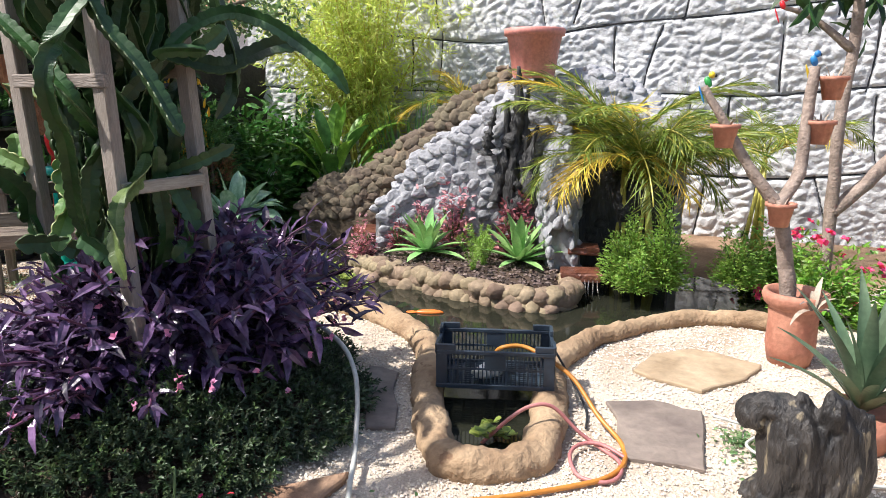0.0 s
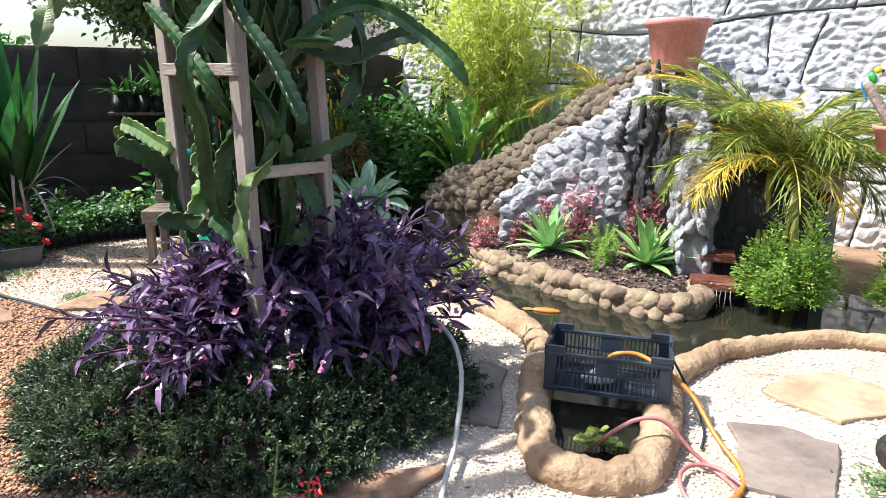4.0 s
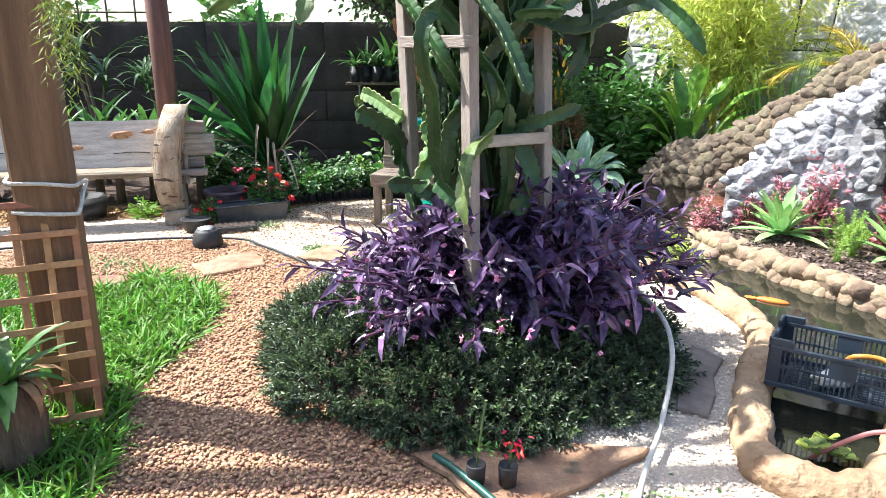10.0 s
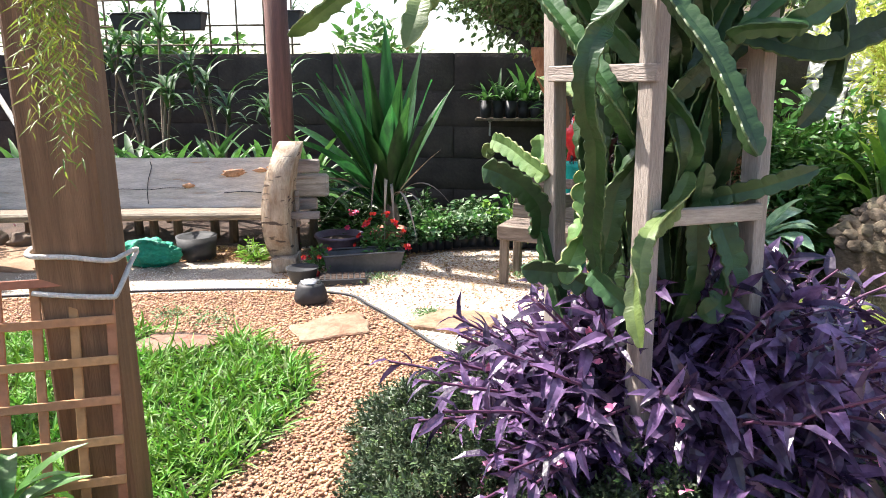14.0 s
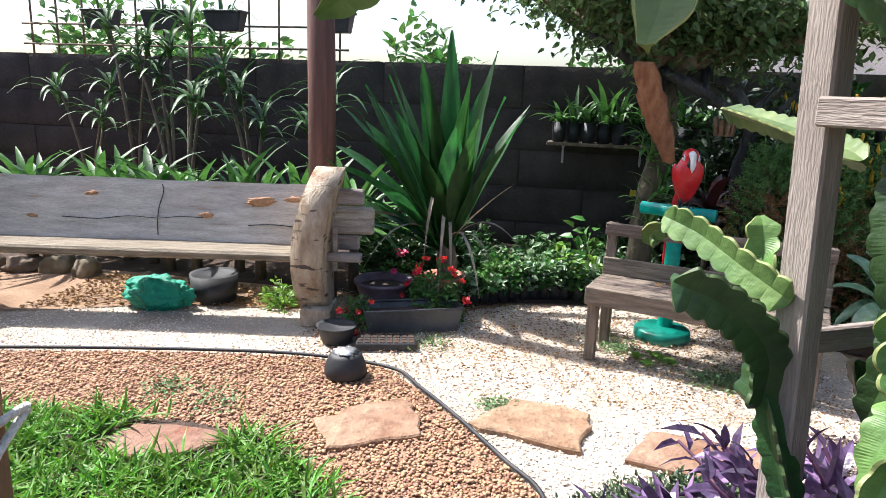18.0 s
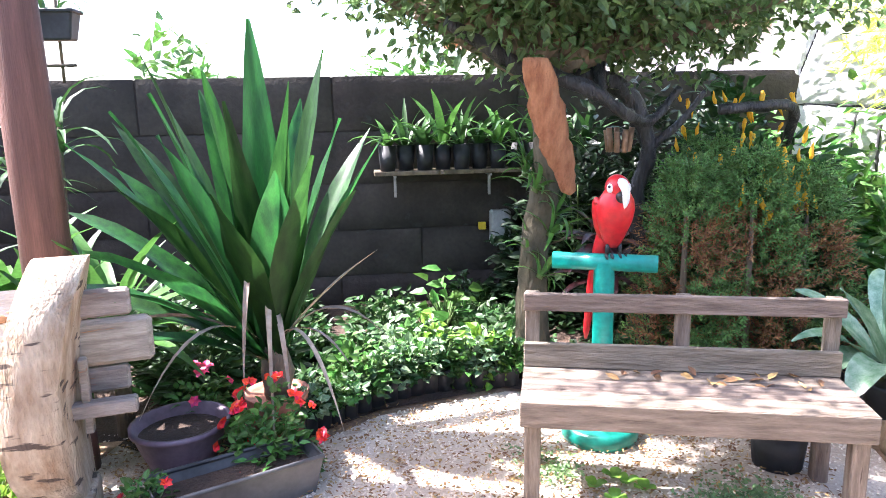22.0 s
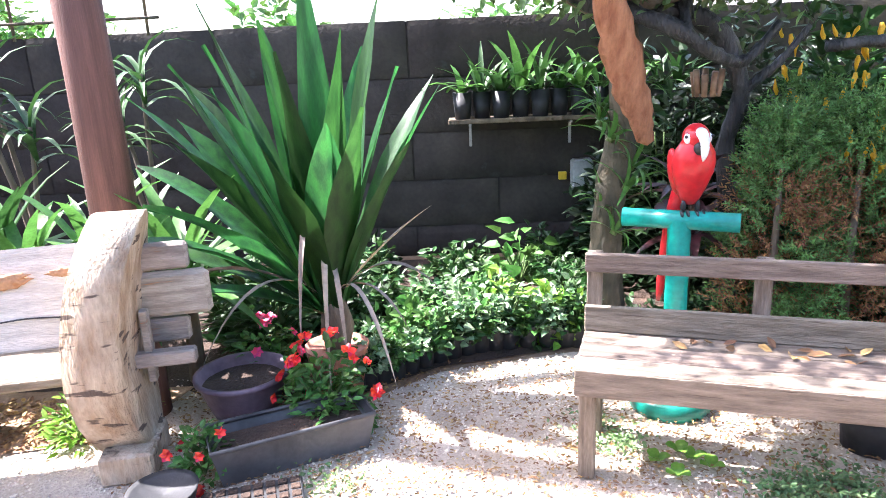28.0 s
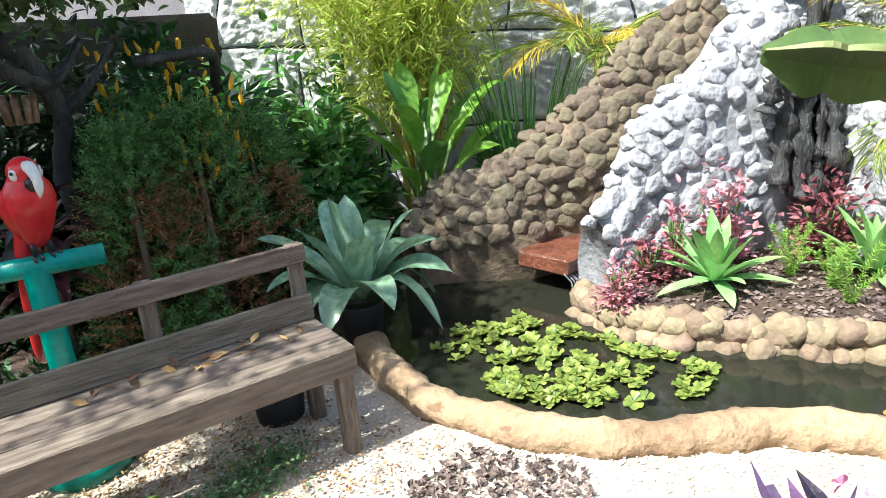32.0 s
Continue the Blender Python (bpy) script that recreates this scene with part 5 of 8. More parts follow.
STEMS = [  # the stems that stand out
    ([(1.75, 1.42, 1.95), (1.745, 1.35, 1.82), (1.676, 1.28, 1.714), (1.61, 1.22, 1.611), (1.586, 1.2, 1.512), (1.595, 1.22, 1.412), (1.624, 1.26, 1.329), (1.634, 1.32, 1.195), (1.64, 1.4, 1.05), (1.67, 1.46, 0.9)], 0.052, "cactus"),
    ([(1.72, 1.4, 1.9), (1.743, 1.33, 1.8), (1.788, 1.28, 1.687), (1.862, 1.2, 1.575), (1.906, 1.15, 1.485), (1.949, 1.1, 1.376), (1.971, 1.08, 1.323)], 0.046, "cactus"),
    ([(2.0, 1.55, 1.6), (2.126, 1.5, 1.723), (2.25, 1.42, 1.773), (2.335, 1.3, 1.743), (2.427, 1.22, 1.677), (2.532, 1.12, 1.572), (2.596, 1.08, 1.465)], 0.048, "cactus"),
    ([(2.0, 1.55, 1.62), (2.087, 1.55, 1.6), (2.222, 1.5, 1.568), (2.338, 1.48, 1.614), (2.451, 1.45, 1.66), (2.574, 1.45, 1.667)], 0.062, "cactus"),
    ([(2.2, 1.5, 1.95), (2.233, 1.5, 1.769), (2.27, 1.5, 1.637), (2.266, 1.5, 1.5), (2.235, 1.5, 1.43), (2.186, 1.5, 1.364)], 0.05, "cactus"),
    ([(1.96, 1.42, 1.6), (1.994, 1.4, 1.622), (2.07, 1.38, 1.627), (2.135, 1.36, 1.623)], 0.042, "cactus"),
    ([(2.08, 1.42, 1.6), (2.108, 1.4, 1.629), (2.173, 1.38, 1.672), (2.214, 1.36, 1.714)], 0.05, "cactus"),
    ([(1.9, 1.6, 1.1), (2.009, 1.55, 1.153), (2.112, 1.5, 1.193), (2.24, 1.46, 1.253)], 0.046, "cactus"),
    ([(2.0, 1.57, 1.14), (2.015, 1.55, 1.067), (2.054, 1.53, 0.956), (2.036, 1.5, 0.849), (1.972, 1.5, 0.788)], 0.066, "cactus"),
    ([(1.907, 1.5, 1.23), (1.866, 1.42, 1.147), (1.785, 1.32, 1.084), (1.745, 1.22, 1.012), (1.737, 1.15, 0.917), (1.75, 1.11, 0.83)], 0.045, "cactus_dry"),
    ([(1.63, 1.62, 1.2), (1.612, 1.6, 1.155), (1.62, 1.57, 1.08), (1.593, 1.54, 0.993), (1.56, 1.48, 0.88)], 0.062, "cactus_dry"),
    ([(1.78, 1.52, 1.34), (1.767, 1.5, 1.291), (1.71, 1.5, 1.19), (1.69, 1.5, 1.05), (1.648, 1.5, 0.9)], 0.058, "cactus"),
    ([(1.634, 1.5, 0.87), (1.56, 1.5, 0.905), (1.5, 1.48, 0.92), (1.43, 1.45, 0.93)], 0.06, "cactus"),
    ([(1.64, 1.47, 0.93), (1.702, 1.42, 0.879), (1.77, 1.4, 0.82)], 0.058, "cactus"),
    ([(1.5, 1.78, 1.17), (1.43, 1.84, 1.21), (1.36, 1.93, 1.25), (1.284, 2.0, 1.275)], 0.056, "cactus_dry"),
    ([(1.29, 1.99, 1.255), (1.265, 2.02, 1.235), (1.27, 2.03, 1.2)], 0.036, "cactus_dry"),
    ([(1.46, 1.79, 0.95), (1.47, 1.79, 1.05), (1.42, 1.75, 1.13), (1.35, 1.72, 1.18), (1.279, 1.7, 1.208)], 0.07, "cactus"),
    ([(1.62, 1.72, 0.55), (1.54, 1.74, 0.78), (1.48, 1.78, 0.98)], 0.052, "cactus"),
    ([(1.49, 1.84, 1.16), (1.47, 1.9, 1.22), (1.459, 1.93, 1.3)], 0.052, "cactus_dry"),
    ([(1.62, 1.9, 1.42), (1.58, 2.1, 1.45), (1.52, 2.27, 1.475), (1.44, 2.415, 1.5)], 0.047, "cactus_dry"),
    ([(1.8, 1.55, 0.9), (1.83, 1.5, 0.82), (1.78, 1.5, 0.72)], 0.06, "cactus"),
    ([(1.72, 1.62, 0.62), (1.78, 1.6, 0.85), (1.76, 1.58, 1.1), (1.7, 1.55, 1.3)], 0.055, "cactus"),
    ([(1.62, 1.7, 1.45), (1.6, 1.66, 1.3), (1.63, 1.64, 1.15), (1.61, 1.66, 1.0)], 0.055, "cactus"),
    ([(1.84, 1.48, 1.4), (1.86, 1.46, 1.28), (1.84, 1.5, 1.1)], 0.052, "cactus"),
    ([(1.6, 1.5, 2.0), (1.38, 1.36, 1.92), (1.22, 1.18, 1.74), (1.162, 1.05, 1.56)], 0.05, "cactus_dry"),
    ([(1.5, 1.5, 2.05), (1.2, 1.4, 1.95), (0.95, 1.34, 1.74), (0.766, 1.33, 1.61)], 0.044, "cactus_dry"),
]
SEEN = len(STEMS)
for k in range(84):
    a = random.uniform(0, 6.28)
    z0 = random.uniform(0.55, 1.0) if k % 3 == 0 else random.uniform(1.1, 1.8)
    r0, r1 = random.uniform(0.02, 0.16), random.uniform(0.06, 0.2 if k % 3 == 0 else 0.34)
    c = Vector((1.86, 1.72, 0))
    z1 = z0 + random.uniform(0.4, 0.9)
    bend = random.uniform(-0.7, 0.7)
    STEMS.append(([c + Vector((math.cos(a) * r0, math.sin(a) * r0, z0)), c + Vector((math.cos(a + bend) * r1, math.sin(a + bend) * r1, z0 * 0.65 + z1 * 0.35)), c + Vector((math.cos(a) * r1, math.sin(a) * r1, z0 * 0.3 + z1 * 0.7)), c + Vector((math.cos(a - bend) * r1 * 1.25, math.sin(a - bend) * r1 * 1.25, z1))], random.uniform(0.036, 0.058), "cactus"))
# the paler stems get pale margins, all others dark ones
for k, (pts_, w_, m_) in enumerate(STEMS):
    part("stem", cactus_stem([Vector(q) - O for q in pts_], w_, m_, edge="cactus_edge" if k < SEEN and m_ == "cactus_dry" else "cactus_rim"), m_, df)
part("trunk", tube_mesh("trunk", [(0.05, 0.1, 0), (0.05, 0.12, 0.9), (0.08, 0.1, 2.0)], [0.06, 0.05, 0.04], "bark"), "bark", df)

# ---------- purple plant on a low hedge ----------
C = Vector((1.82, 1.88, 0))
RX, RY = 1.06, 1.06
hedge = thing("low_hedge", C, "low round hedge of tiny dark green leaves", "hedge")
n_ = 6200
an = np.random.uniform(0, 2 * np.pi, n_)
rr = np.sqrt(np.random.uniform(0.22, 1.0, n_))
low = rr > 0.9
lump_ = 1 + 0.035 * np.sin(an * 7) + 0.03 * np.sin(an * 13 + 1) + 0.02 * np.sin(an * 29)
hz = 0.34 * (1 - rr ** 2.6) * (1 + 0.14 * np.sin(an * 9 + rr * 6) + 0.1 * np.sin(an * 23 + rr * 17)) + 0.03
q = np.stack([np.cos(an) * rr * RX * lump_, np.sin(an) * rr * RY * lump_, hz], 1)
nd = np.stack([np.cos(an), np.sin(an), np.where(low, 0.55, 1.6)], 1) + unit(n_) * 0.55
nd /= np.linalg.norm(nd, axis=1, keepdims=True)
young = np.random.rand(n_) < 0.16
tips_ = q + nd * np.random.uniform(0.0, 0.085, (n_, 1))
part("foliage", sprigs((q - nd * 0.05)[~young], tips_[~young], 14, 0.026, 0.011, "hedge", start=0.1), "hedge", hedge)
part("young_foliage", sprigs((q - nd * 0.04)[young], (tips_ + nd * 0.015)[young], 13, 0.024, 0.01, "hedge_young", start=0.1), "hedge_young", hedge, "fresh lighter green shoots")
# soil-coloured core stands in for the shaded inside of the hedge
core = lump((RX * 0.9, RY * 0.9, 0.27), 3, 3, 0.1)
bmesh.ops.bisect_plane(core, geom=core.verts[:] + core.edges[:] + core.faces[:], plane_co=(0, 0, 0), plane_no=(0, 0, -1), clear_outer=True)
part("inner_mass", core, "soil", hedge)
pur = thing("purple_heart_plant", C + Vector((0.14, 0.0, 0.26)), "dense purple heart plant with small pink flowers", "plant")
n_ = 720
d = unit(n_)
d[:, 2] = np.abs(d[:, 2]) ** 0.8
d /= np.linalg.norm(d, axis=1, keepdims=True)
az = np.arctan2(d[:, 1], d[:, 0])
reach = np.random.uniform(0.74, 1.04, n_) * (0.92 + 0.13 * np.sin(az * 5 + 0.6) + 0.07 * np.sin(az * 11))
reach[::9] *= 1.2
reach *= np.where((d[:, 1] > 0.25) & (d[:, 0] > -0.1), 0.86, 1.0)
reach *= np.where((d[:, 0] < 0.2) & (d[:, 1] > -0.1), 0.68, np.where(d[:, 0] < -0.55, 0.93, 1.0))
tip = d * reach[:, None] * (0.84, 0.74, 0.52) + (0, 0, 0.04)
tip[:, 2] *= 1 + 0.3 * np.clip(tip[:, 0] * 2, -0.4, 1)
root = tip * 0.58 + np.random.normal(0, 0.05, (n_, 3)) + (0, 0, 0.02)
part("foliage", sprigs(root, tip, 7, 0.13, 0.042, "purple", "foliage", 0.12, 1.35, 0.42, 0.16), "purple", pur)
# thin straggling shoots that stand out of the mass
n2 = 150
d2_ = unit(n2)
d2_[:, 2] = np.abs(d2_[:, 2]) * 0.8 + 0.12
keep_ = ~((d2_[:, 0] > -0.1) & (d2_[:, 1] < -0.35)) | (d2_[:, 2] > 0.5)
keep_ &= ~((d2_[:, 1] > 0.1) & (d2_[:, 0] > -0.2))
d2_ = d2_[keep_]
k2 = np.where((d2_[:, 0] < 0.25) & (d2_[:, 1] > -0.15), 0.75, 0.98)[:, None]
r2 = d2_ * (0.86, 0.8, 0.5) * k2 * 0.7
t2 = d2_ * (0.92, 0.86, 0.62) * k2 * np.random.uniform(1.05, 1.3, (len(d2_), 1))
part("straggling_foliage", sprigs(r2, t2, 8, 0.1, 0.03, "purple", "straggling_foliage", 0.3, 1.2, 0.35, 0.2), "purple", pur)
root, tip = np.concatenate([root, r2]), np.concatenate([tip, t2])
v, f = [], []
for a, b2 in zip(root, tip):
    tv, tf = tube([a, (a + b2) / 2 + (0, 0, 0.015), b2], 0.005, 4, cap=False)
    f += [tuple(i + len(v) for i in q) for q in tf]
    v += tv
tagged(part("stalk", mesh_of("stalk", v, f, "purple_stem", True), "purple_stem", pur), kind="stuff")
d = unit(110)
d[:, 2] = np.abs(d[:, 2])
d *= np.where((d[:, :1] < 0.25) & (d[:, 1:2] > -0.15), 0.66, 0.96)
tagged(part("flower_scatter", leaves("flower_scatter", np.repeat(d * (0.9, 0.82, 0.56), 3, 0), unit(330) + np.repeat(d, 3, 0), 0.027, 0.023, "pink"), "pink", pur), kind="stuff")
# added dark lump, so gaps between the purple leaves read as shaded
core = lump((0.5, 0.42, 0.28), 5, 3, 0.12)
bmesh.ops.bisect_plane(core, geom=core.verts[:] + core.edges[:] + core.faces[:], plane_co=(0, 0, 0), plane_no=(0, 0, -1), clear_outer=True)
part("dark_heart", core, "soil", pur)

# ---------- rock waterfall, island and its plants ----------
def ridge(name, spine, material, label, stone_mat, count, stone=(0.07, 0.1), n=18, seed=1, category="rock", flat=0.45, skirt=0.0, gap=1.35):
    """A cemented rock body along a spine of (x, y, top height, half width), set with rounded stones."""
    base = Vector((spine[0][0], spine[0][1], 0))
    th = thing(name, base, label, category)
    sp = spline([Vector((a, b_, c)) for a, b_, c, w in spine], 5)
    ws = [q.x for q in spline([Vector((w, 0, 0)) for *_, w in spine], 5)]
    verts, faces, surf = [], [], []
    for i, q in enumerate(sp):
        a, c = sp[max(i - 1, 0)], sp[min(i + 1, len(sp) - 1)]
        d = Vector((c.x - a.x, c.y - a.y, 0)).normalized()
        s = Vector((d.y, -d.x, 0))
        for k in range(n + 1):
            an = math.pi * k / n
            off = s * math.cos(an) * ws[i]
            pz = math.sin(an) ** 0.65 * q.z
            v = Vector((q.x, q.y, 0)) + off + Vector((0, 0, pz))
            nrm_ = (s * math.cos(an) / ws[i] + Vector((0, 0, math.sin(an) / max(q.z, 0.2)))).normalized()
            v += nrm_ * (0.1 * noise.noise(v * 2.2 + Vector((seed, 0, 0))) + 0.04 * noise.noise(v * 6 + Vector((seed, 3, 0))))
            verts.append(v - base)
            surf.append((v - base, nrm_))
    for i in range(len(sp) - 1):
        for k in range(n):
            a = i * (n + 1) + k
            faces.append((a, a + 1, a + n + 2, a + n + 1))
    faces += [tuple(range(n + 1)), tuple((len(sp) - 1) * (n + 1) + k for k in range(n + 1))[::-1]]
    part("body", mesh_of("body", verts, faces, material, True), material, th)
    kinds = [lump((random.uniform(*stone) * 1.2, random.uniform(*stone) * 0.85, random.uniform(*stone) * flat), seed * 10 + k, 3, 0.3, 1.5) for k in range(6)]
    mk = []
    for bm in kinds:
        me = bpy.data.meshes.new("stone")
        bm.to_mesh(me)
        bm.free()
        mk.append(me)
    rs, laid = random.Random(seed), []
    for j in range(count * 40):
        if len(laid) >= count:
            break
        i = rs.randrange(len(sp) - 1)
        k = rs.randrange(1, n)
        f1, f2 = rs.random(), rs.random()
        q = [surf[a][0] for a in (i * (n + 1) + k, i * (n + 1) + k + 1, (i + 1) * (n + 1) + k)]
        v = q[0] + (q[1] - q[0]) * f1 + (q[2] - q[0]) * f2
        nn_ = surf[i * (n + 1) + k][1]
        if v.z < skirt or nn_.dot(Vector((-0.62, -0.78, 0.1))) < -0.1 or any((v - o).length < stone[1] * gap for o in laid):
            continue
        laid.append(v)
        m_ = Matrix.Translation(v - nn_ * stone[0] * 0.24) @ nn_.to_track_quat("Z", "Y").to_matrix().to_4x4() @ pose(0, 0, 0, rs.uniform(-8, 8), rs.uniform(-8, 8), rs.uniform(-40, 40))
        part("stone", mk[rs.randrange(6)], stone_mat, th, at=m_)
    return th


rock = ridge("rock_waterfall", [(4.08, 4.0, 0.45, 0.12), (4.43, 3.9, 0.85, 0.2), (4.78, 3.73, 1.15, 0.28), (5.13, 3.58, 1.5, 0.34), (5.53, 3.33, 1.6, 0.36), (5.88, 2.98, 1.55, 0.34), (6.13, 2.48, 1.3, 0.3)],
             "mortar", "tall grey cement rock of the waterfall set with stones", "rock", 300, (0.05, 0.08), seed=2, flat=0.55, gap=1.12)
col = ridge("rock_column", [(5.38, 3.08, 1.5, 0.16), (5.18, 2.83, 1.35, 0.16), (5.01, 2.6, 1.05, 0.14), (4.9, 2.46, 0.55, 0.13)], "mortar", "grey rock leg beside the small waterfall", "rock", 110, (0.045, 0.07), seed=4, flat=0.55, gap=1.15)
brown = ridge("brown_rock_bank", [(3.75, 5.1, 0.35, 0.12), (3.98, 5.0, 0.6, 0.22), (4.2, 4.8, 0.72, 0.24), (4.45, 4.55, 0.9, 0.22), (4.75, 4.3, 1.15, 0.2), (5.05, 4.1, 1.45, 0.2), (5.4, 3.9, 1.7, 0.2)],
              "rustcement", "brown cement bank of rounded stones behind the pond", "brownrock", 290, (0.05, 0.075), seed=6, flat=0.6, skirt=0.27, gap=1.05)
# black burnt wood in the rock face
dw = thing("black_driftwood", (4.93, 3.13, 0.45), "black weathered wood standing against the rock", "driftwood")
for x0, y0, z0, x1, y1, z1, r in ((-0.1, 0.13, 0.1, 0.0, 0.12, 0.95, 0.055), (0.0, 0.06, 0.0, 0.06, 0.06, 1.22, 0.06), (0.08, -0.02, 0.25, 0.12, 0.0, 1.05, 0.045), (0.12, -0.12, 0.1, 0.17, -0.08, 0.75, 0.05), (0.02, 0.1, 0.55, 0.07, 0.09, 1.1, 0.06), (-0.04, 0.0, 0.0, 0.03, 0.03, 0.5, 0.05), (-0.15, 0.2, 0.5, -0.08, 0.18, 0.9, 0.045)):
    q = spline([(x0, y0, z0), (x0 * 0.7 + x1 * 0.3 + random.uniform(-0.05, 0.05), y0 + random.uniform(-0.04, 0.04), z0 * 0.65 + z1 * 0.35), (x0 * 0.3 + x1 * 0.7 + random.uniform(-0.05, 0.05), y1 + random.uniform(-0.04, 0.04), z0 * 0.3 + z1 * 0.7), (x1, y1, z1)], 7)
    part("strand", tube_mesh("strand", q, [r * (1.1 - 0.85 * i / len(q)) * random.uniform(0.55, 1.35) for i in range(len(q))], "rockdark", 10, wob=0.4), "rockdark", dw)
# island soil
isl = [(3.85, 3.83), (3.79, 3.43), (3.91, 3.08), (4.08, 2.68), (4.31, 2.26), (4.53, 2.13), (4.78, 2.33), (5.03, 2.58), (5.43, 3.18), (4.53, 3.98)]
solo("island_soil", sheet("island_soil", isl, -0.02, "mulch", 0.16), "soil", "mulched soil of the planted island", "flower bed", kind="structure")
pts_ = fill(isl, 2200)
solo("mulch", leaves("mulch", np.c_[pts_, np.full(len(pts_), 0.145)], unit(len(pts_)) * (1, 1, 0.2), 0.035, 0.022, "mulch"), "mulch", "brown leaf mulch on the island", "mulch", kind="stuff")
edge = thing("island_edging", (4.2, 2.8, 0), "ochre cobbles edging the pond island", "stone edging")
mk = []
for k in range(7):
    bm = lump((random.uniform(0.065, 0.092), random.uniform(0.052, 0.07), random.uniform(0.052, 0.07)), k + 30, 2, 0.35)
    me = bpy.data.meshes.new("cobble")
    bm.to_mesh(me)
    bm.free()
    mk.append(me)
line = spline([(3.88, 3.98, 0), (3.75, 3.68, 0), (3.79, 3.38, 0), (3.89, 3.06, 0), (4.05, 2.68, 0), (4.23, 2.28, 0), (4.43, 2.06, 0), (4.65, 2.1, 0), (4.81, 2.32, 0)], 6)
part("mortar_bed", tube_mesh("mortar_bed", [q + Vector((0.05 - 4.2, 0.02 - 2.8, 0.06)) for q in line], [0.085 * random.uniform(0.9, 1.1) for _ in line], "ochrestone", 10, wob=0.15), "ochrestone", edge, "ochre cement between the cobbles")
for i, q in enumerate(line):
    for z in (0.0, 0.095):
        j = Vector((random.uniform(-0.03, 0.03), random.uniform(-0.03, 0.03), random.uniform(-0.015, 0.015)))
        part("cobble", mk[(i * 3 + int(z * 50)) % 7], "ochrestone", edge, at=Matrix.Translation(q + Vector((z * 0.3, 0, z)) + j - Vector((4.2, 2.8, 0))) @ pose(0, 0, 0, random.uniform(-25, 25), random.uniform(-25, 25), random.uniform(0, 360)))
# spouts
for nm, at, rz, s in (("brick_spout", (4.93, 2.28, 0.1), -38, (0.3, 0.22, 0.07)), ("brick_step", (5.08, 2.42, 0.26), -38, (0.24, 0.2, 0.06)), ("clay_spout", (4.28, 4.29, 0.125), -5, (0.5, 0.36, 0.1))):
    solo(nm, box(s[0], s[1], s[2], (0, 0, 0), 0.012, 0.006), "brick", "wet red-brown clay slab from which water falls", "waterfall slab", at=pose(*at, 0, 0, rz))
for at, w_, h_, rz in (((4.84, 2.17, 0.0), 0.24, 0.12, -38), ((4.1, 4.12, 0.0), 0.16, 0.14, -5)):
    v, f = [], []
    for k in range(9):
        x = (k / 8 - 0.5) * w_
        tv, tf = tube([(x, 0.03, h_), (x + random.uniform(-0.01, 0.01), -0.02, h_ * 0.7), (x + random.uniform(-0.015, 0.015), -0.04, 0.0)], [0.004, 0.005, 0.003], 5)
        f += [tuple(i + len(v) for i in q) for q in tf]
        v += tv
    solo("water_trickle", mesh_of("water_trickle", v, f, "fall", True), "fall", "thin strands of falling water", "water", at=pose(*at, 0, 0, rz))
# near-black body and stones, darker than the other rock ridges
cave = ridge("cave_rock", [(5.08, 2.88, 0.7, 0.12), (5.4, 2.72, 1.0, 0.16), (5.65, 2.5, 1.0, 0.16), (5.85, 2.25, 0.7, 0.14)], "rockdark", "dark rock at the back of the small fall", "rockdark", 40, (0.05, 0.09), seed=9)
# big pot on the rock
pot = thing("terracotta_planter", (5.29, 3.38, 1.58), "large ribbed terracotta plastic planter standing on the rock", "plant pot")
prof = [(0.165, 0.0), (0.172, 0.02), (0.215, 0.26), (0.222, 0.262), (0.226, 0.3), (0.25, 0.304), (0.256, 0.35), (0.245, 0.355), (0.238, 0.31), (0.205, 0.25), (0.0, 0.25)]
v, f = turned(prof, 64)
v = [(x * (1.018 if (i % 64) % 4 < 2 and 64 <= i < 192 else 1), y * (1.018 if (i % 64) % 4 < 2 and 64 <= i < 192 else 1), z) for i, (x, y, z) in enumerate(v)]
part("body", mesh_of("body", [(x * 1.02, y * 1.02, z * 1.15) for x, y, z in v], f, "terracotta", True), "terracotta", pot)
# agaves on the island
for k, (x, y, z) in enumerate(((4.23, 3.38, 0.14), (4.71, 2.75, 0.14))):
    ag = thing("agave", (x, y, z), "pale green agave rosette on the pond island", "agave", "agaves on the island", rz=k * 50)
    rosette(ag, "agave", 26, 0.33, 0.1, (1.45, 0.12), 0.3, z0=0.03, fold=0.2, variants=5, shape=lambda t: (0.55 + 0.6 * t) * (1 - t ** 3) if t < 1 else 0)
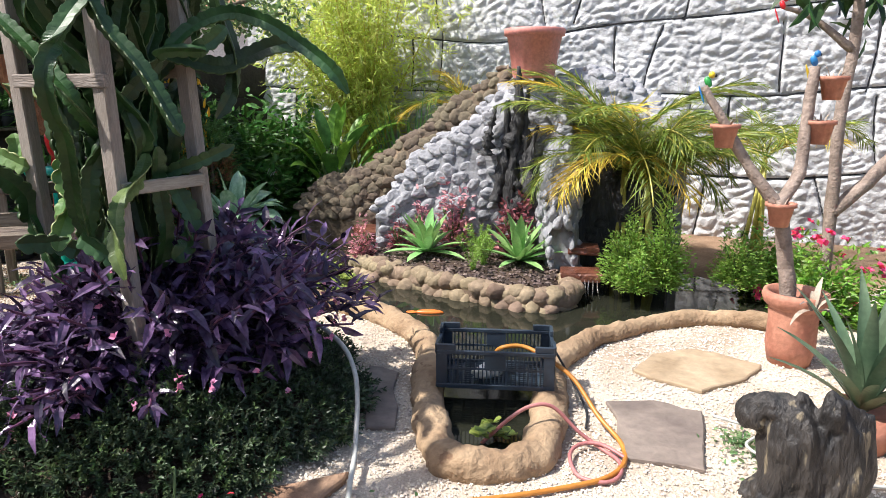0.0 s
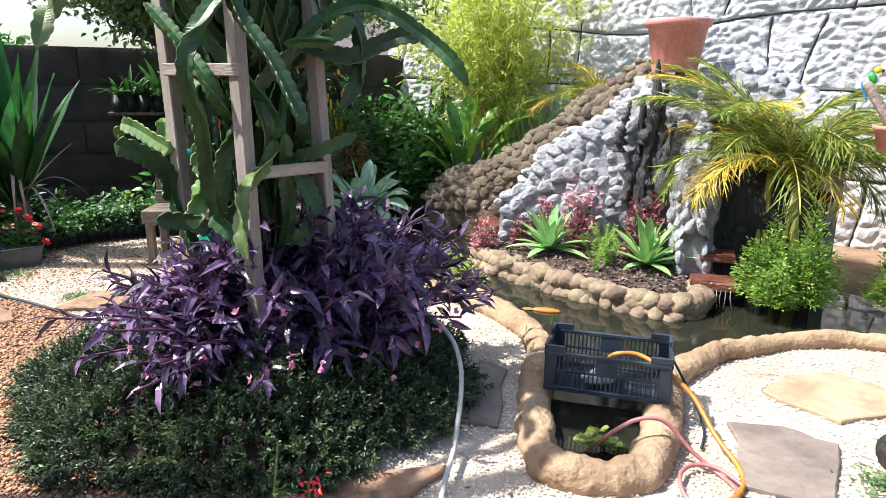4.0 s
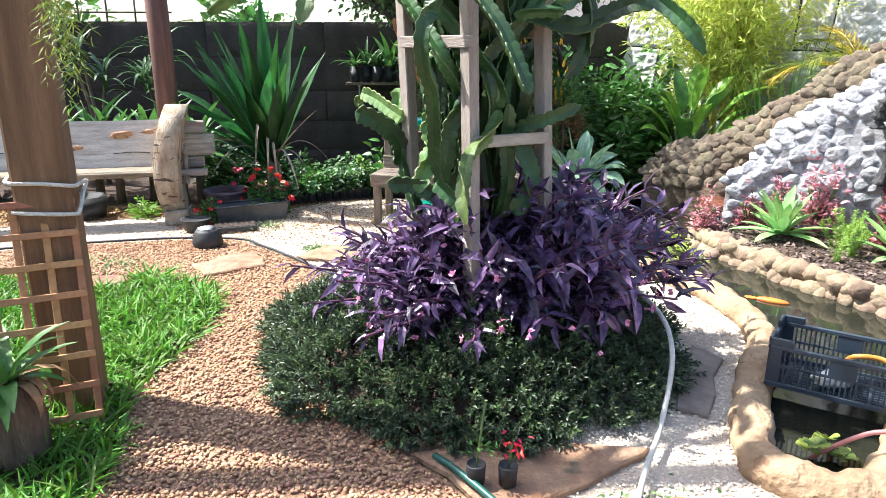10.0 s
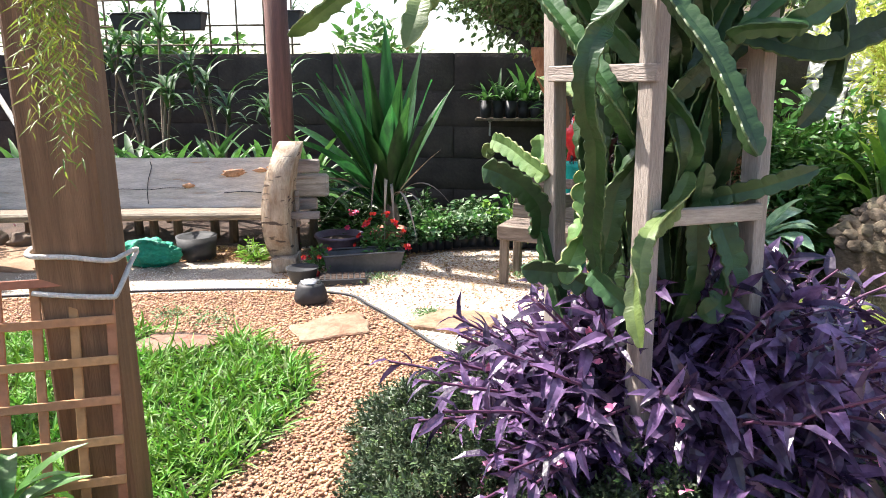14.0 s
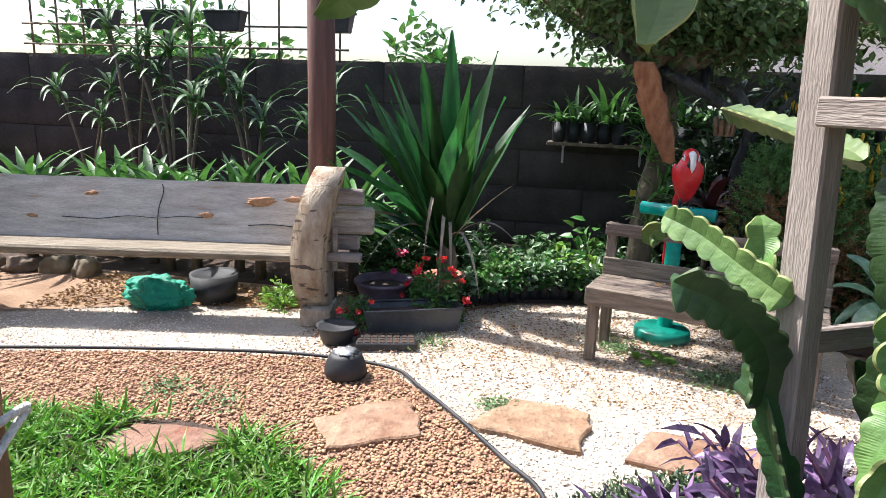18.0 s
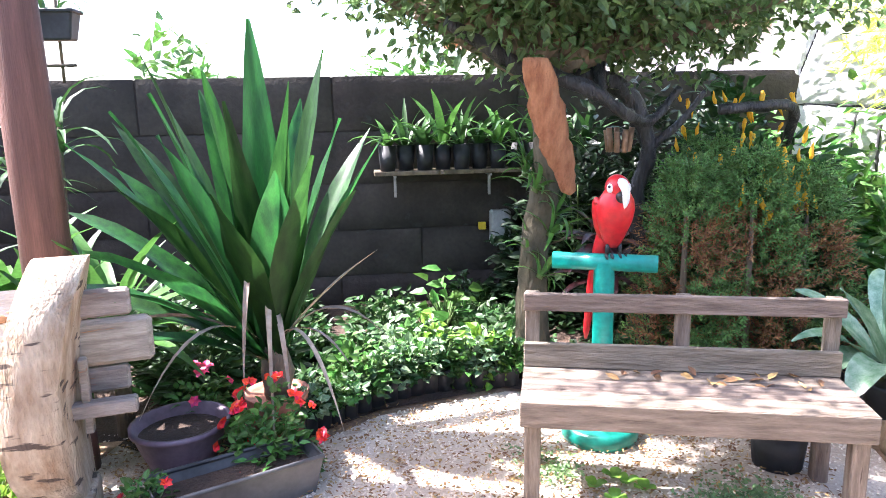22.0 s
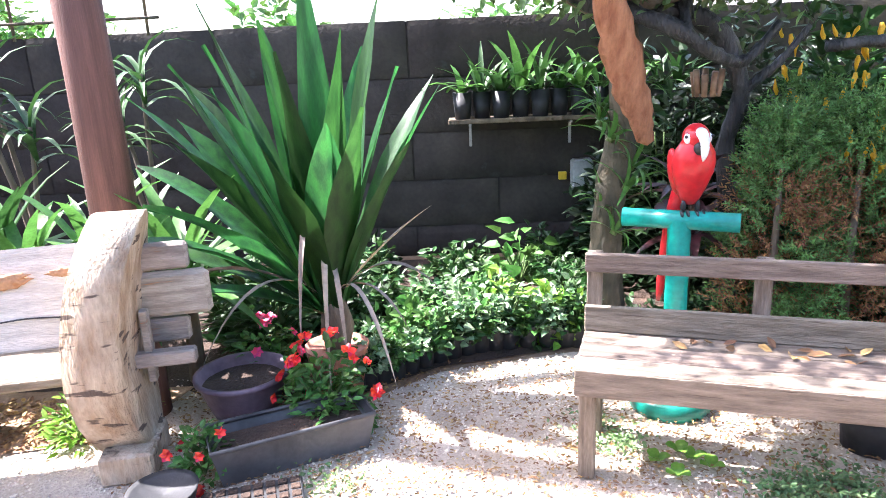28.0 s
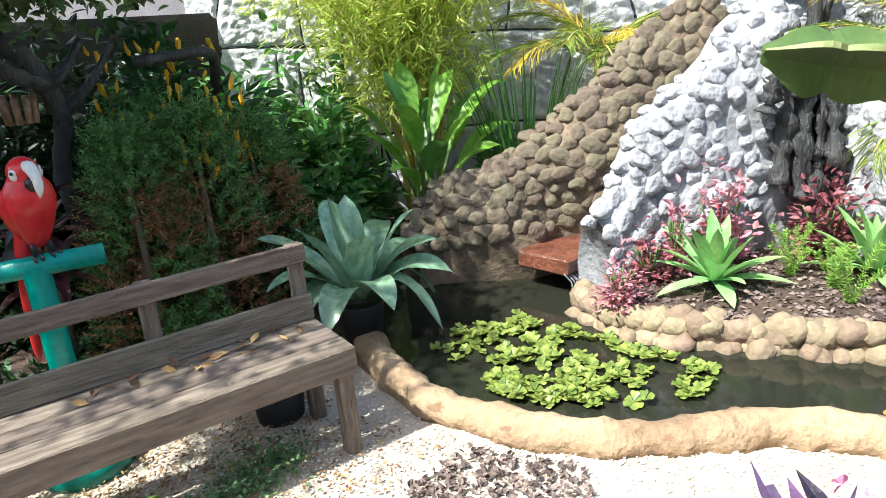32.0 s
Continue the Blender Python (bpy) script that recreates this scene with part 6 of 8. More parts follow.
# pond plants
for k, (x, y, r, h, c, l_, w_, m_, lab) in enumerate([
        (4.55, 3.48, 0.2, 0.72, 520, 0.055, 0.032, "pinkplant", "rose pink bedding plant against the rock"),
        (4.88, 3.03, 0.22, 0.62, 560, 0.055, 0.034, "redplant", "dark red leafy plant against the rock"),
        (4.3, 3.62, 0.09, 0.62, 260, 0.045, 0.026, "pinkplant", "slender rose pink plant against the rock"),
        (3.79, 3.7, 0.14, 0.36, 420, 0.035, 0.02, "pinkplant", "pink trailing plant hanging over the pond edge"),
        (4.13, 3.7, 0.14, 0.4, 240, 0.045, 0.022, "redplant", "dark red plant at the island corner"),
        (5.1, 1.98, 0.21, 0.58, 3600, 0.032, 0.014, "fern_leaf", "feathery bright green shrub hanging over the water"),
        (5.24, 1.78, 0.23, 0.7, 4200, 0.032, 0.014, "fern_leaf", "feathery bright green shrub beside the small fall"),
        (5.02, 1.8, 0.16, 0.36, 1900, 0.032, 0.014, "fern_leaf", "low feathery green shrub at the water"),
        (5.75, 1.55, 0.24, 0.5, 2600, 0.03, 0.014, "fern_leaf", "feathery green shrub at the pond edge")]):
    shrub("bedding_plant", (x, y, 0.12), r, h, c, l_, w_, m_, lab, "plant", shell=0.25, up=0.6)


for x, y, n in ((4.55, 3.1, 8), (4.46, 2.88, 7), (4.3, 2.78, 5)):
    fx_ = thing("foxtail_fern", (x, y, 0.13), "yellow-green foxtail fern with upright plumes", "fern", "foxtail ferns")
    for k in range(n):
        a, r_, h_ = k * 2.4 + x, random.uniform(0.06, 0.14), random.uniform(0.18, 0.3)
        q = np.array([p_[:] for p_ in spline([(0, 0, 0), (math.cos(a) * r_ * 0.5, math.sin(a) * r_ * 0.5, h_ * 0.6), (math.cos(a) * r_, math.sin(a) * r_, h_)], 5)])
        part("plume", sprigs(q[:-1], q[1:], 16, 0.026, 0.005, "fern_leaf", "plume", 0.0, 1.5), "fern_leaf", fx_)


def frond(length, rise, curl, leaflet, material, n=44, wide=0.0095):
    """A feather palm frond along +x."""
    sp, ang, x, z = [], rise, 0.0, 0.0
    for i in range(n + 1):
        sp.append((x, z, ang))
        x += math.cos(ang) * length / n
        z += math.sin(ang) * length / n
        ang -= curl / n
    b_l, w_l, l_l = [], [], []
    for i in range(3, n + 1):
        x, z, an_ = sp[i]
        t = i / n
        for s in (-1, 1):
            b_l.append((x, 0, z))
            w_l.append((math.cos(an_) * 0.9, s * 0.6, math.sin(an_) * 0.9 + 0.1 + random.uniform(-0.15, 0.1)))
            l_l.append(leaflet * (math.sin(math.pi * (0.12 + 0.82 * t)) ** 0.7 + 0.12))
    me = leaves("frond", b_l, w_l, np.array(l_l) * np.random.uniform(0.8, 1.1, len(l_l)), wide, material, 0.2, 0.4)
    sv, sf = tube([(a, 0, c) for a, c, _ in sp[::3]], 0.006, 4)
    return me, mesh_of("rachis", sv, sf, "culm", True)


def palm(name, loc, label, fronds, length, gold=(), spread=(0, 360), rises=(1.4, 0.5), leaflet=0.3):
    th = thing(name, loc, label, "palm")
    for k in range(fronds):
        mname = "palm_gold" if k in gold else "palm"
        me, st = frond(length * random.uniform(0.75, 1.15), random.uniform(rises[1], rises[0]), random.uniform(0.9, 1.9), leaflet, mname)
        m_ = pose(0, 0, 0, 0, 0, spread[0] + (spread[1] - spread[0]) * k / fronds + random.uniform(-15, 15))
        fr = part("frond", me, mname, th, at=m_)
        part("rachis", st, "culm", fr)
    for k in range(6):
        part("cane", tube_mesh("cane", [(random.uniform(-0.1, 0.1), random.uniform(-0.1, 0.1), -loc[2]), (0, 0, 0.05)], [0.02, 0.014], "culm", 6), "culm", th)
    return th


palm("areca_palm", (5.53, 2.48, 0.9), "areca palm with yellowing fronds hanging over the waterfall", 34, 1.15, (0, 5, 9, 14, 18, 22, 26))
palm("areca_palm", (5.55, 2.25, 0.7), "areca palm with arching yellow-green fronds by the fall", 22, 1.05, (1, 4, 8, 11), rises=(1.5, 0.9))
palm("areca_palm", (5.5, 4.72, 1.2), "young yellow-green areca palm behind the rock", 13, 0.85, (0, 3, 6, 9))
palm("areca_palm", (6.9, 2.2, 0.9), "areca palm against the sculpted wall", 10, 1.0, (2, 7))

# golden bamboo
bb = thing("golden_bamboo", (4.9, 6.0, 0), "bushy golden bamboo with bright yellow-green leaves", "bamboo")
bl, bw = [], []
for k in range(28):
    a, r = random.uniform(0, 6.28), random.uniform(0.05, 0.3)
    lean = random.uniform(0.25, 0.85)
    q = spline([(math.cos(a) * r * 0.5, math.sin(a) * r * 0.5, 0), (math.cos(a) * r, math.sin(a) * r, 1.2), (math.cos(a) * (r + lean), math.sin(a) * (r + lean), random.uniform(1.9, 2.9))], 6)
    part("culm", tube_mesh("culm", q, [0.014] * 7 + [0.01] * 4 + [0.006] * 2, "culm", 6), "culm", bb)
    for c in q[6:]:
        for j in range(14):
            tw = Vector(unit(1)[0]) * random.uniform(0.08, 0.5)
            for jj in range(6):
                bl.append(c + tw + Vector((0.012 * jj * tw.x, 0.012 * jj * tw.y, 0.014 * jj)))
                bw.append((tw.x * 2 + random.gauss(0, 0.5), tw.y * 2 + random.gauss(0, 0.5), random.gauss(-0.1, 0.5)))
n_ = len(bl)
part("foliage", leaves("foliage", bl, bw, np.random.uniform(0.08, 0.16, n_), np.random.uniform(0.012, 0.019, n_), "bamboo"), "bamboo", bb)

# broad-leaved clump and strap leaves behind the brown bank
he = thing("heliconia_clump", (4.2, 5.32, 0.15), "heliconia clump with broad glossy green leaves", "plant")
broad = lambda t: max(0.04, math.sin(math.pi * t ** 0.85)) ** 0.9
for k, (x, y, z, w_) in enumerate([(0.1, -0.15, 1.22, 0.17), (0.28, -0.3, 0.98, 0.16), (-0.38, -0.2, 0.98, 0.17), (0.75, -0.2, 0.98, 0.16), (0.5, 0.1, 1.1, 0.16), (-0.1, 0.2, 1.15, 0.15), (-0.5, 0.1, 0.8, 0.15), (0.2, 0.35, 1.2, 0.15), (0.62, -0.35, 0.7, 0.15), (-0.2, -0.35, 0.72, 0.17), (0.35, -0.4, 0.6, 0.15),
                                  (-0.55, -0.25, 0.6, 0.15), (0.05, -0.4, 0.85, 0.16), (0.45, 0.35, 0.9, 0.15), (-0.3, 0.35, 0.95, 0.15), (0.85, 0.1, 0.75, 0.14)]):
    m_ = "mid_leaf" if k % 4 == 1 else "bright_leaf"
    mid_ = Vector((x * 0.3, y * 0.3, z * 0.62))
    part("stalk", tube_mesh("stalk", spline([(x * 0.1, y * 0.1, 0), (x * 0.16, y * 0.16, z * 0.35), mid_], 4), 0.012, "stem", 6), "stem", he)
    part("leaf", mesh_of("leaf", *strap(mid_, (x, y, z), w_, 0.3 * math.hypot(x, y), broad, 0.13, 11, random.uniform(-0.5, 0.5)), m_, True), m_, he)
st_ = thing("strap_leaf_clump", (4.95, 5.0, 0.1), "dense clump of narrow upright green leaves", "plant")
rosette(st_, "mid_leaf", 60, 1.0, 0.018, (1.52, 1.25), 0.4, z0=0.2, spread=0.2, segs=5)
for x, y, r, h, c in ((3.6, 5.8, 0.5, 0.95, 2300), (3.5, 6.5, 0.65, 1.6, 3200), (4.1, 6.2, 0.55, 1.45, 2600), (5.3, 5.4, 0.4, 0.8, 900), (4.0, 6.9, 0.6, 1.7, 2200), (3.3, 6.9, 0.6, 1.5, 1500), (3.75, 6.55, 0.5, 1.2, 1200), (4.55, 6.8, 0.5, 1.7, 1200)):
    shrub("leafy_plant", (x, y, 0), r, h, c, 0.13, 0.06, "mid_leaf", "dark green leafy plant in the shaded bed", "plant", "bed plants", shell=0.2)
# bromeliad by the bench
br = thing("bromeliad", (3.0, 4.76, 0.02), "large grey-green bromeliad in a pot beside the bench", "bromeliad")
part("pot", mesh_of("pot", *turned([(0.0, 0.0), (0.1, 0.0), (0.125, 0.2), (0.13, 0.22), (0.115, 0.21), (0.0, 0.2)], 24), "blackplastic", True), "blackplastic", br)
for k, (x, y, z, l_) in enumerate([(-0.11, 0.0, 0.79, 0.08), (-0.3, 0.03, 0.68, 0.1), (0.27, -0.2, 0.66, 0.12), (0.37, -0.29, 0.47, 0.2), (0.35, -0.36, 0.31, 0.22), (0.18, -0.4, 0.07, 0.36), (-0.4, -0.22, 0.24, 0.26), (0.2, 0.42, 0.66, 0.15), (-0.28, 0.38, 0.58, 0.15),
                                    (0.45, 0.2, 0.5, 0.2), (-0.48, 0.08, 0.42, 0.2), (-0.14, -0.4, 0.3, 0.24), (0.1, 0.12, 0.74, 0.05), (0.5, -0.06, 0.36, 0.24), (-0.1, -0.2, 0.62, 0.08), (0.38, -0.18, 0.16, 0.3), (-0.42, 0.0, 0.2, 0.28)]):
    part("leaf", mesh_of("leaf", *strap((x * 0.1, y * 0.1, 0.24), (x, y, z), 0.165, l_, lambda t: (0.72 + 0.4 * t) * (1 - t ** 5) + 0.015, 0.1, 10, random.uniform(-0.25, 0.25)), "brom", True), "brom", br)
# water lettuce
lp = fill([(3.15, 4.45), (3.65, 4.35), (3.66, 3.9), (3.6, 3.15), (3.34, 3.1), (3.05, 3.42), (2.92, 3.7), (2.95, 4.0)], 420)
lp = [p_ for p_ in lp if noise.noise(Vector((p_[0] * 5, p_[1] * 5, 3))) > -0.2][:200]
lw = thing("water_lettuce", (3.3, 3.8, 0.0), "floating mat of yellow-green water lettuce on the pond", "water plant")
lk = []
for k in range(4):
    v, f = [Vector((0, 0, 0.004))], []
    for j in range(6):
        a, ln_, wd_, tl = j * 1.047 + random.uniform(-0.2, 0.2), random.uniform(0.05, 0.065), random.uniform(0.026, 0.032), random.uniform(0.0, 0.75)
        o_ = len(v)
        for u_, w_ in ((0.35, 0.45), (0.62, 0.95), (0.86, 0.9), (1.0, 0.45)):
            for e_ in (-1, 0, 1):
                q = Vector((u_ * ln_, e_ * w_ * wd_, ln_ * u_ * tl + 0.006 * (e_ != 0) - 0.008 * (u_ > 0.9)))
                v.append(Matrix.Rotation(a, 3, "Z") @ q)
        f += [(0, o_, o_ + 1), (0, o_ + 1, o_ + 2)]
        f += [(o_ + r_ * 3 + c_, o_ + r_ * 3 + 3 + c_, o_ + r_ * 3 + 4 + c_, o_ + r_ * 3 + 1 + c_) for r_ in range(3) for c_ in range(2)]
    lk.append(mesh_of("rosette", v, f, "lettuce", True))
for k, (x, y) in enumerate(lp):
    s = random.uniform(0.5, 0.78)
    part("rosette", lk[k % 4], "lettuce", lw, at=pose(x - 3.3, y - 3.8, 0.012, random.uniform(-14, 14), random.uniform(-14, 14), random.uniform(0, 360)) @ Matrix.Diagonal((s, s, s, 1)))
tw_ = thing("tongue_lettuce", (3.08, 0.76, 0.0), "small clump of water lettuce by the pond tongue", "water plant")
for k in range(6):
    part("rosette", lk[k % 4], "lettuce", tw_, at=pose(random.uniform(-0.08, 0.08), random.uniform(-0.06, 0.06), 0.015 + 0.012 * k, random.uniform(-18, 18), random.uniform(-18, 18), k * 70) @ Matrix.Diagonal((0.75, 0.75, 0.75, 1)))
# fish just at the surface
fb = bmesh.new()
ball(fb, (0, 0, 0), 0.1, (1.0, 0.28, 0.2))
ball(fb, (-0.12, 0, 0), 0.05, (0.8, 0.5, 0.12))
solo("koi_fish", fb, "fish", "orange koi at the surface of the pond", "fish", at=pose(3.712, 2.422, 0.004, 0, 0, -35))
# crate
cr = thing("plastic_crate", (3.36, 1.14, 0.1), "blue-grey slotted plastic crate set across the pond tongue", "crate", rz=-36)
CL, CW, CH = 0.55, 0.31, 0.2


for k in range(13):
    part("floor_bar", box(CL - 0.02, 0.01, 0.008, (0, (k / 12 - 0.5) * (CW - 0.02), 0), 0.0), "crate", cr)
for k in range(11):
    part("floor_bar", box(0.01, CW - 0.02, 0.008, ((k / 10 - 0.5) * (CL - 0.02), 0, 0.001), 0.0), "crate", cr)
slat = bpy.data.meshes.new("slat")
bm = box(0.0065, 0.006, CH - 0.03, (0, 0, 0.01), 0.0)
bm.to_mesh(slat)
bm.free()
for nm, lx, rz_, off in (("long_side", CL, 0, CW / 2), ("long_side", CL, 180, CW / 2), ("short_side", CW, 90, CL / 2), ("short_side", CW, 270, CL / 2)):
    side = part(nm, box(lx, 0.016, 0.02, (0, 0, CH - 0.03), 0.003), "crate", cr, at=pose(0, 0, 0, 0, 0, rz_) @ pose(0, -off, 0))
    part("bottom_rail", box(lx, 0.012, 0.022, (0, 0, 0.0), 0.002), "crate", side)
    part("middle_rail", box(lx, 0.008, 0.01, (0, 0, 0.095), 0.0), "crate", side)
    n_b = round(lx / 0.0195)
    for k in range(n_b + 1):
        part("slat", slat, "crate", side, at=pose((k / n_b - 0.5) * (lx - 0.008), 0, 0))
    for e_ in (-1, 1):
        part("corner_plate", box(0.05, 0.009, CH - 0.01, (e_ * (lx / 2 - 0.025), 0, 0.004), 0.002), "crate", side)
        part("corner_lip", box(0.09, 0.016, 0.03, (e_ * (lx / 2 - 0.045), 0, CH - 0.01), 0.003), "crate", side)
    if nm == "long_side":
        part("label_plate", box(0.1, 0.01, 0.07, (0, 0, 0.1), 0.002), "crate", side)
solo("white_net_bag", lump((0.09, 0.05, 0.035), 3, 3, 0.3, 3), "white", "crumpled white net bag inside the crate", "bag", at=pose(3.31, 1.12, 0.15))
hoses = [
    ("orange_hose", [(3.375, 1.171, 0.2), (3.357, 1.082, 0.27), (3.455, 1.034, 0.27), (3.516, 0.897, 0.23), (3.556, 0.78, 0.17), (3.548, 0.613, 0.07), (3.531, 0.446, 0.014), (3.425, 0.327, 0.014), (3.278, 0.286, 0.014), (3.082, 0.322, 0.014), (2.885, 0.379, 0.014), (2.699, 0.445, 0.014), (2.551, 0.473, 0.014), (2.424, 0.471, 0.05), (2.317, 0.431, 0.05), (2.21, 0.351, 0.05), (2.066, 0.153, 0.016)], 0.0108, "hose_orange", "orange garden hose looping from the crate over the gravel"),
    ("pink_hose", [(3.037, 0.774, 0.0), (3.107, 0.676, 0.14), (3.205, 0.658, 0.18), (3.294, 0.62, 0.17), (3.373, 0.542, 0.07), (3.433, 0.464, 0.012), (3.424, 0.356, 0.012), (3.357, 0.277, 0.012), (3.269, 0.266, 0.012), (3.209, 0.353, 0.012), (3.257, 0.462, 0.03), (3.354, 0.512, 0.03), (3.433, 0.464, 0.03), (3.464, 0.347, 0.012)], 0.0085, "hose_pink", "dusty pink hose coiled beside the pond"),
    ("grey_hose", [(2.483, 2.024, 0.42), (2.627, 1.486, 0.36), (2.621, 1.161, 0.28), (2.517, 0.924, 0.08), (2.373, 0.657, 0.05), (2.268, 0.43, 0.05), (2.135, 0.105, 0.013), (2.0, -0.3, 0.013)], 0.011, "hose_grey", "pale grey hose lying over the hedge edge"),
    ("green_hose", [(1.62, 0.78, 0.03), (1.68, 0.68, 0.05), (1.77, 0.55, 0.05), (2.0, 0.22, 0.03)], 0.013, "hose_green", "dark green hose along the pebble edge"),
    ("path_edging", [(-4.4, 3.2, 0.02), (-3.1, 3.1, 0.02), (-2.25, 3.43, 0.02), (-1.25, 3.73, 0.02), (-0.45, 3.9, 0.02), (0.1, 3.87, 0.02), (0.33, 3.67, 0.02), (0.6, 3.38, 0.02), (0.85, 3.08, 0.02), (1.03, 2.86, 0.02), (1.1, 2.5, 0.015)], 0.01, "blackplastic", "black plastic edging between pebbles and gravel"),
    ("grey_cable", [(4.021, 0.373, 0.05), (4.073, 0.177, 0.05), (3.926, 0.127, 0.04), (3.978, -0.118, 0.015), (4.177, -0.312, 0.012)], 0.007, "hose_grey", "thin grey cable lying over the slate slab"),
    ("black_cable", [(3.718, 1.155, 0.2), (3.749, 1.028, 0.05), (3.625, 0.771, 0.012), (3.499, 0.632, 0.012)], 0.006, "blackplastic", "thin black pump cable on the gravel"),
]
for nm, pts_, r_, m_, lab in hoses:
    solo(nm, tube_mesh(nm, spline(pts_, 8), r_, m_, 8), m_, lab, "edging" if nm == "path_edging" else "hose")
# stepping slabs
SLABS = [
    ([(-0.04, 3.18), (0.12, 3.4), (0.3, 3.5), (0.4, 3.36), (0.47, 3.18), (0.28, 3.05), (0.1, 2.95)], "slate"),
    ([(0.64, 3.35), (0.74, 3.52), (0.84, 3.68), (1.05, 3.66), (1.22, 3.6), (1.19, 3.42), (1.16, 3.23), (0.9, 3.28)], "slate"),
    ([(1.35, 3.22), (1.47, 3.52), (1.75, 3.5), (2.05, 3.42), (1.95, 3.2), (1.65, 3.16)], "slate"),
    ([(-0.86, 2.72), (-0.8, 2.92), (-0.55, 2.96), (-0.34, 2.93), (-0.4, 2.76), (-0.63, 2.66)], "slate"),
    ([(2.64, 1.14), (2.76, 1.07), (3.06, 1.6), (2.98, 1.76), (2.8, 1.57)], "greyslate"),
    ([(3.473, 0.347), (3.662, 0.123), (4.059, 0.472), (3.949, 0.667), (3.772, 0.783)], "greyslate"),
    ([(4.161, 0.984), (4.404, 1.095), (4.698, 1.049), (4.83, 0.678), (4.557, 0.596), (4.234, 0.631)], "sandslab"),
    ([(1.55, 0.82), (1.95, 0.9), (2.46, 0.82), (2.3, 0.7), (1.85, 0.44)], "slate"),
    ([(2.12, 0.34), (2.31, 0.54), (2.52, 0.36), (2.6, 0.15), (2.3, 0.05)], "slate"),
]
for pts_, m_ in SLABS:
    ring = []
    for a, b2 in zip(pts_, pts_[1:] + pts_[:1]):
        for t in (0, 0.33, 0.66):
            ring.append((a[0] + (b2[0] - a[0]) * t + random.uniform(-0.022, 0.022), a[1] + (b2[1] - a[1]) * t + random.uniform(-0.012, 0.012)))
    solo("stepping_slab", sheet("stepping_slab", ring, 0.0, m_, 0.026 if m_ == "slate" else 0.02), m_, {"slate": "rust-brown slate stepping slab with uneven edges", "greyslate": "grey-brown slate stepping slab beside the pond", "sandslab": "pale sandstone stepping slab in the white gravel"}[m_], "stepping stone", "stepping slabs")

# ---------- bed along the wall ----------
yu = thing("furcraea_plant", (0.12, 5.15, 0), "tall furcraea with stiff green sword leaves and dry lower leaves", "plant")
part("pot", mesh_of("pot", *turned([(0.0, 0), (0.12, 0), (0.15, 0.22), (0.155, 0.23), (0.14, 0.21), (0, 0.2)], 20), "oldpot", True), "oldpot", yu)
part("stock", tube_mesh("stock", [(0, 0, 0.18), (0.01, 0, 0.32), (0, 0, 0.5)], [0.06, 0.075, 0.05], "bark", 10, wob=0.2), "bark", yu)
sw = lambda t: 0.34 + 1.95 * t - 2.26 * t * t
TIPS = [(-0.8, -0.05, 1.42, 0.15), (-0.5, 0.1, 1.8, 0.17), (-0.24, 0.1, 1.72, 0.16), (0.0, -0.05, 1.92, 0.17), (0.3, 0.05, 1.8, 0.15), (0.55, -0.1, 1.42, 0.13), (-0.66, -0.35, 1.0, 0.2), (-0.36, -0.25, 1.45, 0.19), (0.1, -0.3, 1.3, 0.19),
        (0.26, -0.35, 1.36, 0.16), (0.42, -0.2, 1.2, 0.1), (-0.15, -0.36, 1.22, 0.2), (-0.9, 0.15, 1.1, 0.14), (-0.75, 0.4, 1.5, 0.14), (-0.35, 0.5, 1.65, 0.14), (0.15, 0.5, 1.6, 0.14), (0.5, 0.45, 1.45, 0.12), (-1.0, -0.15, 0.75, 0.12), (-0.62, 0.0, 1.55, 0.16), (-0.42, -0.1, 1.62, 0.18), (-0.1, -0.2, 1.58, 0.16), (0.16, -0.12, 1.66, 0.16), (-0.55, -0.25, 1.25, 0.18), (-0.8, -0.3, 0.85, 0.16), (-0.7, 0.2, 1.3, 0.16), (-0.9, -0.4, 0.55, 0.13), (0.36, 0.1, 1.5, 0.14)]
for k, (x, y, z, w_) in enumerate(TIPS):
    part("leaf", mesh_of("leaf", *strap((x * 0.06, y * 0.08, 0.4), (x, y, z), w_ * 1.45, 0.22 * math.hypot(x, y), sw, 0.14, 9, random.uniform(-0.5, 0.5)), "yucca", True), "yucca", yu)
for k, (x, y, z, w_, l_) in enumerate([(-0.72, -0.3, 0.62, 0.06, 0.22), (0.4, -0.3, 0.38, 0.05, 0.25), (0.33, -0.42, 0.2, 0.045, 0.4), (0.02, -0.3, 0.1, 0.05, 0.75), (0.1, -0.24, 0.12, 0.045, 0.6), (-0.1, -0.28, 0.3, 0.05, 0.9), (0.55, -0.1, 0.48, 0.05, 0.3), (-0.85, 0.1, 0.4, 0.05, 0.35), (0.5, -0.28, 0.95, 0.06, 0.05), (-0.5, -0.4, 0.3, 0.045, 0.4)]):
    part("dry_leaf", mesh_of("dry_leaf", *strap((x * 0.1, y * 0.1, 0.5), (x, y, z), w_ * 0.75, l_, sw, 0.25, 10, random.uniform(-1.0, 1.0)), "dry_leaf", True), "dry_leaf", yu, "withered grey-brown hanging leaf")
tr = thing("citrus_tree", (1.5, 5.7, 0), "citrus tree with a mossy trunk and broad dark crown", "tree")
part("trunk", tube_mesh("trunk", spline([(0.02, 0, 0), (0.0, 0, 0.6), (0.08, -0.02, 1.3), (0.02, -0.05, 1.75)], 5), [0.11, 0.1, 0.094, 0.09, 0.087, 0.084, 0.082, 0.082, 0.082, 0.084, 0.086, 0.086, 0.084, 0.08, 0.076, 0.072], "mossbark", 12, wob=0.2), "mossbark", tr)
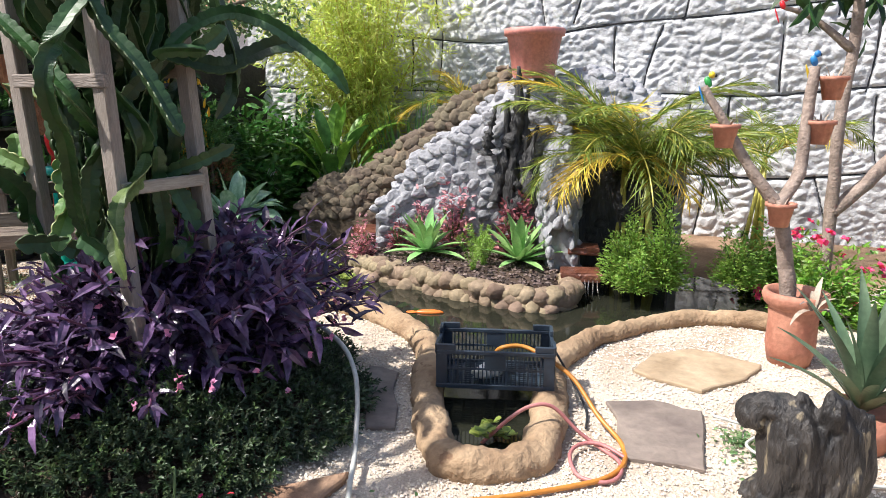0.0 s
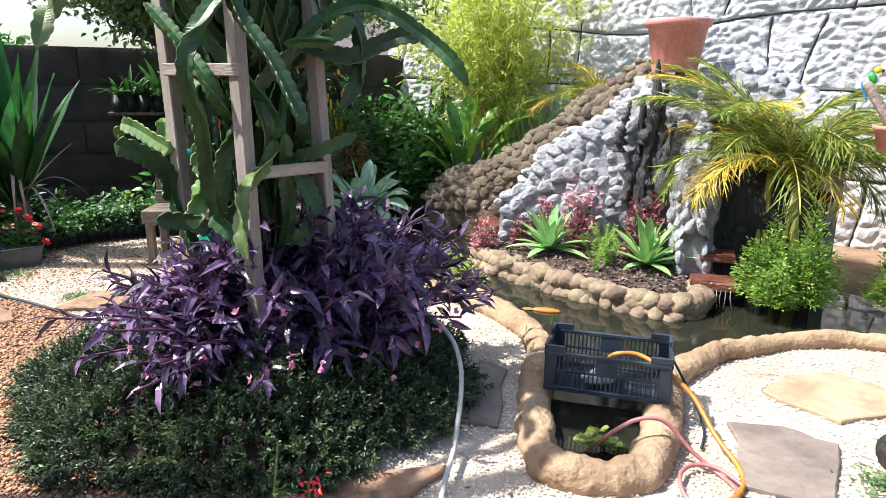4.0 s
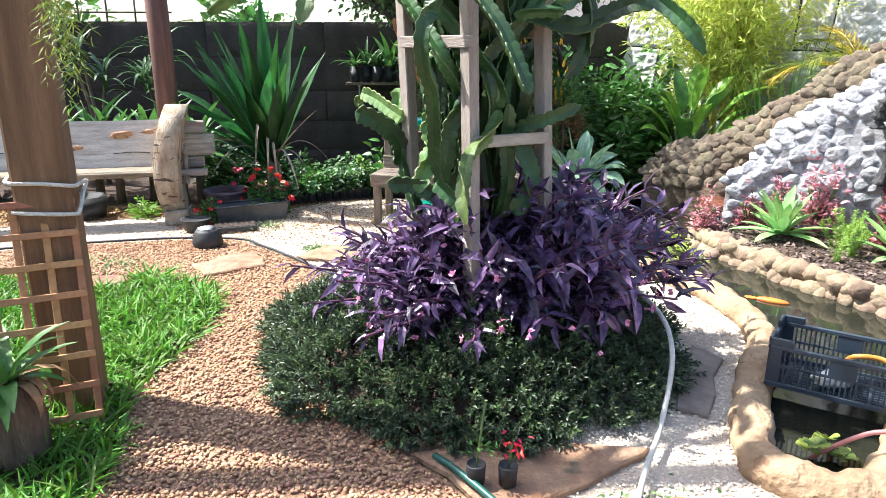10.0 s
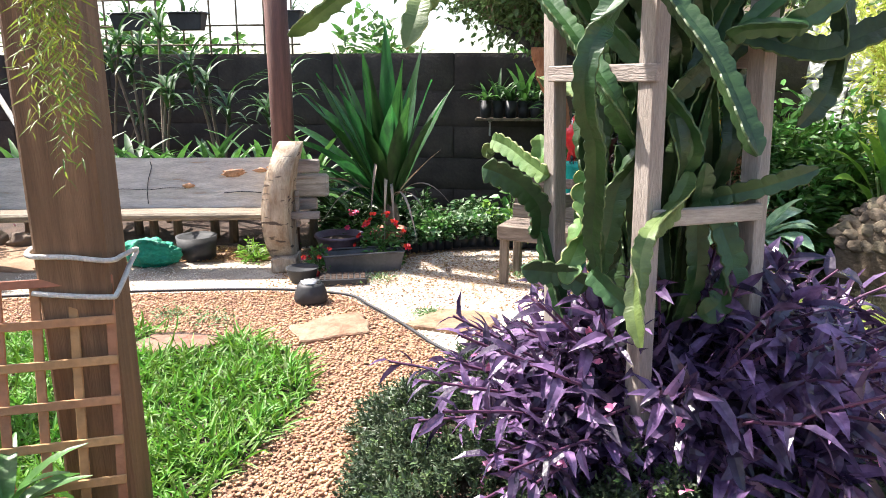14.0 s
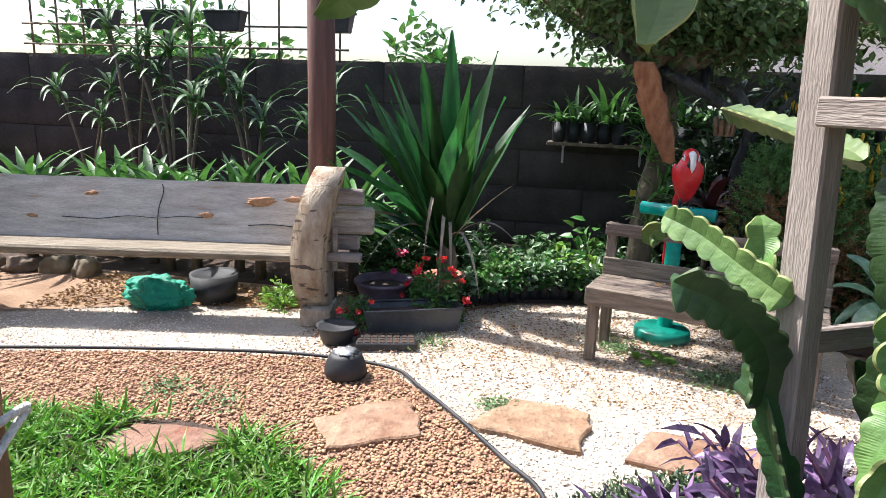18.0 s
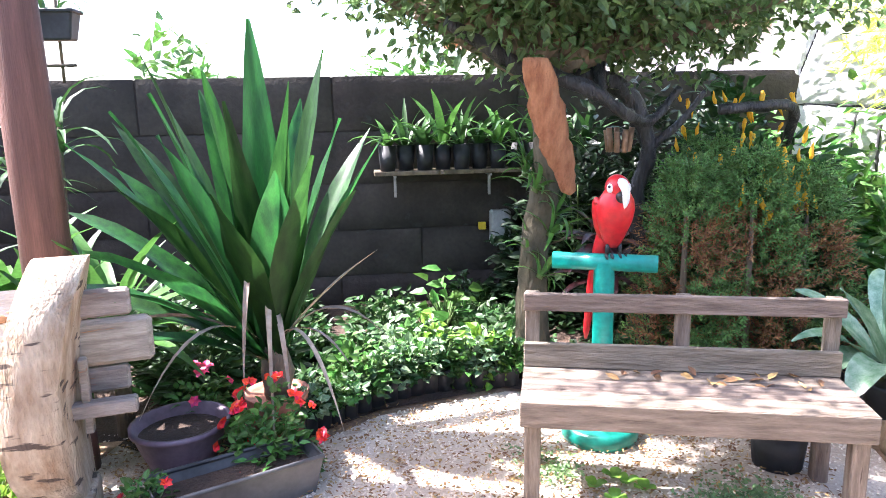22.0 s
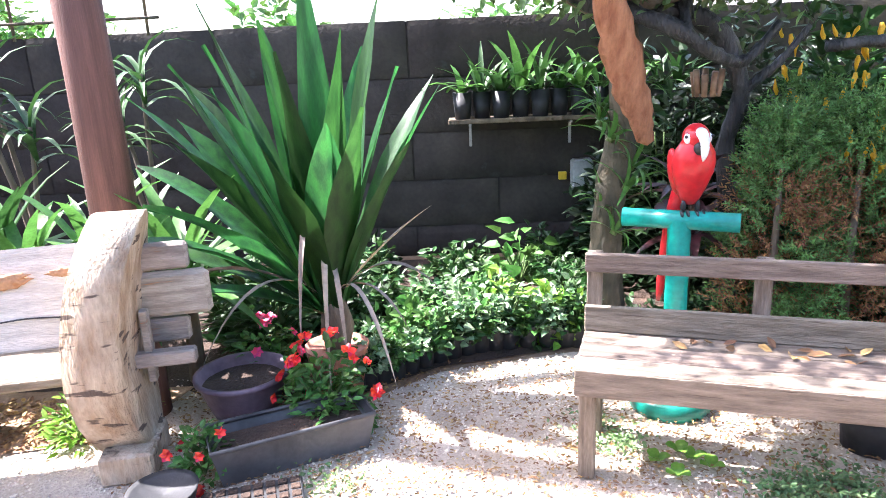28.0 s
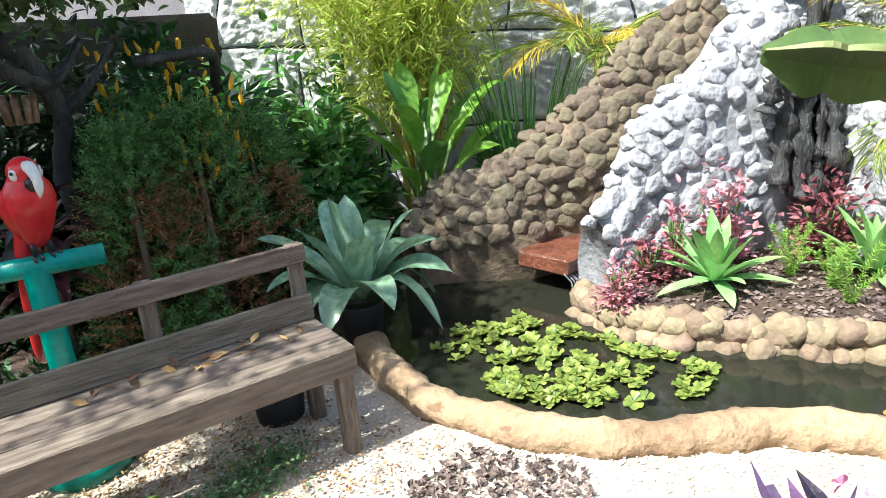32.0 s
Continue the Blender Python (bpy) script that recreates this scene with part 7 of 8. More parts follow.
for pts_, r0, r1 in (([(0.72, 0.1, 0), (0.68, 0.08, 0.5), (0.62, 0.06, 1.0), (0.66, 0.0, 1.3), (0.5, -0.05, 1.6), (0.2, -0.08, 1.72)], 0.04, 0.05), ([(0.0, -0.12, 1.72), (0.22, -0.25, 1.62), (0.42, -0.22, 1.5), (0.62, -0.1, 1.45), (0.8, -0.05, 1.62)], 0.045, 0.02),
                     ([(0.05, -0.1, 1.6), (-0.2, -0.2, 1.78), (-0.5, -0.25, 1.95)], 0.05, 0.03), ([(0.3, -0.2, 1.58), (0.35, -0.1, 1.78), (0.6, 0.0, 1.95)], 0.035, 0.015), ([(0.66, 0.0, 1.3), (0.78, -0.08, 1.42), (0.92, -0.1, 1.6)], 0.03, 0.012)):
    q = spline(pts_, 6)
    part("limb", tube_mesh("limb", q, list(np.linspace(r0, r1, len(q))), "rockdark", 9, wob=0.22), "rockdark", tr, "dark twisted limb")
bl, bw = [], []
# front limbs (y below -0.6) are added, thickly leafed, to shade the bench
for k, tip in enumerate([(-1.3, -0.1, 2.6), (-0.8, -0.5, 2.65), (0.4, -0.6, 2.6), (1.4, -0.4, 2.5), (1.8, 0.5, 2.4), (0.6, 0.9, 2.8), (-1.1, 0.7, 2.7), (-0.2, 0.1, 2.9), (0.9, -0.5, 2.2), (-1.5, 0.4, 2.5), (2.4, 0.1, 2.25), (1.9, -0.35, 2.15), (2.3, -0.4, 2.45), (0.5, -0.3, 2.1), (-0.8, 0.1, 2.4), (-0.4, 0.6, 2.5), (1.4, 0.7, 2.4), (-0.6, 1.6, 2.8), (0.5, 1.7, 2.75), (-1.3, 1.4, 2.7), (1.3, 1.6, 2.7), (0.0, 1.2, 2.6), (-1.2, -0.75, 2.6), (-0.7, -0.9, 2.55), (-1.7, 0.7, 2.7), (-1.3, 1.0, 2.7), (-0.9, -0.65, 2.45), (-0.3, -0.75, 2.45), (0.05, -0.9, 2.5), (1.0, 0.15, 1.98), (0.5, 0.45, 1.95), (1.4, 0.3, 2.05)]):
    q = spline([(-0.05, -0.1, 1.7), (tip[0] * 0.4, tip[1] * 0.4, (1.95 if tip[0] > 0 else 2.1) + 0.1 * (k % 3)), tip], 6)
    part("limb", tube_mesh("limb", q, list(np.linspace(0.055, 0.012, len(q))), "bark", 7), "bark", tr)
    for c in q[4:]:
        for j in range(74 if tip[0] > 0 else 110 if tip[1] < -0.6 else 30):
            o_ = Vector(unit(1)[0]) * random.uniform(0.05, 0.48)
            o_.z *= 0.6
            bl.append(c + o_)
            bw.append((o_.x + random.gauss(0, 0.3), o_.y + random.gauss(0, 0.3), random.gauss(-0.15, 0.25)))
n_ = len(bl)
part("crown", leaves("crown", bl, bw, np.random.uniform(0.05, 0.085, n_), np.random.uniform(0.03, 0.046, n_), "tree_leaf"), "tree_leaf", tr)
for z_, a_ in ((0.62, 260), (0.75, 200), (0.85, 300), (0.95, 330), (1.1, 240), (1.18, 190), (1.25, 150), (1.38, 290), (1.5, 230)):
    ep = part("epiphyte", tube_mesh("epiphyte", [(0, 0, -0.02), (0, 0, 0.02)], 0.02, "stem", 6), "stem", tr, "small strap-leaved epiphyte on the trunk", at=pose(0.04 + 0.085 * math.cos(radians(a_)), 0.085 * math.sin(radians(a_)), z_, 30 * math.sin(radians(a_)), 30 * math.cos(radians(a_)), a_))
    rosette(ep, "mid_leaf", 12, 0.22, 0.025, (1.2, 0.1), 1.4, segs=5)
hb = spline([(-0.13, -0.56, 1.75), (-0.07, -0.5, 1.58), (0.0, -0.42, 1.38), (0.07, -0.35, 1.22), (0.116, -0.3, 1.09)], 5)
hw = [0.05 + 0.05 * math.sin(math.pi * min(1.0, 0.12 + 1.05 * i / len(hb))) * (1.12 if i % 5 else 0.86) if i < len(hb) - 1 else 0.008 for i in range(len(hb))]
hv = [p_ + Vector((math.cos(a) * w_ * 0.92, math.sin(a) * 0.026 + math.cos(a) * w_ * 0.25, 0)) * random.uniform(0.93, 1.07) for p_, w_ in zip(hb, hw) for a in np.arange(10) * 0.6283]
hf_ = [(i * 10 + k, i * 10 + (k + 1) % 10, (i + 1) * 10 + (k + 1) % 10, (i + 1) * 10 + k) for i in range(len(hb) - 1) for k in range(10)] + [tuple(range(10))[::-1], tuple((len(hb) - 1) * 10 + k for k in range(10))]
part("hanging_bark", mesh_of("hanging_bark", hv, hf_, "bark_red", True), "bark_red", tr, "red-brown plate of hanging bark")
bk_ = thing("cane_basket", (2.0, 5.74, 1.28), "small hanging basket of cut brown canes in the tree", "basket")
for k in range(9):
    a = k * 0.698
    part("cane", tube_mesh("cane", [(math.cos(a) * 0.055, math.sin(a) * 0.055, 0), (math.cos(a) * 0.072, math.sin(a) * 0.072, 0.11 + 0.012 * (k % 3))], 0.016, "culm_brown", 7), "culm_brown", bk_)
part("base", mesh_of("base", *turned([(0, 0), (0.06, 0), (0.062, 0.015), (0, 0.015)], 16), "bark", True), "bark", bk_)
part("wire", tube_mesh("wire", [(0.06, 0, 0.1), (0.05, -0.02, 0.35)], 0.003, "steel", 5), "steel", bk_)
# conifers and the yellow candle shrub
for x, y, r, h in ((2.3, 5.5, 0.26, 1.2), (2.65, 5.45, 0.28, 1.25), (3.0, 5.5, 0.27, 1.15), (2.55, 5.8, 0.28, 1.3)):
    t = thing("thuja_shrub", (x, y, 0), "rust-tinged thuja shrub behind the bench", "shrub", "thuja shrubs")
    n_ = 900
    a, hh = np.random.uniform(0, 6.28, n_), np.random.uniform(0.03, 1, n_)
    rad = r * np.clip(1.1 - hh ** 2.2, 0.15, 1) * np.random.uniform(0.5, 1.05, n_)
    q = np.stack([np.cos(a) * rad, np.sin(a) * rad, hh * h], 1)
    up_ = np.stack([np.cos(a) * 0.9, np.sin(a) * 0.9, np.full(n_, 0.6)], 1) + unit(n_) * 0.35
    dry = (np.sin(a * 2.5 + x * 9) * np.sin(hh * 8 + y * 5) > 0.0) & (hh < 0.75)
    part("foliage", sprigs(q[~dry], q[~dry] + up_[~dry] * 0.11, 16, 0.026, 0.009, "conifer", start=0.05), "conifer", t)
    part("dry_foliage", sprigs(q[dry], q[dry] + up_[dry] * 0.1, 13, 0.028, 0.008, "rust", start=0.05), "rust", t, "rust-brown dry sprays")
    part("trunk", tube_mesh("trunk", [(0, 0, 0), (0, 0, h * 0.8)], [0.03, 0.01], "bark", 6), "bark", t)
yc = shrub("candle_plant", (2.9, 6.05, 0), 0.7, 1.8, 7500, 0.12, 0.05, "dark_leaf", "tall shrub with yellow candle flowers", "shrub", shell=0.4, stem="bark")
fk = [mesh_of("flower_spike", *tube([(0, 0, 0), (0.005, 0, 0.03), (0, 0, 0.06), (0.01, 0, 0.14)], [0.012, 0.022, 0.018, 0.004], 7, wob=0.3), "yellow", True) for _ in range(4)]
for k in range(64):
    x, z = random.uniform(-0.5, 0.12), random.uniform(0.92, 1.6)
    if z < 1.25 and x < -0.3:
        x += 0.3
    y = -0.68 * math.sqrt(max(0.05, 1 - (x / 0.7) ** 2 - (z / 1.85) ** 2))
    s = random.uniform(0.42, 0.72)
    part("flower_spike", fk[k % 4], "yellow", yc, at=pose(x, y - 0.03, z, (0 if k % 3 == 0 else 180) + random.uniform(-22, 22), random.uniform(-22, 22), 0) @ Matrix.Diagonal((s, s, s, 1)))
part("dead_branch", tube_mesh("dead_branch", spline([(-0.42, -0.5, 1.5), (-0.2, -0.52, 1.515), (0.0, -0.5, 1.5), (0.1, -0.3, 1.3)], 4), 0.03, "rockdark", 8, wob=0.15), "rockdark", yc, "dark broken branch among the flowers")
cd = thing("cordyline_plant", (1.98, 5.85, 0), "dark-leaved cordyline in the shade behind the perch", "plant")
part("stalk", tube_mesh("stalk", [(0, 0, 0), (0.02, 0, 0.8)], 0.02, "bark", 6), "bark", cd)
rosette(cd, "darkred_leaf", 16, 0.36, 0.075, (1.2, 0.2), 1.3, z0=0.72, segs=5)
rosette(cd, "darkred_leaf", 14, 0.36, 0.08, (1.2, 0.2), 1.3, z0=0.5, segs=5)
# low leafy edging in black nursery bags
bag = mesh_of("bag", *turned([(0.0, 0), (0.05, 0), (0.056, 0.12), (0.052, 0.125), (0.048, 0.11), (0, 0.1)], 12), "blackplastic", True)
for k in range(17):
    t = k / 16
    q = spline([(0.16, 5.1, 0), (0.38, 5.25, 0), (0.66, 5.47, 0), (0.97, 5.57, 0), (1.35, 5.58, 0)], 4)
    c = q[min(int(t * 16), 16)]
    s = shrub("bagged_seedling", (c.x, c.y + 0.02, 0.1), random.uniform(0.1, 0.15), random.uniform(0.12, 0.18) if k < 7 else random.uniform(0.2, 0.34), 190, 0.05, 0.038, ("dark_leaf", "mid_leaf", "pale_leaf")[k % 3], "leafy seedling in a black nursery bag", "seedling", "bagged seedlings", shell=0.3)
    part("bag", bag, "blackplastic", s, at=pose(0, 0, -0.1))
# all in dark_leaf: the bed's shade is put into the leaf colour
for k in range(36):
    shrub("groundcover_plant", (random.uniform(-0.5, 2.2), random.uniform(5.6, 7.2), 0), random.uniform(0.16, 0.27), random.uniform(0.16, 0.32), 170, 0.07, 0.042, "dark_leaf", "leafy green plant in the shaded bed", "plant", "bed plants", shell=0.25)
# leaf colour darkened to near black in place of the shade here
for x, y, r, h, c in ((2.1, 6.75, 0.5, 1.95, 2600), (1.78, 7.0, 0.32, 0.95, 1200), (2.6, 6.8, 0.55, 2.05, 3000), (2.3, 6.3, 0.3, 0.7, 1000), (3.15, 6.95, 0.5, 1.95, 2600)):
    shrub("leafy_plant", (x, y, 0), r, h, c, 0.11, 0.055, "shade_leaf", "leafy plant darkened in colour for the deep shade behind the perch", "plant", "bed plants", shell=0.2)
for x, y, r, h in ((-0.32, 5.55, 0.3, 0.62), (-0.1, 5.95, 0.32, 0.7), (-0.6, 5.9, 0.3, 0.75)):
    shrub("leafy_plant", (x, y, 0), r, h, 700, 0.1, 0.04, "dark_leaf", "dark leafy plant between the log bench and the furcraea", "plant", "bed plants", shell=0.2)
for x, y, r, h, m_ in ((0.72, 5.72, 0.2, 0.36, "pale_leaf"), (0.98, 5.78, 0.22, 0.4, "bright_leaf"), (1.22, 5.72, 0.2, 0.34, "bright_leaf"), (0.45, 5.55, 0.18, 0.34, "mid_leaf"), (0.85, 5.95, 0.22, 0.42, "mid_leaf"), (0.5, 5.85, 0.22, 0.4, "dark_leaf")):
    shrub("leafy_plant", (x, y, 0), r, h, 420, 0.065, 0.045, m_, "fresh green leafy plant behind the nursery bags", "plant", "bed plants", shell=0.3)
shrub("yellowing_plant", (1.1, 6.6, 0), 0.26, 0.5, 70, 0.11, 0.085, "mid_leaf", "sparse plant with round yellow-green leaves by the wall", "plant", shell=0.4)
# shelf with orchids
sh = thing("wall_shelf", (1.52, 7.22, 1.06), "dark wall shelf on brackets carrying potted orchids", "shelf")
part("board", box(1.75, 0.28, 0.03, (0, 0, 0), 0.004), "bark", sh)
for x in (-0.72, 0.0, 0.72):
    part("bracket", box(0.02, 0.24, 0.02, (x, 0.0, -0.02), 0.002), "steel", sh)
    part("bracket_leg", box(0.02, 0.02, 0.16, (x, -0.05, -0.17), 0.002), "steel", sh)
opot = mesh_of("pot", *turned([(0, 0), (0.055, 0), (0.07, 0.19), (0.062, 0.18), (0, 0.16)], 14), "blackplastic", True)
for k in range(12):
    o = thing("potted_orchid", (0.75 + k * 0.14, 7.17 + 0.03 * (k % 2), 1.09), "small orchid with strap leaves in a black pot", "potted plant", "orchids on the shelf", rz=k * 77)
    part("pot", opot, "blackplastic", o)
    rosette(o, "dark_leaf" if k % 3 else "mid_leaf", 7 + k * 5 % 7, 0.26 + 0.24 * random.random(), 0.04 + 0.025 * random.random(), (1.5, 0.5), random.uniform(0.8, 1.7), z0=0.17, segs=5)
solo("yellow_tag", box(0.06, 0.03, 0.06, (1.5, 7.39, 0.58), 0.003), "yellowpaint", "small yellow square fixed to the wall", "tag")
solo("grey_meter_box", box(0.16, 0.12, 0.28, (1.64, 7.35, 0.46), 0.015), "greypaint", "small grey electric box on the wall", "box")
# trough, trays, bowls
tg = thing("planter_trough", (0.03, 4.57, 0), "grey plastic trough with red impatiens", "planter", rz=26)
bm = bmesh.new()
bmesh.ops.create_cube(bm, size=1.0)
bmesh.ops.scale(bm, vec=(0.64, 0.23, 0.16), verts=bm.verts)
for v_ in bm.verts:
    if v_.co.z < 0:
        v_.co.x *= 0.9
        v_.co.y *= 0.8
top = max(bm.faces, key=lambda q: q.calc_center_median().z)
bmesh.ops.inset_region(bm, faces=[top], thickness=0.018)
bmesh.ops.translate(bm, vec=(0, 0, -0.05), verts=top.verts)
bmesh.ops.translate(bm, vec=(0, 0, 0.08), verts=bm.verts)
part("tub", bm, "greyplastic", tg)
part("rim", mesh_of("rim", *tube([(-0.32, -0.115, 0.16), (0.32, -0.115, 0.16), (0.32, 0.115, 0.16), (-0.32, 0.115, 0.16)], 0.01, 6, True), "greyplastic", True), "greyplastic", tg)
part("soil", box(0.58, 0.18, 0.02, (0, 0, 0.1), 0.0), "soil", tg)
shrub("red_impatiens", (0.13, 4.8, 0.04), 0.22, 0.38, 480, 0.05, 0.03, "mid_leaf", "impatiens with red flowers behind the trough", "plant", flowers=("red", 18, 0.032))
shrub("pink_impatiens", (-0.26, 5.22, 0.0), 0.2, 0.34, 300, 0.05, 0.03, "mid_leaf", "impatiens with deep pink flowers below the furcraea", "plant", flowers=("magenta", 8, 0.032))
shrub("red_impatiens", (-0.28, 4.42, 0.02), 0.13, 0.26, 160, 0.045, 0.028, "mid_leaf", "small impatiens with orange-red flowers", "plant", flowers=("red", 6, 0.026))
bw_ = thing("purple_bowl", (-0.27, 4.92, 0.0), "faded purple plastic bowl planter with soil", "planter")
part("bowl", mesh_of("bowl", *turned([(0, 0), (0.13, 0), (0.17, 0.1), (0.2, 0.19), (0.212, 0.195), (0.212, 0.215), (0.195, 0.215), (0.18, 0.16), (0, 0.15)], 28), "bowl", True), "bowl", bw_)
part("soil", mesh_of("soil", *turned([(0.0, 0.165), (0.18, 0.163)], 24), "soil", True), "soil", bw_)
rpot = thing("seedling_pot", (-0.34, 4.2, 0), "round black pot with soil and seedlings", "plant pot")
part("pot", mesh_of("pot", *turned([(0, 0), (0.09, 0), (0.12, 0.1), (0.125, 0.11), (0.11, 0.1), (0, 0.085)], 20), "blackplastic", True), "blackplastic", rpot)
ty = thing("seed_tray", (-0.03, 4.22, 0), "black seed tray with rows of small cells", "tray", rz=18)
part("tray", box(0.36, 0.18, 0.05, (0, 0, 0), 0.006), "blackplastic", ty)
for i in range(8):
    for j in range(4):
        part("cell", box(0.034, 0.034, 0.012, (-0.154 + i * 0.044, -0.066 + j * 0.044, 0.044), 0.003), "soil", ty)
bk = thing("black_spot_lamp", (-0.1, 3.72, 0), "round black garden lamp housing with a crumpled foil top", "garden lamp")
part("body", mesh_of("body", *turned([(0.0, 0.0), (0.1, 0.0), (0.115, 0.03), (0.11, 0.07), (0.09, 0.125), (0.075, 0.14), (0.0, 0.142)], 24), "blackplastic", True), "blackplastic", bk)
part("foil_top", lump((0.068, 0.062, 0.02), 91, 3, 0.5, 3.5), "steel", bk, "crumpled silver foil", at=pose(0, 0, 0.142))
nb = lump((0.24, 0.14, 0.12), 77, 5, 0.3, 2.6)
solo("green_netting", nb, "netting", "crumpled green garden netting under the log bench", "netting", at=pose(-1.75, 4.45, 0.1))
for x in (-1.48,):
    solo("black_tub", mesh_of("black_tub", *turned([(0, 0), (0.15, 0), (0.17, 0.2), (0.15, 0.19), (0, 0.17)], 20), "blackplastic", True), "blackplastic", "black tub standing behind the log bench", "tub", at=pose(x, 4.72, 0))
solo("black_bucket", mesh_of("black_bucket", *turned([(0, 0), (0.1, 0), (0.12, 0.2), (0.11, 0.19), (0, 0.17)], 20), "blackplastic", True), "blackplastic", "black bucket under the bench end", "bucket", at=pose(2.3, 4.55, 0))
for x, y in ((-0.95, 4.72), (-1.05, 4.85), (-0.8, 4.9)):
    shrub("leafy_weed", (x, y, 0), 0.14, 0.16, 90, 0.07, 0.024, "bright_leaf", "yellow-green weed on the bare earth under the log bench", "weed", "weeds", shell=0.2)
# plants behind the log bench
for k in range(12):
    x = -3.6 + k * 0.27
    t = thing("strap_plant", (x, 5.1 + 0.5 * random.random(), 0), "arching strap-leaved plant behind the log bench", "plant", "plants behind the bench")
    rosette(t, ("mid_leaf", "dark_leaf", "mid_leaf")[k % 3], 22, random.uniform(0.45, 0.65), 0.07, (1.25, 0.1), 1.0, z0=0.52, segs=5)
    part("stock", tube_mesh("stock", [(0, 0, 0), (0.01, 0, 0.54)], [0.045, 0.03], "bark", 8), "bark", t)
for k in range(5):
    x = -3.9 + k * 0.29
    solo("border_stone", lump((random.uniform(0.09, 0.17), 0.1, random.uniform(0.07, 0.13)), k + 60, 3, 0.45, 2.0), "brownrock", "rough brown stone edging the bed behind the log bench", "stone", "border stones", at=pose(x, 4.92 + 0.12 * random.random() + 0.05 * (x + 2), 0.04, 0, 0, random.uniform(-30, 30)))
for k in range(6):
    x = -4.2 + k * 0.55
    t = thing("tall_stalk_plant", (x, 6.3 + random.uniform(-0.3, 0.6), 0), "tall dark-stemmed plant against the wall", "plant", "plants against the wall")
    for j in range(3):
        a, lean, top_ = random.uniform(0, 6.28), random.uniform(0.1, 0.45), random.uniform(1.1, 2.2)
        q = spline([(0, 0, 0), (math.cos(a) * lean * 0.3, math.sin(a) * lean * 0.2, top_ * 0.5), (math.cos(a) * lean, math.sin(a) * lean * 0.5, top_)], 4)
        stalk = part("stalk", tube_mesh("stalk", q, list(np.linspace(0.026, 0.012, len(q))), "bark", 6), "bark", t)
        kinds_ = [mesh_of("leaf", *blade(random.uniform(0.35, 0.6), 0.045, random.uniform(1.0, 2.0), 1.3 - 0.45 * i, 5), "dark_leaf", True) for i in range(3)]
        for i in range(13):
            part("leaf", kinds_[i % 3], "dark_leaf", stalk, at=Matrix.Translation(q[-1] - Vector((0, 0, 0.02 * i))) @ pose(0, 0, 0, 0, 0, i * 137.5))

# ---------- right-hand corner: pots, trees with birds, stump ----------
ur = thing("terracotta_urn", (5.026, 0.661, 0), "weathered pink terracotta urn with a wide rim", "plant pot")
part("body", mesh_of("body", *turned([(0, 0), (0.11, 0), (0.13, 0.1), (0.126, 0.24), (0.135, 0.33)], 32), "oldpot", True), "oldpot", ur)
part("rim", mesh_of("rim", *turned([(0.135, 0.32), (0.16, 0.345), (0.172, 0.38), (0.165, 0.41), (0.145, 0.412), (0.135, 0.375), (0.12, 0.33)], 32), "oldpot", True), "oldpot", ur)
part("soil", mesh_of("soil", *turned([(0.0, 0.35), (0.134, 0.345)], 24), "soil", True), "soil", ur)


def bare_tree(loc, limbs, label):
    t = thing("bare_tree", loc, label, "tree")
    for nm, pts_, r0, r1 in limbs:
        q = spline([Vector(p_) - Vector(loc) for p_ in pts_], 5)
        part(nm, tube_mesh(nm, q, list(np.linspace(r0, r1, len(q))), "twig", 9, wob=0.12), "twig", t)
    return t


db = thing("dry_bromeliad", (4.93, 0.502, 0.36), "withered orange-brown bromeliad at the urn rim", "plant")
rosette(db, "dry_leaf", 12, 0.17, 0.03, (1.4, 0.2), 1.4, "dry_leaf", segs=5)
bare_tree((4.997, 0.68, 0.33), [("trunk", [(4.997, 0.68, 0.33), (4.977, 0.719, 0.6), (4.898, 0.747, 0.92)], 0.042, 0.04), ("limb", [(4.898, 0.747, 0.88), (4.808, 0.874, 1.08), (4.709, 0.971, 1.3), (4.63, 1.068, 1.5)], 0.036, 0.02),
          ("limb", [(4.898, 0.747, 0.88), (5.045, 0.739, 1.05), (5.084, 0.759, 1.3), (5.142, 0.78, 1.6)], 0.036, 0.028)], "pruned bare tree carrying small pots and bird figures")
bt = bare_tree((6.25, 1.22, 0.0), [("trunk", [(6.25, 1.22, 0), (6.26, 1.22, 0.6), (6.24, 1.24, 1.3), (6.3, 1.24, 1.8), (6.28, 1.24, 2.7)], 0.046, 0.034), ("limb", [(6.26, 1.22, 0.65), (6.45, 1.12, 0.85), (6.75, 1.02, 1.15)], 0.05, 0.045), ("limb", [(6.28, 1.24, 1.75), (6.1, 1.42, 1.95), (5.9, 1.52, 2.02)], 0.03, 0.012), ("limb", [(6.29, 1.24, 2.1), (6.5, 1.12, 2.3)], 0.03, 0.012)], "bare pale tree with hanging pots")
tagged(part("leaf_tuft", leaves("leaf_tuft", np.random.normal((0.0, 0.0, 2.25), 0.2, (120, 3)), unit(120) + (0, 0, -0.2), 0.22, 0.08, "dark_leaf"), "dark_leaf", bt), kind="stuff")
spm = mesh_of("pot", *turned([(0, 0), (0.045, 0), (0.065, 0.1), (0.078, 0.105), (0.078, 0.125), (0.066, 0.125), (0.06, 0.09), (0, 0.08)], 20), "oldpot", True)
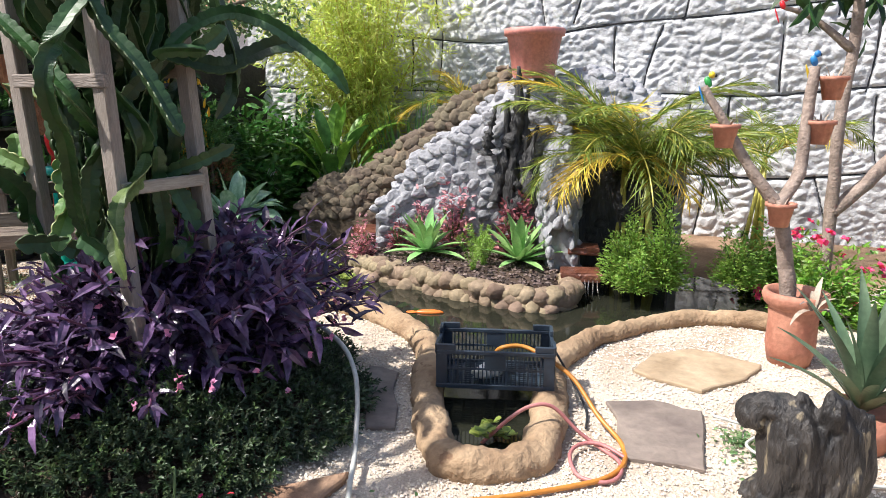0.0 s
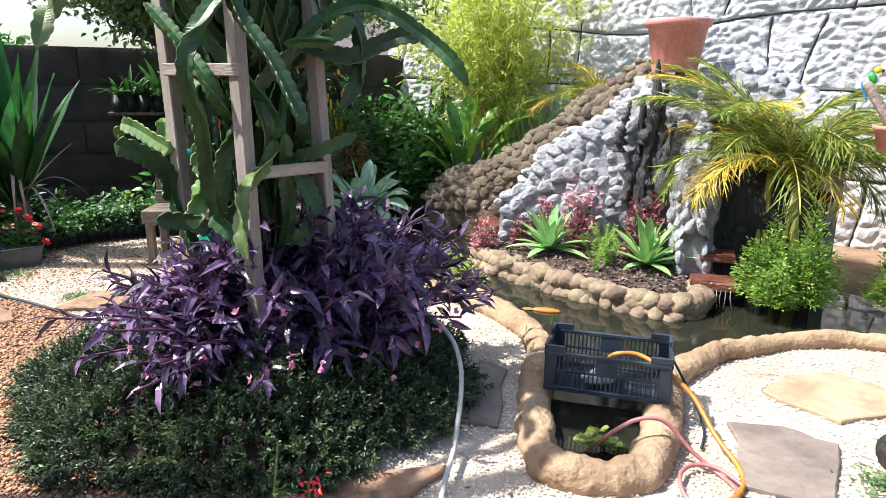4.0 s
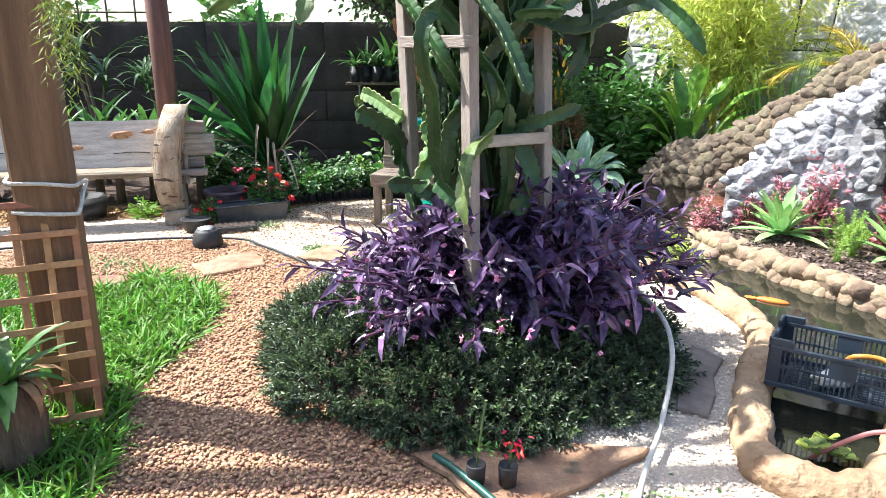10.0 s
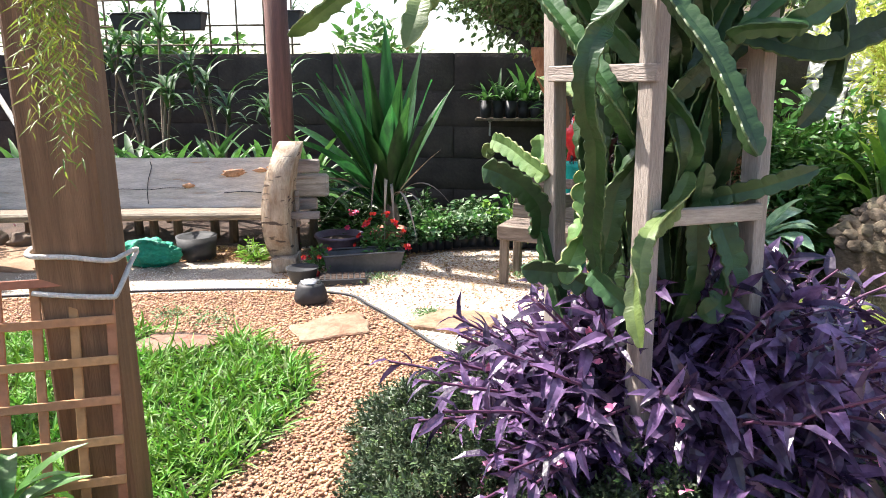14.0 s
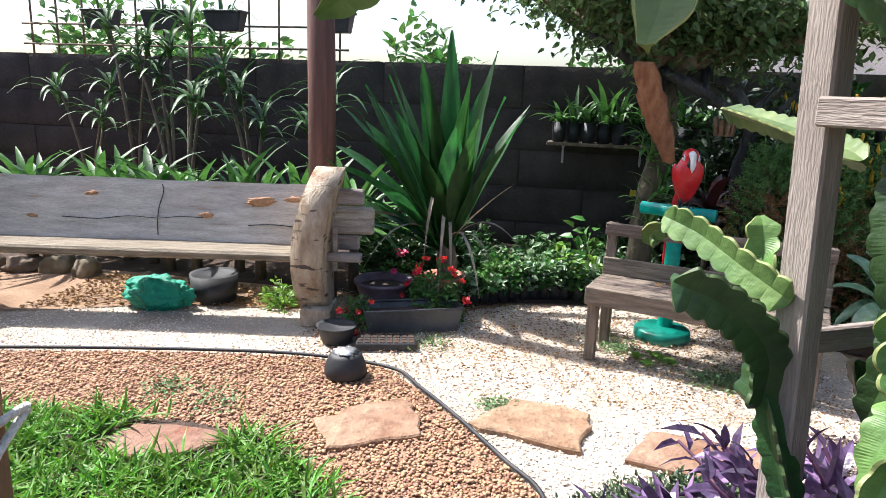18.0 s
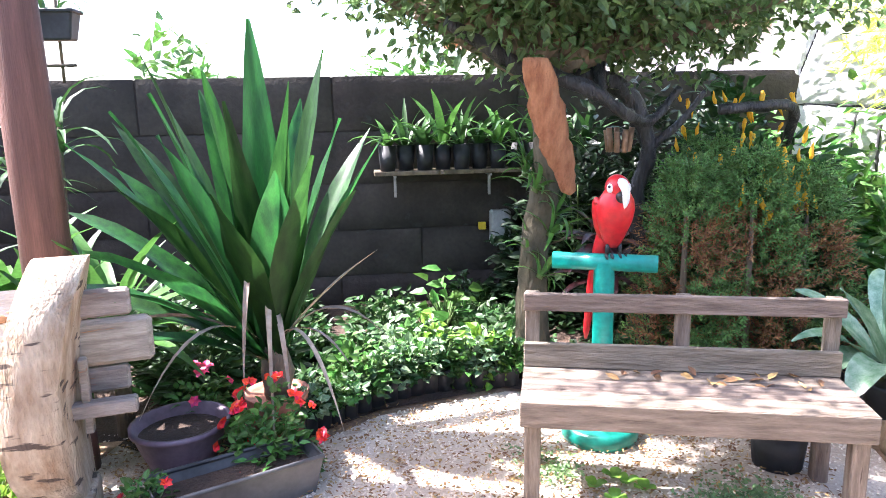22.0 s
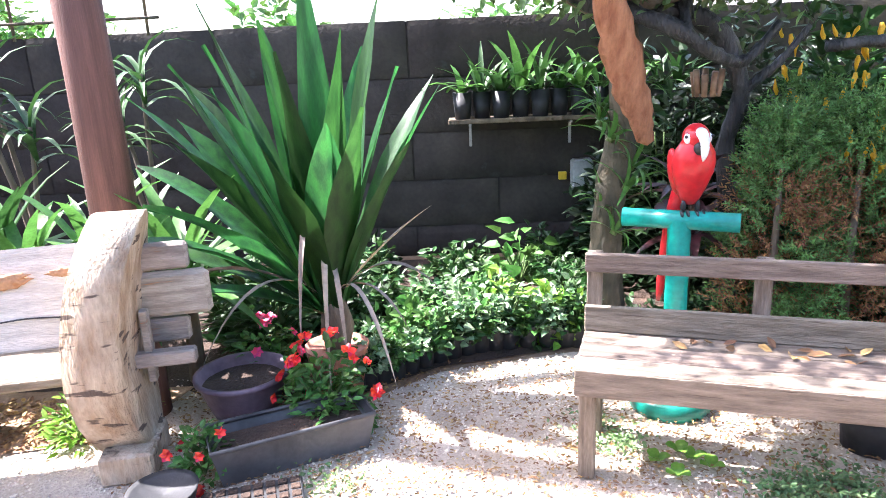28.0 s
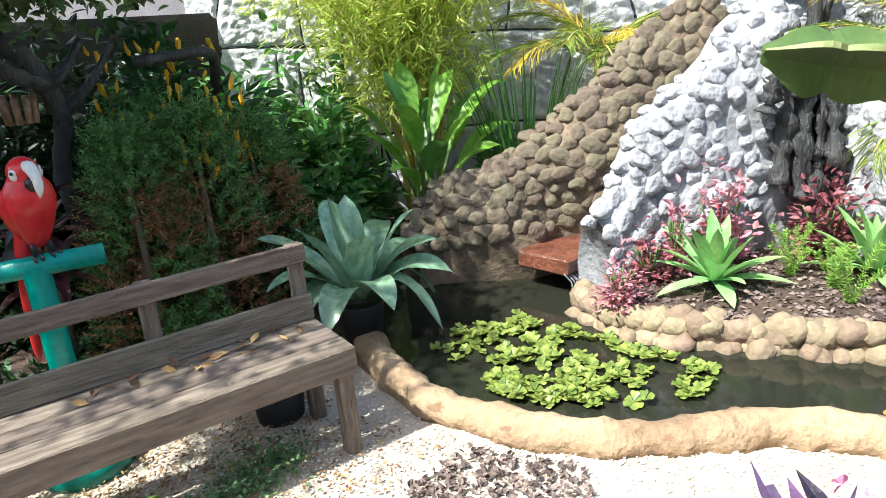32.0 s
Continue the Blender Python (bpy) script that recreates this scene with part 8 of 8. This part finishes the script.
for x, y, z in ((5.212, 0.712, 1.43), (4.709, 0.971, 1.18), (5.143, 0.711, 1.2), (4.869, 0.708, 0.78)):
    p_ = thing("small_clay_pot", (x, y, z), "small terracotta pot fixed to a bare branch", "plant pot", "pots on the tree")
    part("pot", spm, "oldpot", p_)
    rosette(p_, "dry_leaf", 7, 0.08, 0.012, (1.4, 0.6), 0.8, "dry_leaf", z0=0.09, segs=3)


def bird(loc, rz, body, tail, head):
    bm = bmesh.new()
    ball(bm, (0, 0, 0.06), 0.05, (0.65, 0.65, 1.1), Matrix.Rotation(radians(-25), 4, "X"), 0, 12)
    ball(bm, (0, -0.03, 0.125), 0.032, (0.85, 1, 1), None, 2, 12)
    ball(bm, (0, 0.05, -0.06), 0.05, (0.28, 0.2, 1.9), Matrix.Rotation(radians(-20), 4, "X"), 1, 10)
    ball(bm, (0, -0.065, 0.118), 0.014, (0.6, 1, 1.2), None, 3, 8)
    me = bpy.data.meshes.new("bird_statue")
    bm.to_mesh(me)
    bm.free()
    for k in (body, tail, head, "black"):
        me.materials.append(M[k])
    return solo("bird_statue", me, None, {"parrotred": "small red painted bird figure on a branch", "greenpaint": "small green and yellow bird figure on a branch", "blue": "small blue painted bird figure on a branch"}[body], "statue", "bird figures", at=pose(*loc, 0, 0, rz) @ Matrix.Diagonal((0.56, 0.56, 0.56, 1)))


bird((4.649, 1.059, 1.49), 30, "greenpaint", "blue", "yellowpaint")
bird((5.9, 1.52, 2.0), 20, "parrotred", "parrotred", "parrotred")
bird((5.142, 0.79, 1.6), 70, "blue", "yellowpaint", "blue")
sp_ = bmesh.new()
for sz_, at_, sd in (((0.15, 0.12, 0.36), (-0.02, 0.0, 0.24), 11), ((0.12, 0.12, 0.34), (0.13, 0.04, 0.26), 17), ((0.07, 0.08, 0.09), (-0.19, 0.0, 0.47), 13), ((0.11, 0.08, 0.07), (-0.1, 0.0, 0.52), 15), ((0.05, 0.05, 0.1), (0.1, -0.02, 0.55), 19), ((0.24, 0.2, 0.12), (0.04, 0.02, 0.05), 23)):
    b2 = lump(sz_, sd, 4, 0.28, 1.8)
    me = bpy.data.meshes.new("knot")
    b2.to_mesh(me)
    b2.free()
    me.transform(Matrix.Translation(at_))
    sp_.from_mesh(me)
    bpy.data.meshes.remove(me)
for v_ in sp_.verts:
    r_ = noise.noise(Vector((math.atan2(v_.co.y, v_.co.x) * 3.5, v_.co.z * 1.2, 2.0)))
    v_.co.x *= 1 + 0.18 * r_
    v_.co.y *= 1 + 0.18 * r_
    v_.co.z = max(v_.co.z, 0)
stump_ = solo("dark_stump", sp_, "stump", "black gnarled driftwood stump standing on the gravel", "stump", at=pose(3.754, -0.19, -0.02, 0, 0, -62) @ Matrix.Diagonal((0.85, 0.85, 0.76, 1)))
fuse = stump_.modifiers.new("fuse", "REMESH")
fuse.mode, fuse.voxel_size, fuse.use_smooth_shade = "VOXEL", 0.012, True
ag = thing("green_agave", (4.42, -0.05, 0), "grey-green agave in a brown pot", "agave")
part("pot", mesh_of("pot", *turned([(0, 0), (0.11, 0), (0.14, 0.17), (0.125, 0.16), (0, 0.14)], 20), "oldpot", True), "oldpot", ag)
rosette(ag, "dark_agave", 24, 0.46, 0.066, (1.5, 0.7), 0.5, z0=0.16, fold=0.2, segs=6)
for x, y in ((5.9, 1.0), (6.3, 0.6), (6.2, 1.5), (5.7, 0.1), (6.6, 0.0)):
    shrub("vinca_plant", (x, y, 0), 0.38, 0.58, 1900, 0.05, 0.026, "bright_leaf", "bright green vinca with magenta flowers", "plant", "flowering plants", shell=0.3, flowers=("magenta", 14, 0.036))
# potted plants at the left edge
lp_ = thing("leafy_potted_plant", (-2.95, 3.5, 0), "leafy plant in a terracotta bowl beside the lawn", "potted plant")
part("pot", mesh_of("pot", *turned([(0, 0), (0.1, 0), (0.15, 0.14), (0.14, 0.13), (0, 0.11)], 20), "terracotta", True), "terracotta", lp_)
for k in range(7):
    a = k * 0.9
    q = spline([(0, 0, 0.1), (math.cos(a) * 0.08, math.sin(a) * 0.08, 0.3), (math.cos(a) * 0.2, math.sin(a) * 0.2, 0.42 + 0.05 * (k % 3))], 4)
    stalk = part("stalk", tube_mesh("stalk", q, 0.008, "stem", 6), "stem", lp_)
    lf = mesh_of("leaf", *blade(0.2, 0.1, 0.6, 0.5, 5, 0.1), "pale_leaf" if k % 2 else "mid_leaf", True)
    for i in range(9):
        part("leaf", lf, "pale_leaf", stalk, at=Matrix.Translation(q[4 + i // 2 if i < 8 else 8]) @ pose(0, 0, 0, 0, random.uniform(-30, 20), i * 137.5))
bs = lump((0.2, 0.17, 0.35), 21, 4, 0.4, 2.5)
bmesh.ops.translate(bs, vec=(0, 0, 0.25), verts=bs.verts)
solo("brown_stump", bs, "brownstump", "dark brown weathered stump on the lawn", "stump", at=pose(-1.12, 1.3, -0.05))
shrub("purple_shrub", (-3.9, 4.7, 0), 0.5, 0.95, 900, 0.06, 0.03, "redplant", "dark red-purple shrub beyond the log bench", "shrub", flowers=("pink", 30, 0.02))
fb = bmesh.new()
ball(fb, (0, 0.12, 0.32), 0.13, (0.7, 1.2, 0.75), None, 0, 14)
for k in range(9):
    a = k / 8
    ball(fb, (0, -0.02 - 0.07 * math.sin(a * 3.1), 0.36 + 0.26 * a), 0.024, (1, 1, 1.3), None, 0, 8)
ball(fb, (0, -0.05, 0.64), 0.036, (0.8, 1.2, 0.9), None, 0, 12)
ball(fb, (0, -0.1, 0.615), 0.022, (0.6, 1.6, 0.8), Matrix.Rotation(radians(35), 4, "X"), 1, 10)
for sx in (-0.03, 0.03):
    ball(fb, (sx, 0.12, 0.13), 0.012, (0.7, 0.7, 11), None, 1, 8)
me = bpy.data.meshes.new("flamingo_statue")
fb.to_mesh(me)
fb.free()
me.materials.append(M["white"]), me.materials.append(M["terracotta"])
solo("flamingo_statue", me, None, "pale flamingo figure standing among the plants", "statue", at=pose(3.62, 5.75, 0, 0, 0, 60))
# hanging fern, cable and rack
hf = thing("hanging_asparagus_fern", (0.5, 0.68, 2.05), "feathery yellow-green asparagus fern hanging beside the post", "plant")
n_ = 34
tipz = np.stack([np.random.normal(0.03, 0.04, n_), np.random.normal(0, 0.04, n_), -np.random.uniform(0.25, 0.78, n_)], 1)
part("foliage", sprigs(np.random.normal(0, 0.03, (n_, 3)), tipz, 60, 0.04, 0.004, "palm", start=0.02, open_=2.0), "palm", hf)
part("basket", mesh_of("basket", *turned([(0, 0), (0.1, 0), (0.14, 0.14), (0.13, 0.13), (0, 0.12)], 16), "blackplastic", True), "blackplastic", hf)
part("wire", tube_mesh("wire", [(0, 0, 0.1), (-0.05, 0.59, 0.87)], 0.003, "steel", 5), "steel", hf)
solo("pale_cable", tube_mesh("pale_cable", spline([(-1.15, 2.0, 2.8), (-0.415, 1.47, 1.72), (0.0, 1.2, 1.33)], 6), 0.008, "rope", 6), "rope", "pale cord slanting down to the timber post", "cord")
rk = thing("wall_rack", (-3.0, 7.38, 1.8), "dark bar rack on the wall top with black planters", "rack")
for k in range(12):
    x = -2.3 + k * 0.34
    part("upright_bar", tube_mesh("upright_bar", [(x, 0, -0.02), (x + 0.02, -0.02, 0.95)], 0.012, "bark", 6), "bark", rk)
for z in (0.1, 0.32, 0.62, 0.92):
    part("cross_bar", tube_mesh("cross_bar", [(-2.4, -0.03, z), (1.55, -0.03, z)], 0.011, "bark", 6), "bark", rk)
for x, w in ((-4.25, 0.38), (-3.5, 0.46), (-2.77, 0.42), (-1.55, 0.36)):
    bm = box(w, 0.17, 0.19, (0, 0, 0), 0.012)
    for v_ in bm.verts:
        if v_.co.z < 0.08:
            v_.co.x *= 0.84
            v_.co.y *= 0.75
    hp = thing("hanging_planter", (x, 7.24, 2.06), "black plastic planter hung on the wall rack", "planter", "planters on the rack")
    part("tub", bm, "blackplastic", hp)
    part("rim", box(w + 0.03, 0.2, 0.025, (0, 0, 0.18), 0.006), "blackplastic", hp)
    rosette(hp, "dark_leaf", 9, 0.3, 0.03, (1.4, 0.2), 1.8, z0=0.2, segs=5, spread=0.08)
# weeds and leaf litter on the gravel
for k, (x, y) in enumerate(((1.9, 4.26), (1.99, 4.3), (2.06, 4.32), (2.1, 4.26), (1.82, 4.24), (1.3, 4.7), (1.35, 4.6), (1.95, 4.22), (0.2, 4.35), (0.75, 3.6), (-0.9, 3.3), (-0.6, 3.25), (2.28, 0.42), (2.4, 0.45), (3.95, 0.05), (4.0, 0.2))):
    n_, r_ = 150, 0.05 + 0.02 * (k % 3)
    q = np.c_[np.random.normal(0, r_, n_), np.random.normal(0, r_, n_), np.random.uniform(0, 0.025, n_)]
    solo("weed_tuft", leaves("weed_tuft", q, unit(n_) * (1, 1, 0.4) + (0, 0, 0.35), 0.024, 0.014, "weed"), "weed", "small green weeds growing through the gravel", "weed", "weeds", "stuff", at=pose(x, y, 0))
for x, y in ((1.56, 4.53), (1.65, 4.42), (1.51, 4.37), (1.46, 4.47), (1.6, 4.48)):
    w_ = thing("round_leaf_weed", (x, y, 0), "low weed with a few round bright leaves in the gravel", "weed", "weeds")
    for j in range(3):
        part("leaf", mesh_of("leaf", *strap((0, 0, 0.005), (0.05 * math.cos(j * 2.1 + x * 30), 0.05 * math.sin(j * 2.1 + x * 30), 0.03), 0.05, 0.02, lambda t: math.sin(math.pi * min(1, 0.06 + 0.94 * t)) ** 0.6, 0.05, 5), "bright_leaf", True), "bright_leaf", w_)
pts_ = fill([(2.2, 3.75), (2.55, 3.7), (2.68, 3.3), (2.45, 3.1), (2.2, 3.3)], 520)
solo("leaf_litter", leaves("leaf_litter", np.c_[pts_, np.full(len(pts_), 0.012)], unit(len(pts_)) * (1, 1, 0.2), 0.03, 0.02, "mulch", 0.3, -0.1), "mulch", "patch of brown fallen leaves by the pond rim", "leaves", kind="stuff")
n_ = 7500
pts_ = np.stack([np.random.uniform(-0.6, 2.5, n_), np.random.beta(2.2, 1.6, n_) * 1.9 + 3.5], 1)
earth = fill([(-2.6, 4.1), (-1.75, 4.5), (-0.75, 4.72), (-0.62, 5.1), (-2.6, 5.05)], 2600)
solo("bench_litter", leaves("bench_litter", np.c_[earth, np.full(len(earth), 0.012)], unit(len(earth)) * (1, 1, 0.2), np.random.uniform(0.015, 0.045, len(earth)), np.random.uniform(0.008, 0.02, len(earth)), "litter", 0.3, -0.1), "litter", "dry leaves strewn on the bare earth under the log bench", "leaves", kind="stuff")
solo("dry_litter", leaves("dry_litter", np.c_[pts_, np.full(n_, 0.012)], unit(n_) * (1, 1, 0.15), np.random.uniform(0.012, 0.03, n_), np.random.uniform(0.006, 0.013, n_), "litter", 0.3, -0.1), "litter", "scattered dry leaves on the gravel", "leaves", kind="stuff")
for k, (x, y, fl_) in enumerate(((1.76, 0.61, False), (1.87, 0.6, True))):
    p_ = thing("seedling_bag", (x, y, 0.035), "black bag with a red-flowered seedling" if fl_ else "black bag with a spindly seedling", "seedling")
    part("bag", bag, "blackplastic", p_, at=Matrix.Diagonal((0.62, 0.62, 0.6, 1)))
    part("stalk", tube_mesh("stalk", [(0, 0, 0.05), (0.01, 0, 0.15), (0.03, 0.02, 0.3 if not fl_ else 0.17)], 0.004, "stem", 5), "stem", p_)
    part("blossom" if fl_ else "foliage", leaves("top", np.random.normal((0.02, 0, 0.15), 0.02, (24, 3)), unit(24), 0.026, 0.012, "red" if fl_ else "mid_leaf"), None, p_)

# ---------- loose stones and grass ----------
p = fill([(0.2, -1.2), (1.5, -1.2), (2.0, 0.2), (1.45, 0.9), (1.2, 1.5), (1.1, 2.3), (1.03, 2.86), (0.6, 3.38), (0.1, 3.87), (-0.45, 3.9), (-1.25, 3.72), (-2.6, 3.3), (-2.6, 2.6), (-1.25, 2.92), (-0.95, 2.98), (-0.58, 3.02), (-0.17, 2.98), (0.15, 2.74), (0.33, 2.5), (0.38, 2.0), (0.3, 1.4), (0.4, 0.5)], 36000)
solo("brown_pebbles", stones_mesh("brown_pebbles", np.c_[p, np.random.uniform(0.0, 0.012, len(p))], np.random.uniform(0.006, 0.0118, len(p)), "pebble", 0.6, 1), "pebble", "rounded reddish brown pebbles of the path", "pebbles", kind="stuff")
p = fill(WHITE, 110000)
p = p[(p[:, 0] > -2.6) & (p[:, 0] < 5.6) & (p[:, 1] > -0.9)]
p = p[~inside([(-4.5, 3.9), (-2.6, 4.05), (-1.75, 4.5), (-0.75, 4.72), (-0.62, 5.2), (-4.5, 5.1)], p)]
patch = np.sin(p[:, 0] * 3.1 + 2 * np.sin(p[:, 1] * 2.3)) * np.sin(p[:, 1] * 3.7 + 1.5 * np.sin(p[:, 0] * 1.9))
p = p[(p[:, 1] < 3.6) | (np.random.rand(len(p)) < np.where(p[:, 1] > 4.2, 0.42, 0.62) + 0.35 * patch)]
solo("white_stones", stones_mesh("white_stones", np.c_[p, np.random.uniform(-0.004, 0.004, len(p))], np.random.uniform(0.004, 0.0095, len(p)), "gravel", 0.7, 0), "gravel", "small white crushed stones of the yard", "gravel", kind="stuff")
p = fill(LAWN, 60000)
p = p[(p[:, 0] > -3.0) & (p[:, 1] > -0.6)]
p = p[~inside([(-0.86, 2.68), (-0.84, 2.95), (-0.6, 3.05), (-0.3, 3.0), (-0.34, 2.74), (-0.6, 2.66)], p)][:34000]
n_ = len(p)
tuft = 0.5 + 0.5 * np.sin(p[:, 0] * 9) * np.sin(p[:, 1] * 8)
solo("lawn_grass", leaves("lawn_grass", np.c_[p, np.full(n_, 0.0)], unit(n_) * (1, 1, 0.5) + (0, 0, 0.8), np.random.uniform(0.08, 0.15, n_) * (0.8 + 0.5 * tuft), np.random.uniform(0.01, 0.017, n_), "grass", 0.15, 0.35), "grass", "thick bright green lawn of broad-bladed grass", "grass", kind="stuff")
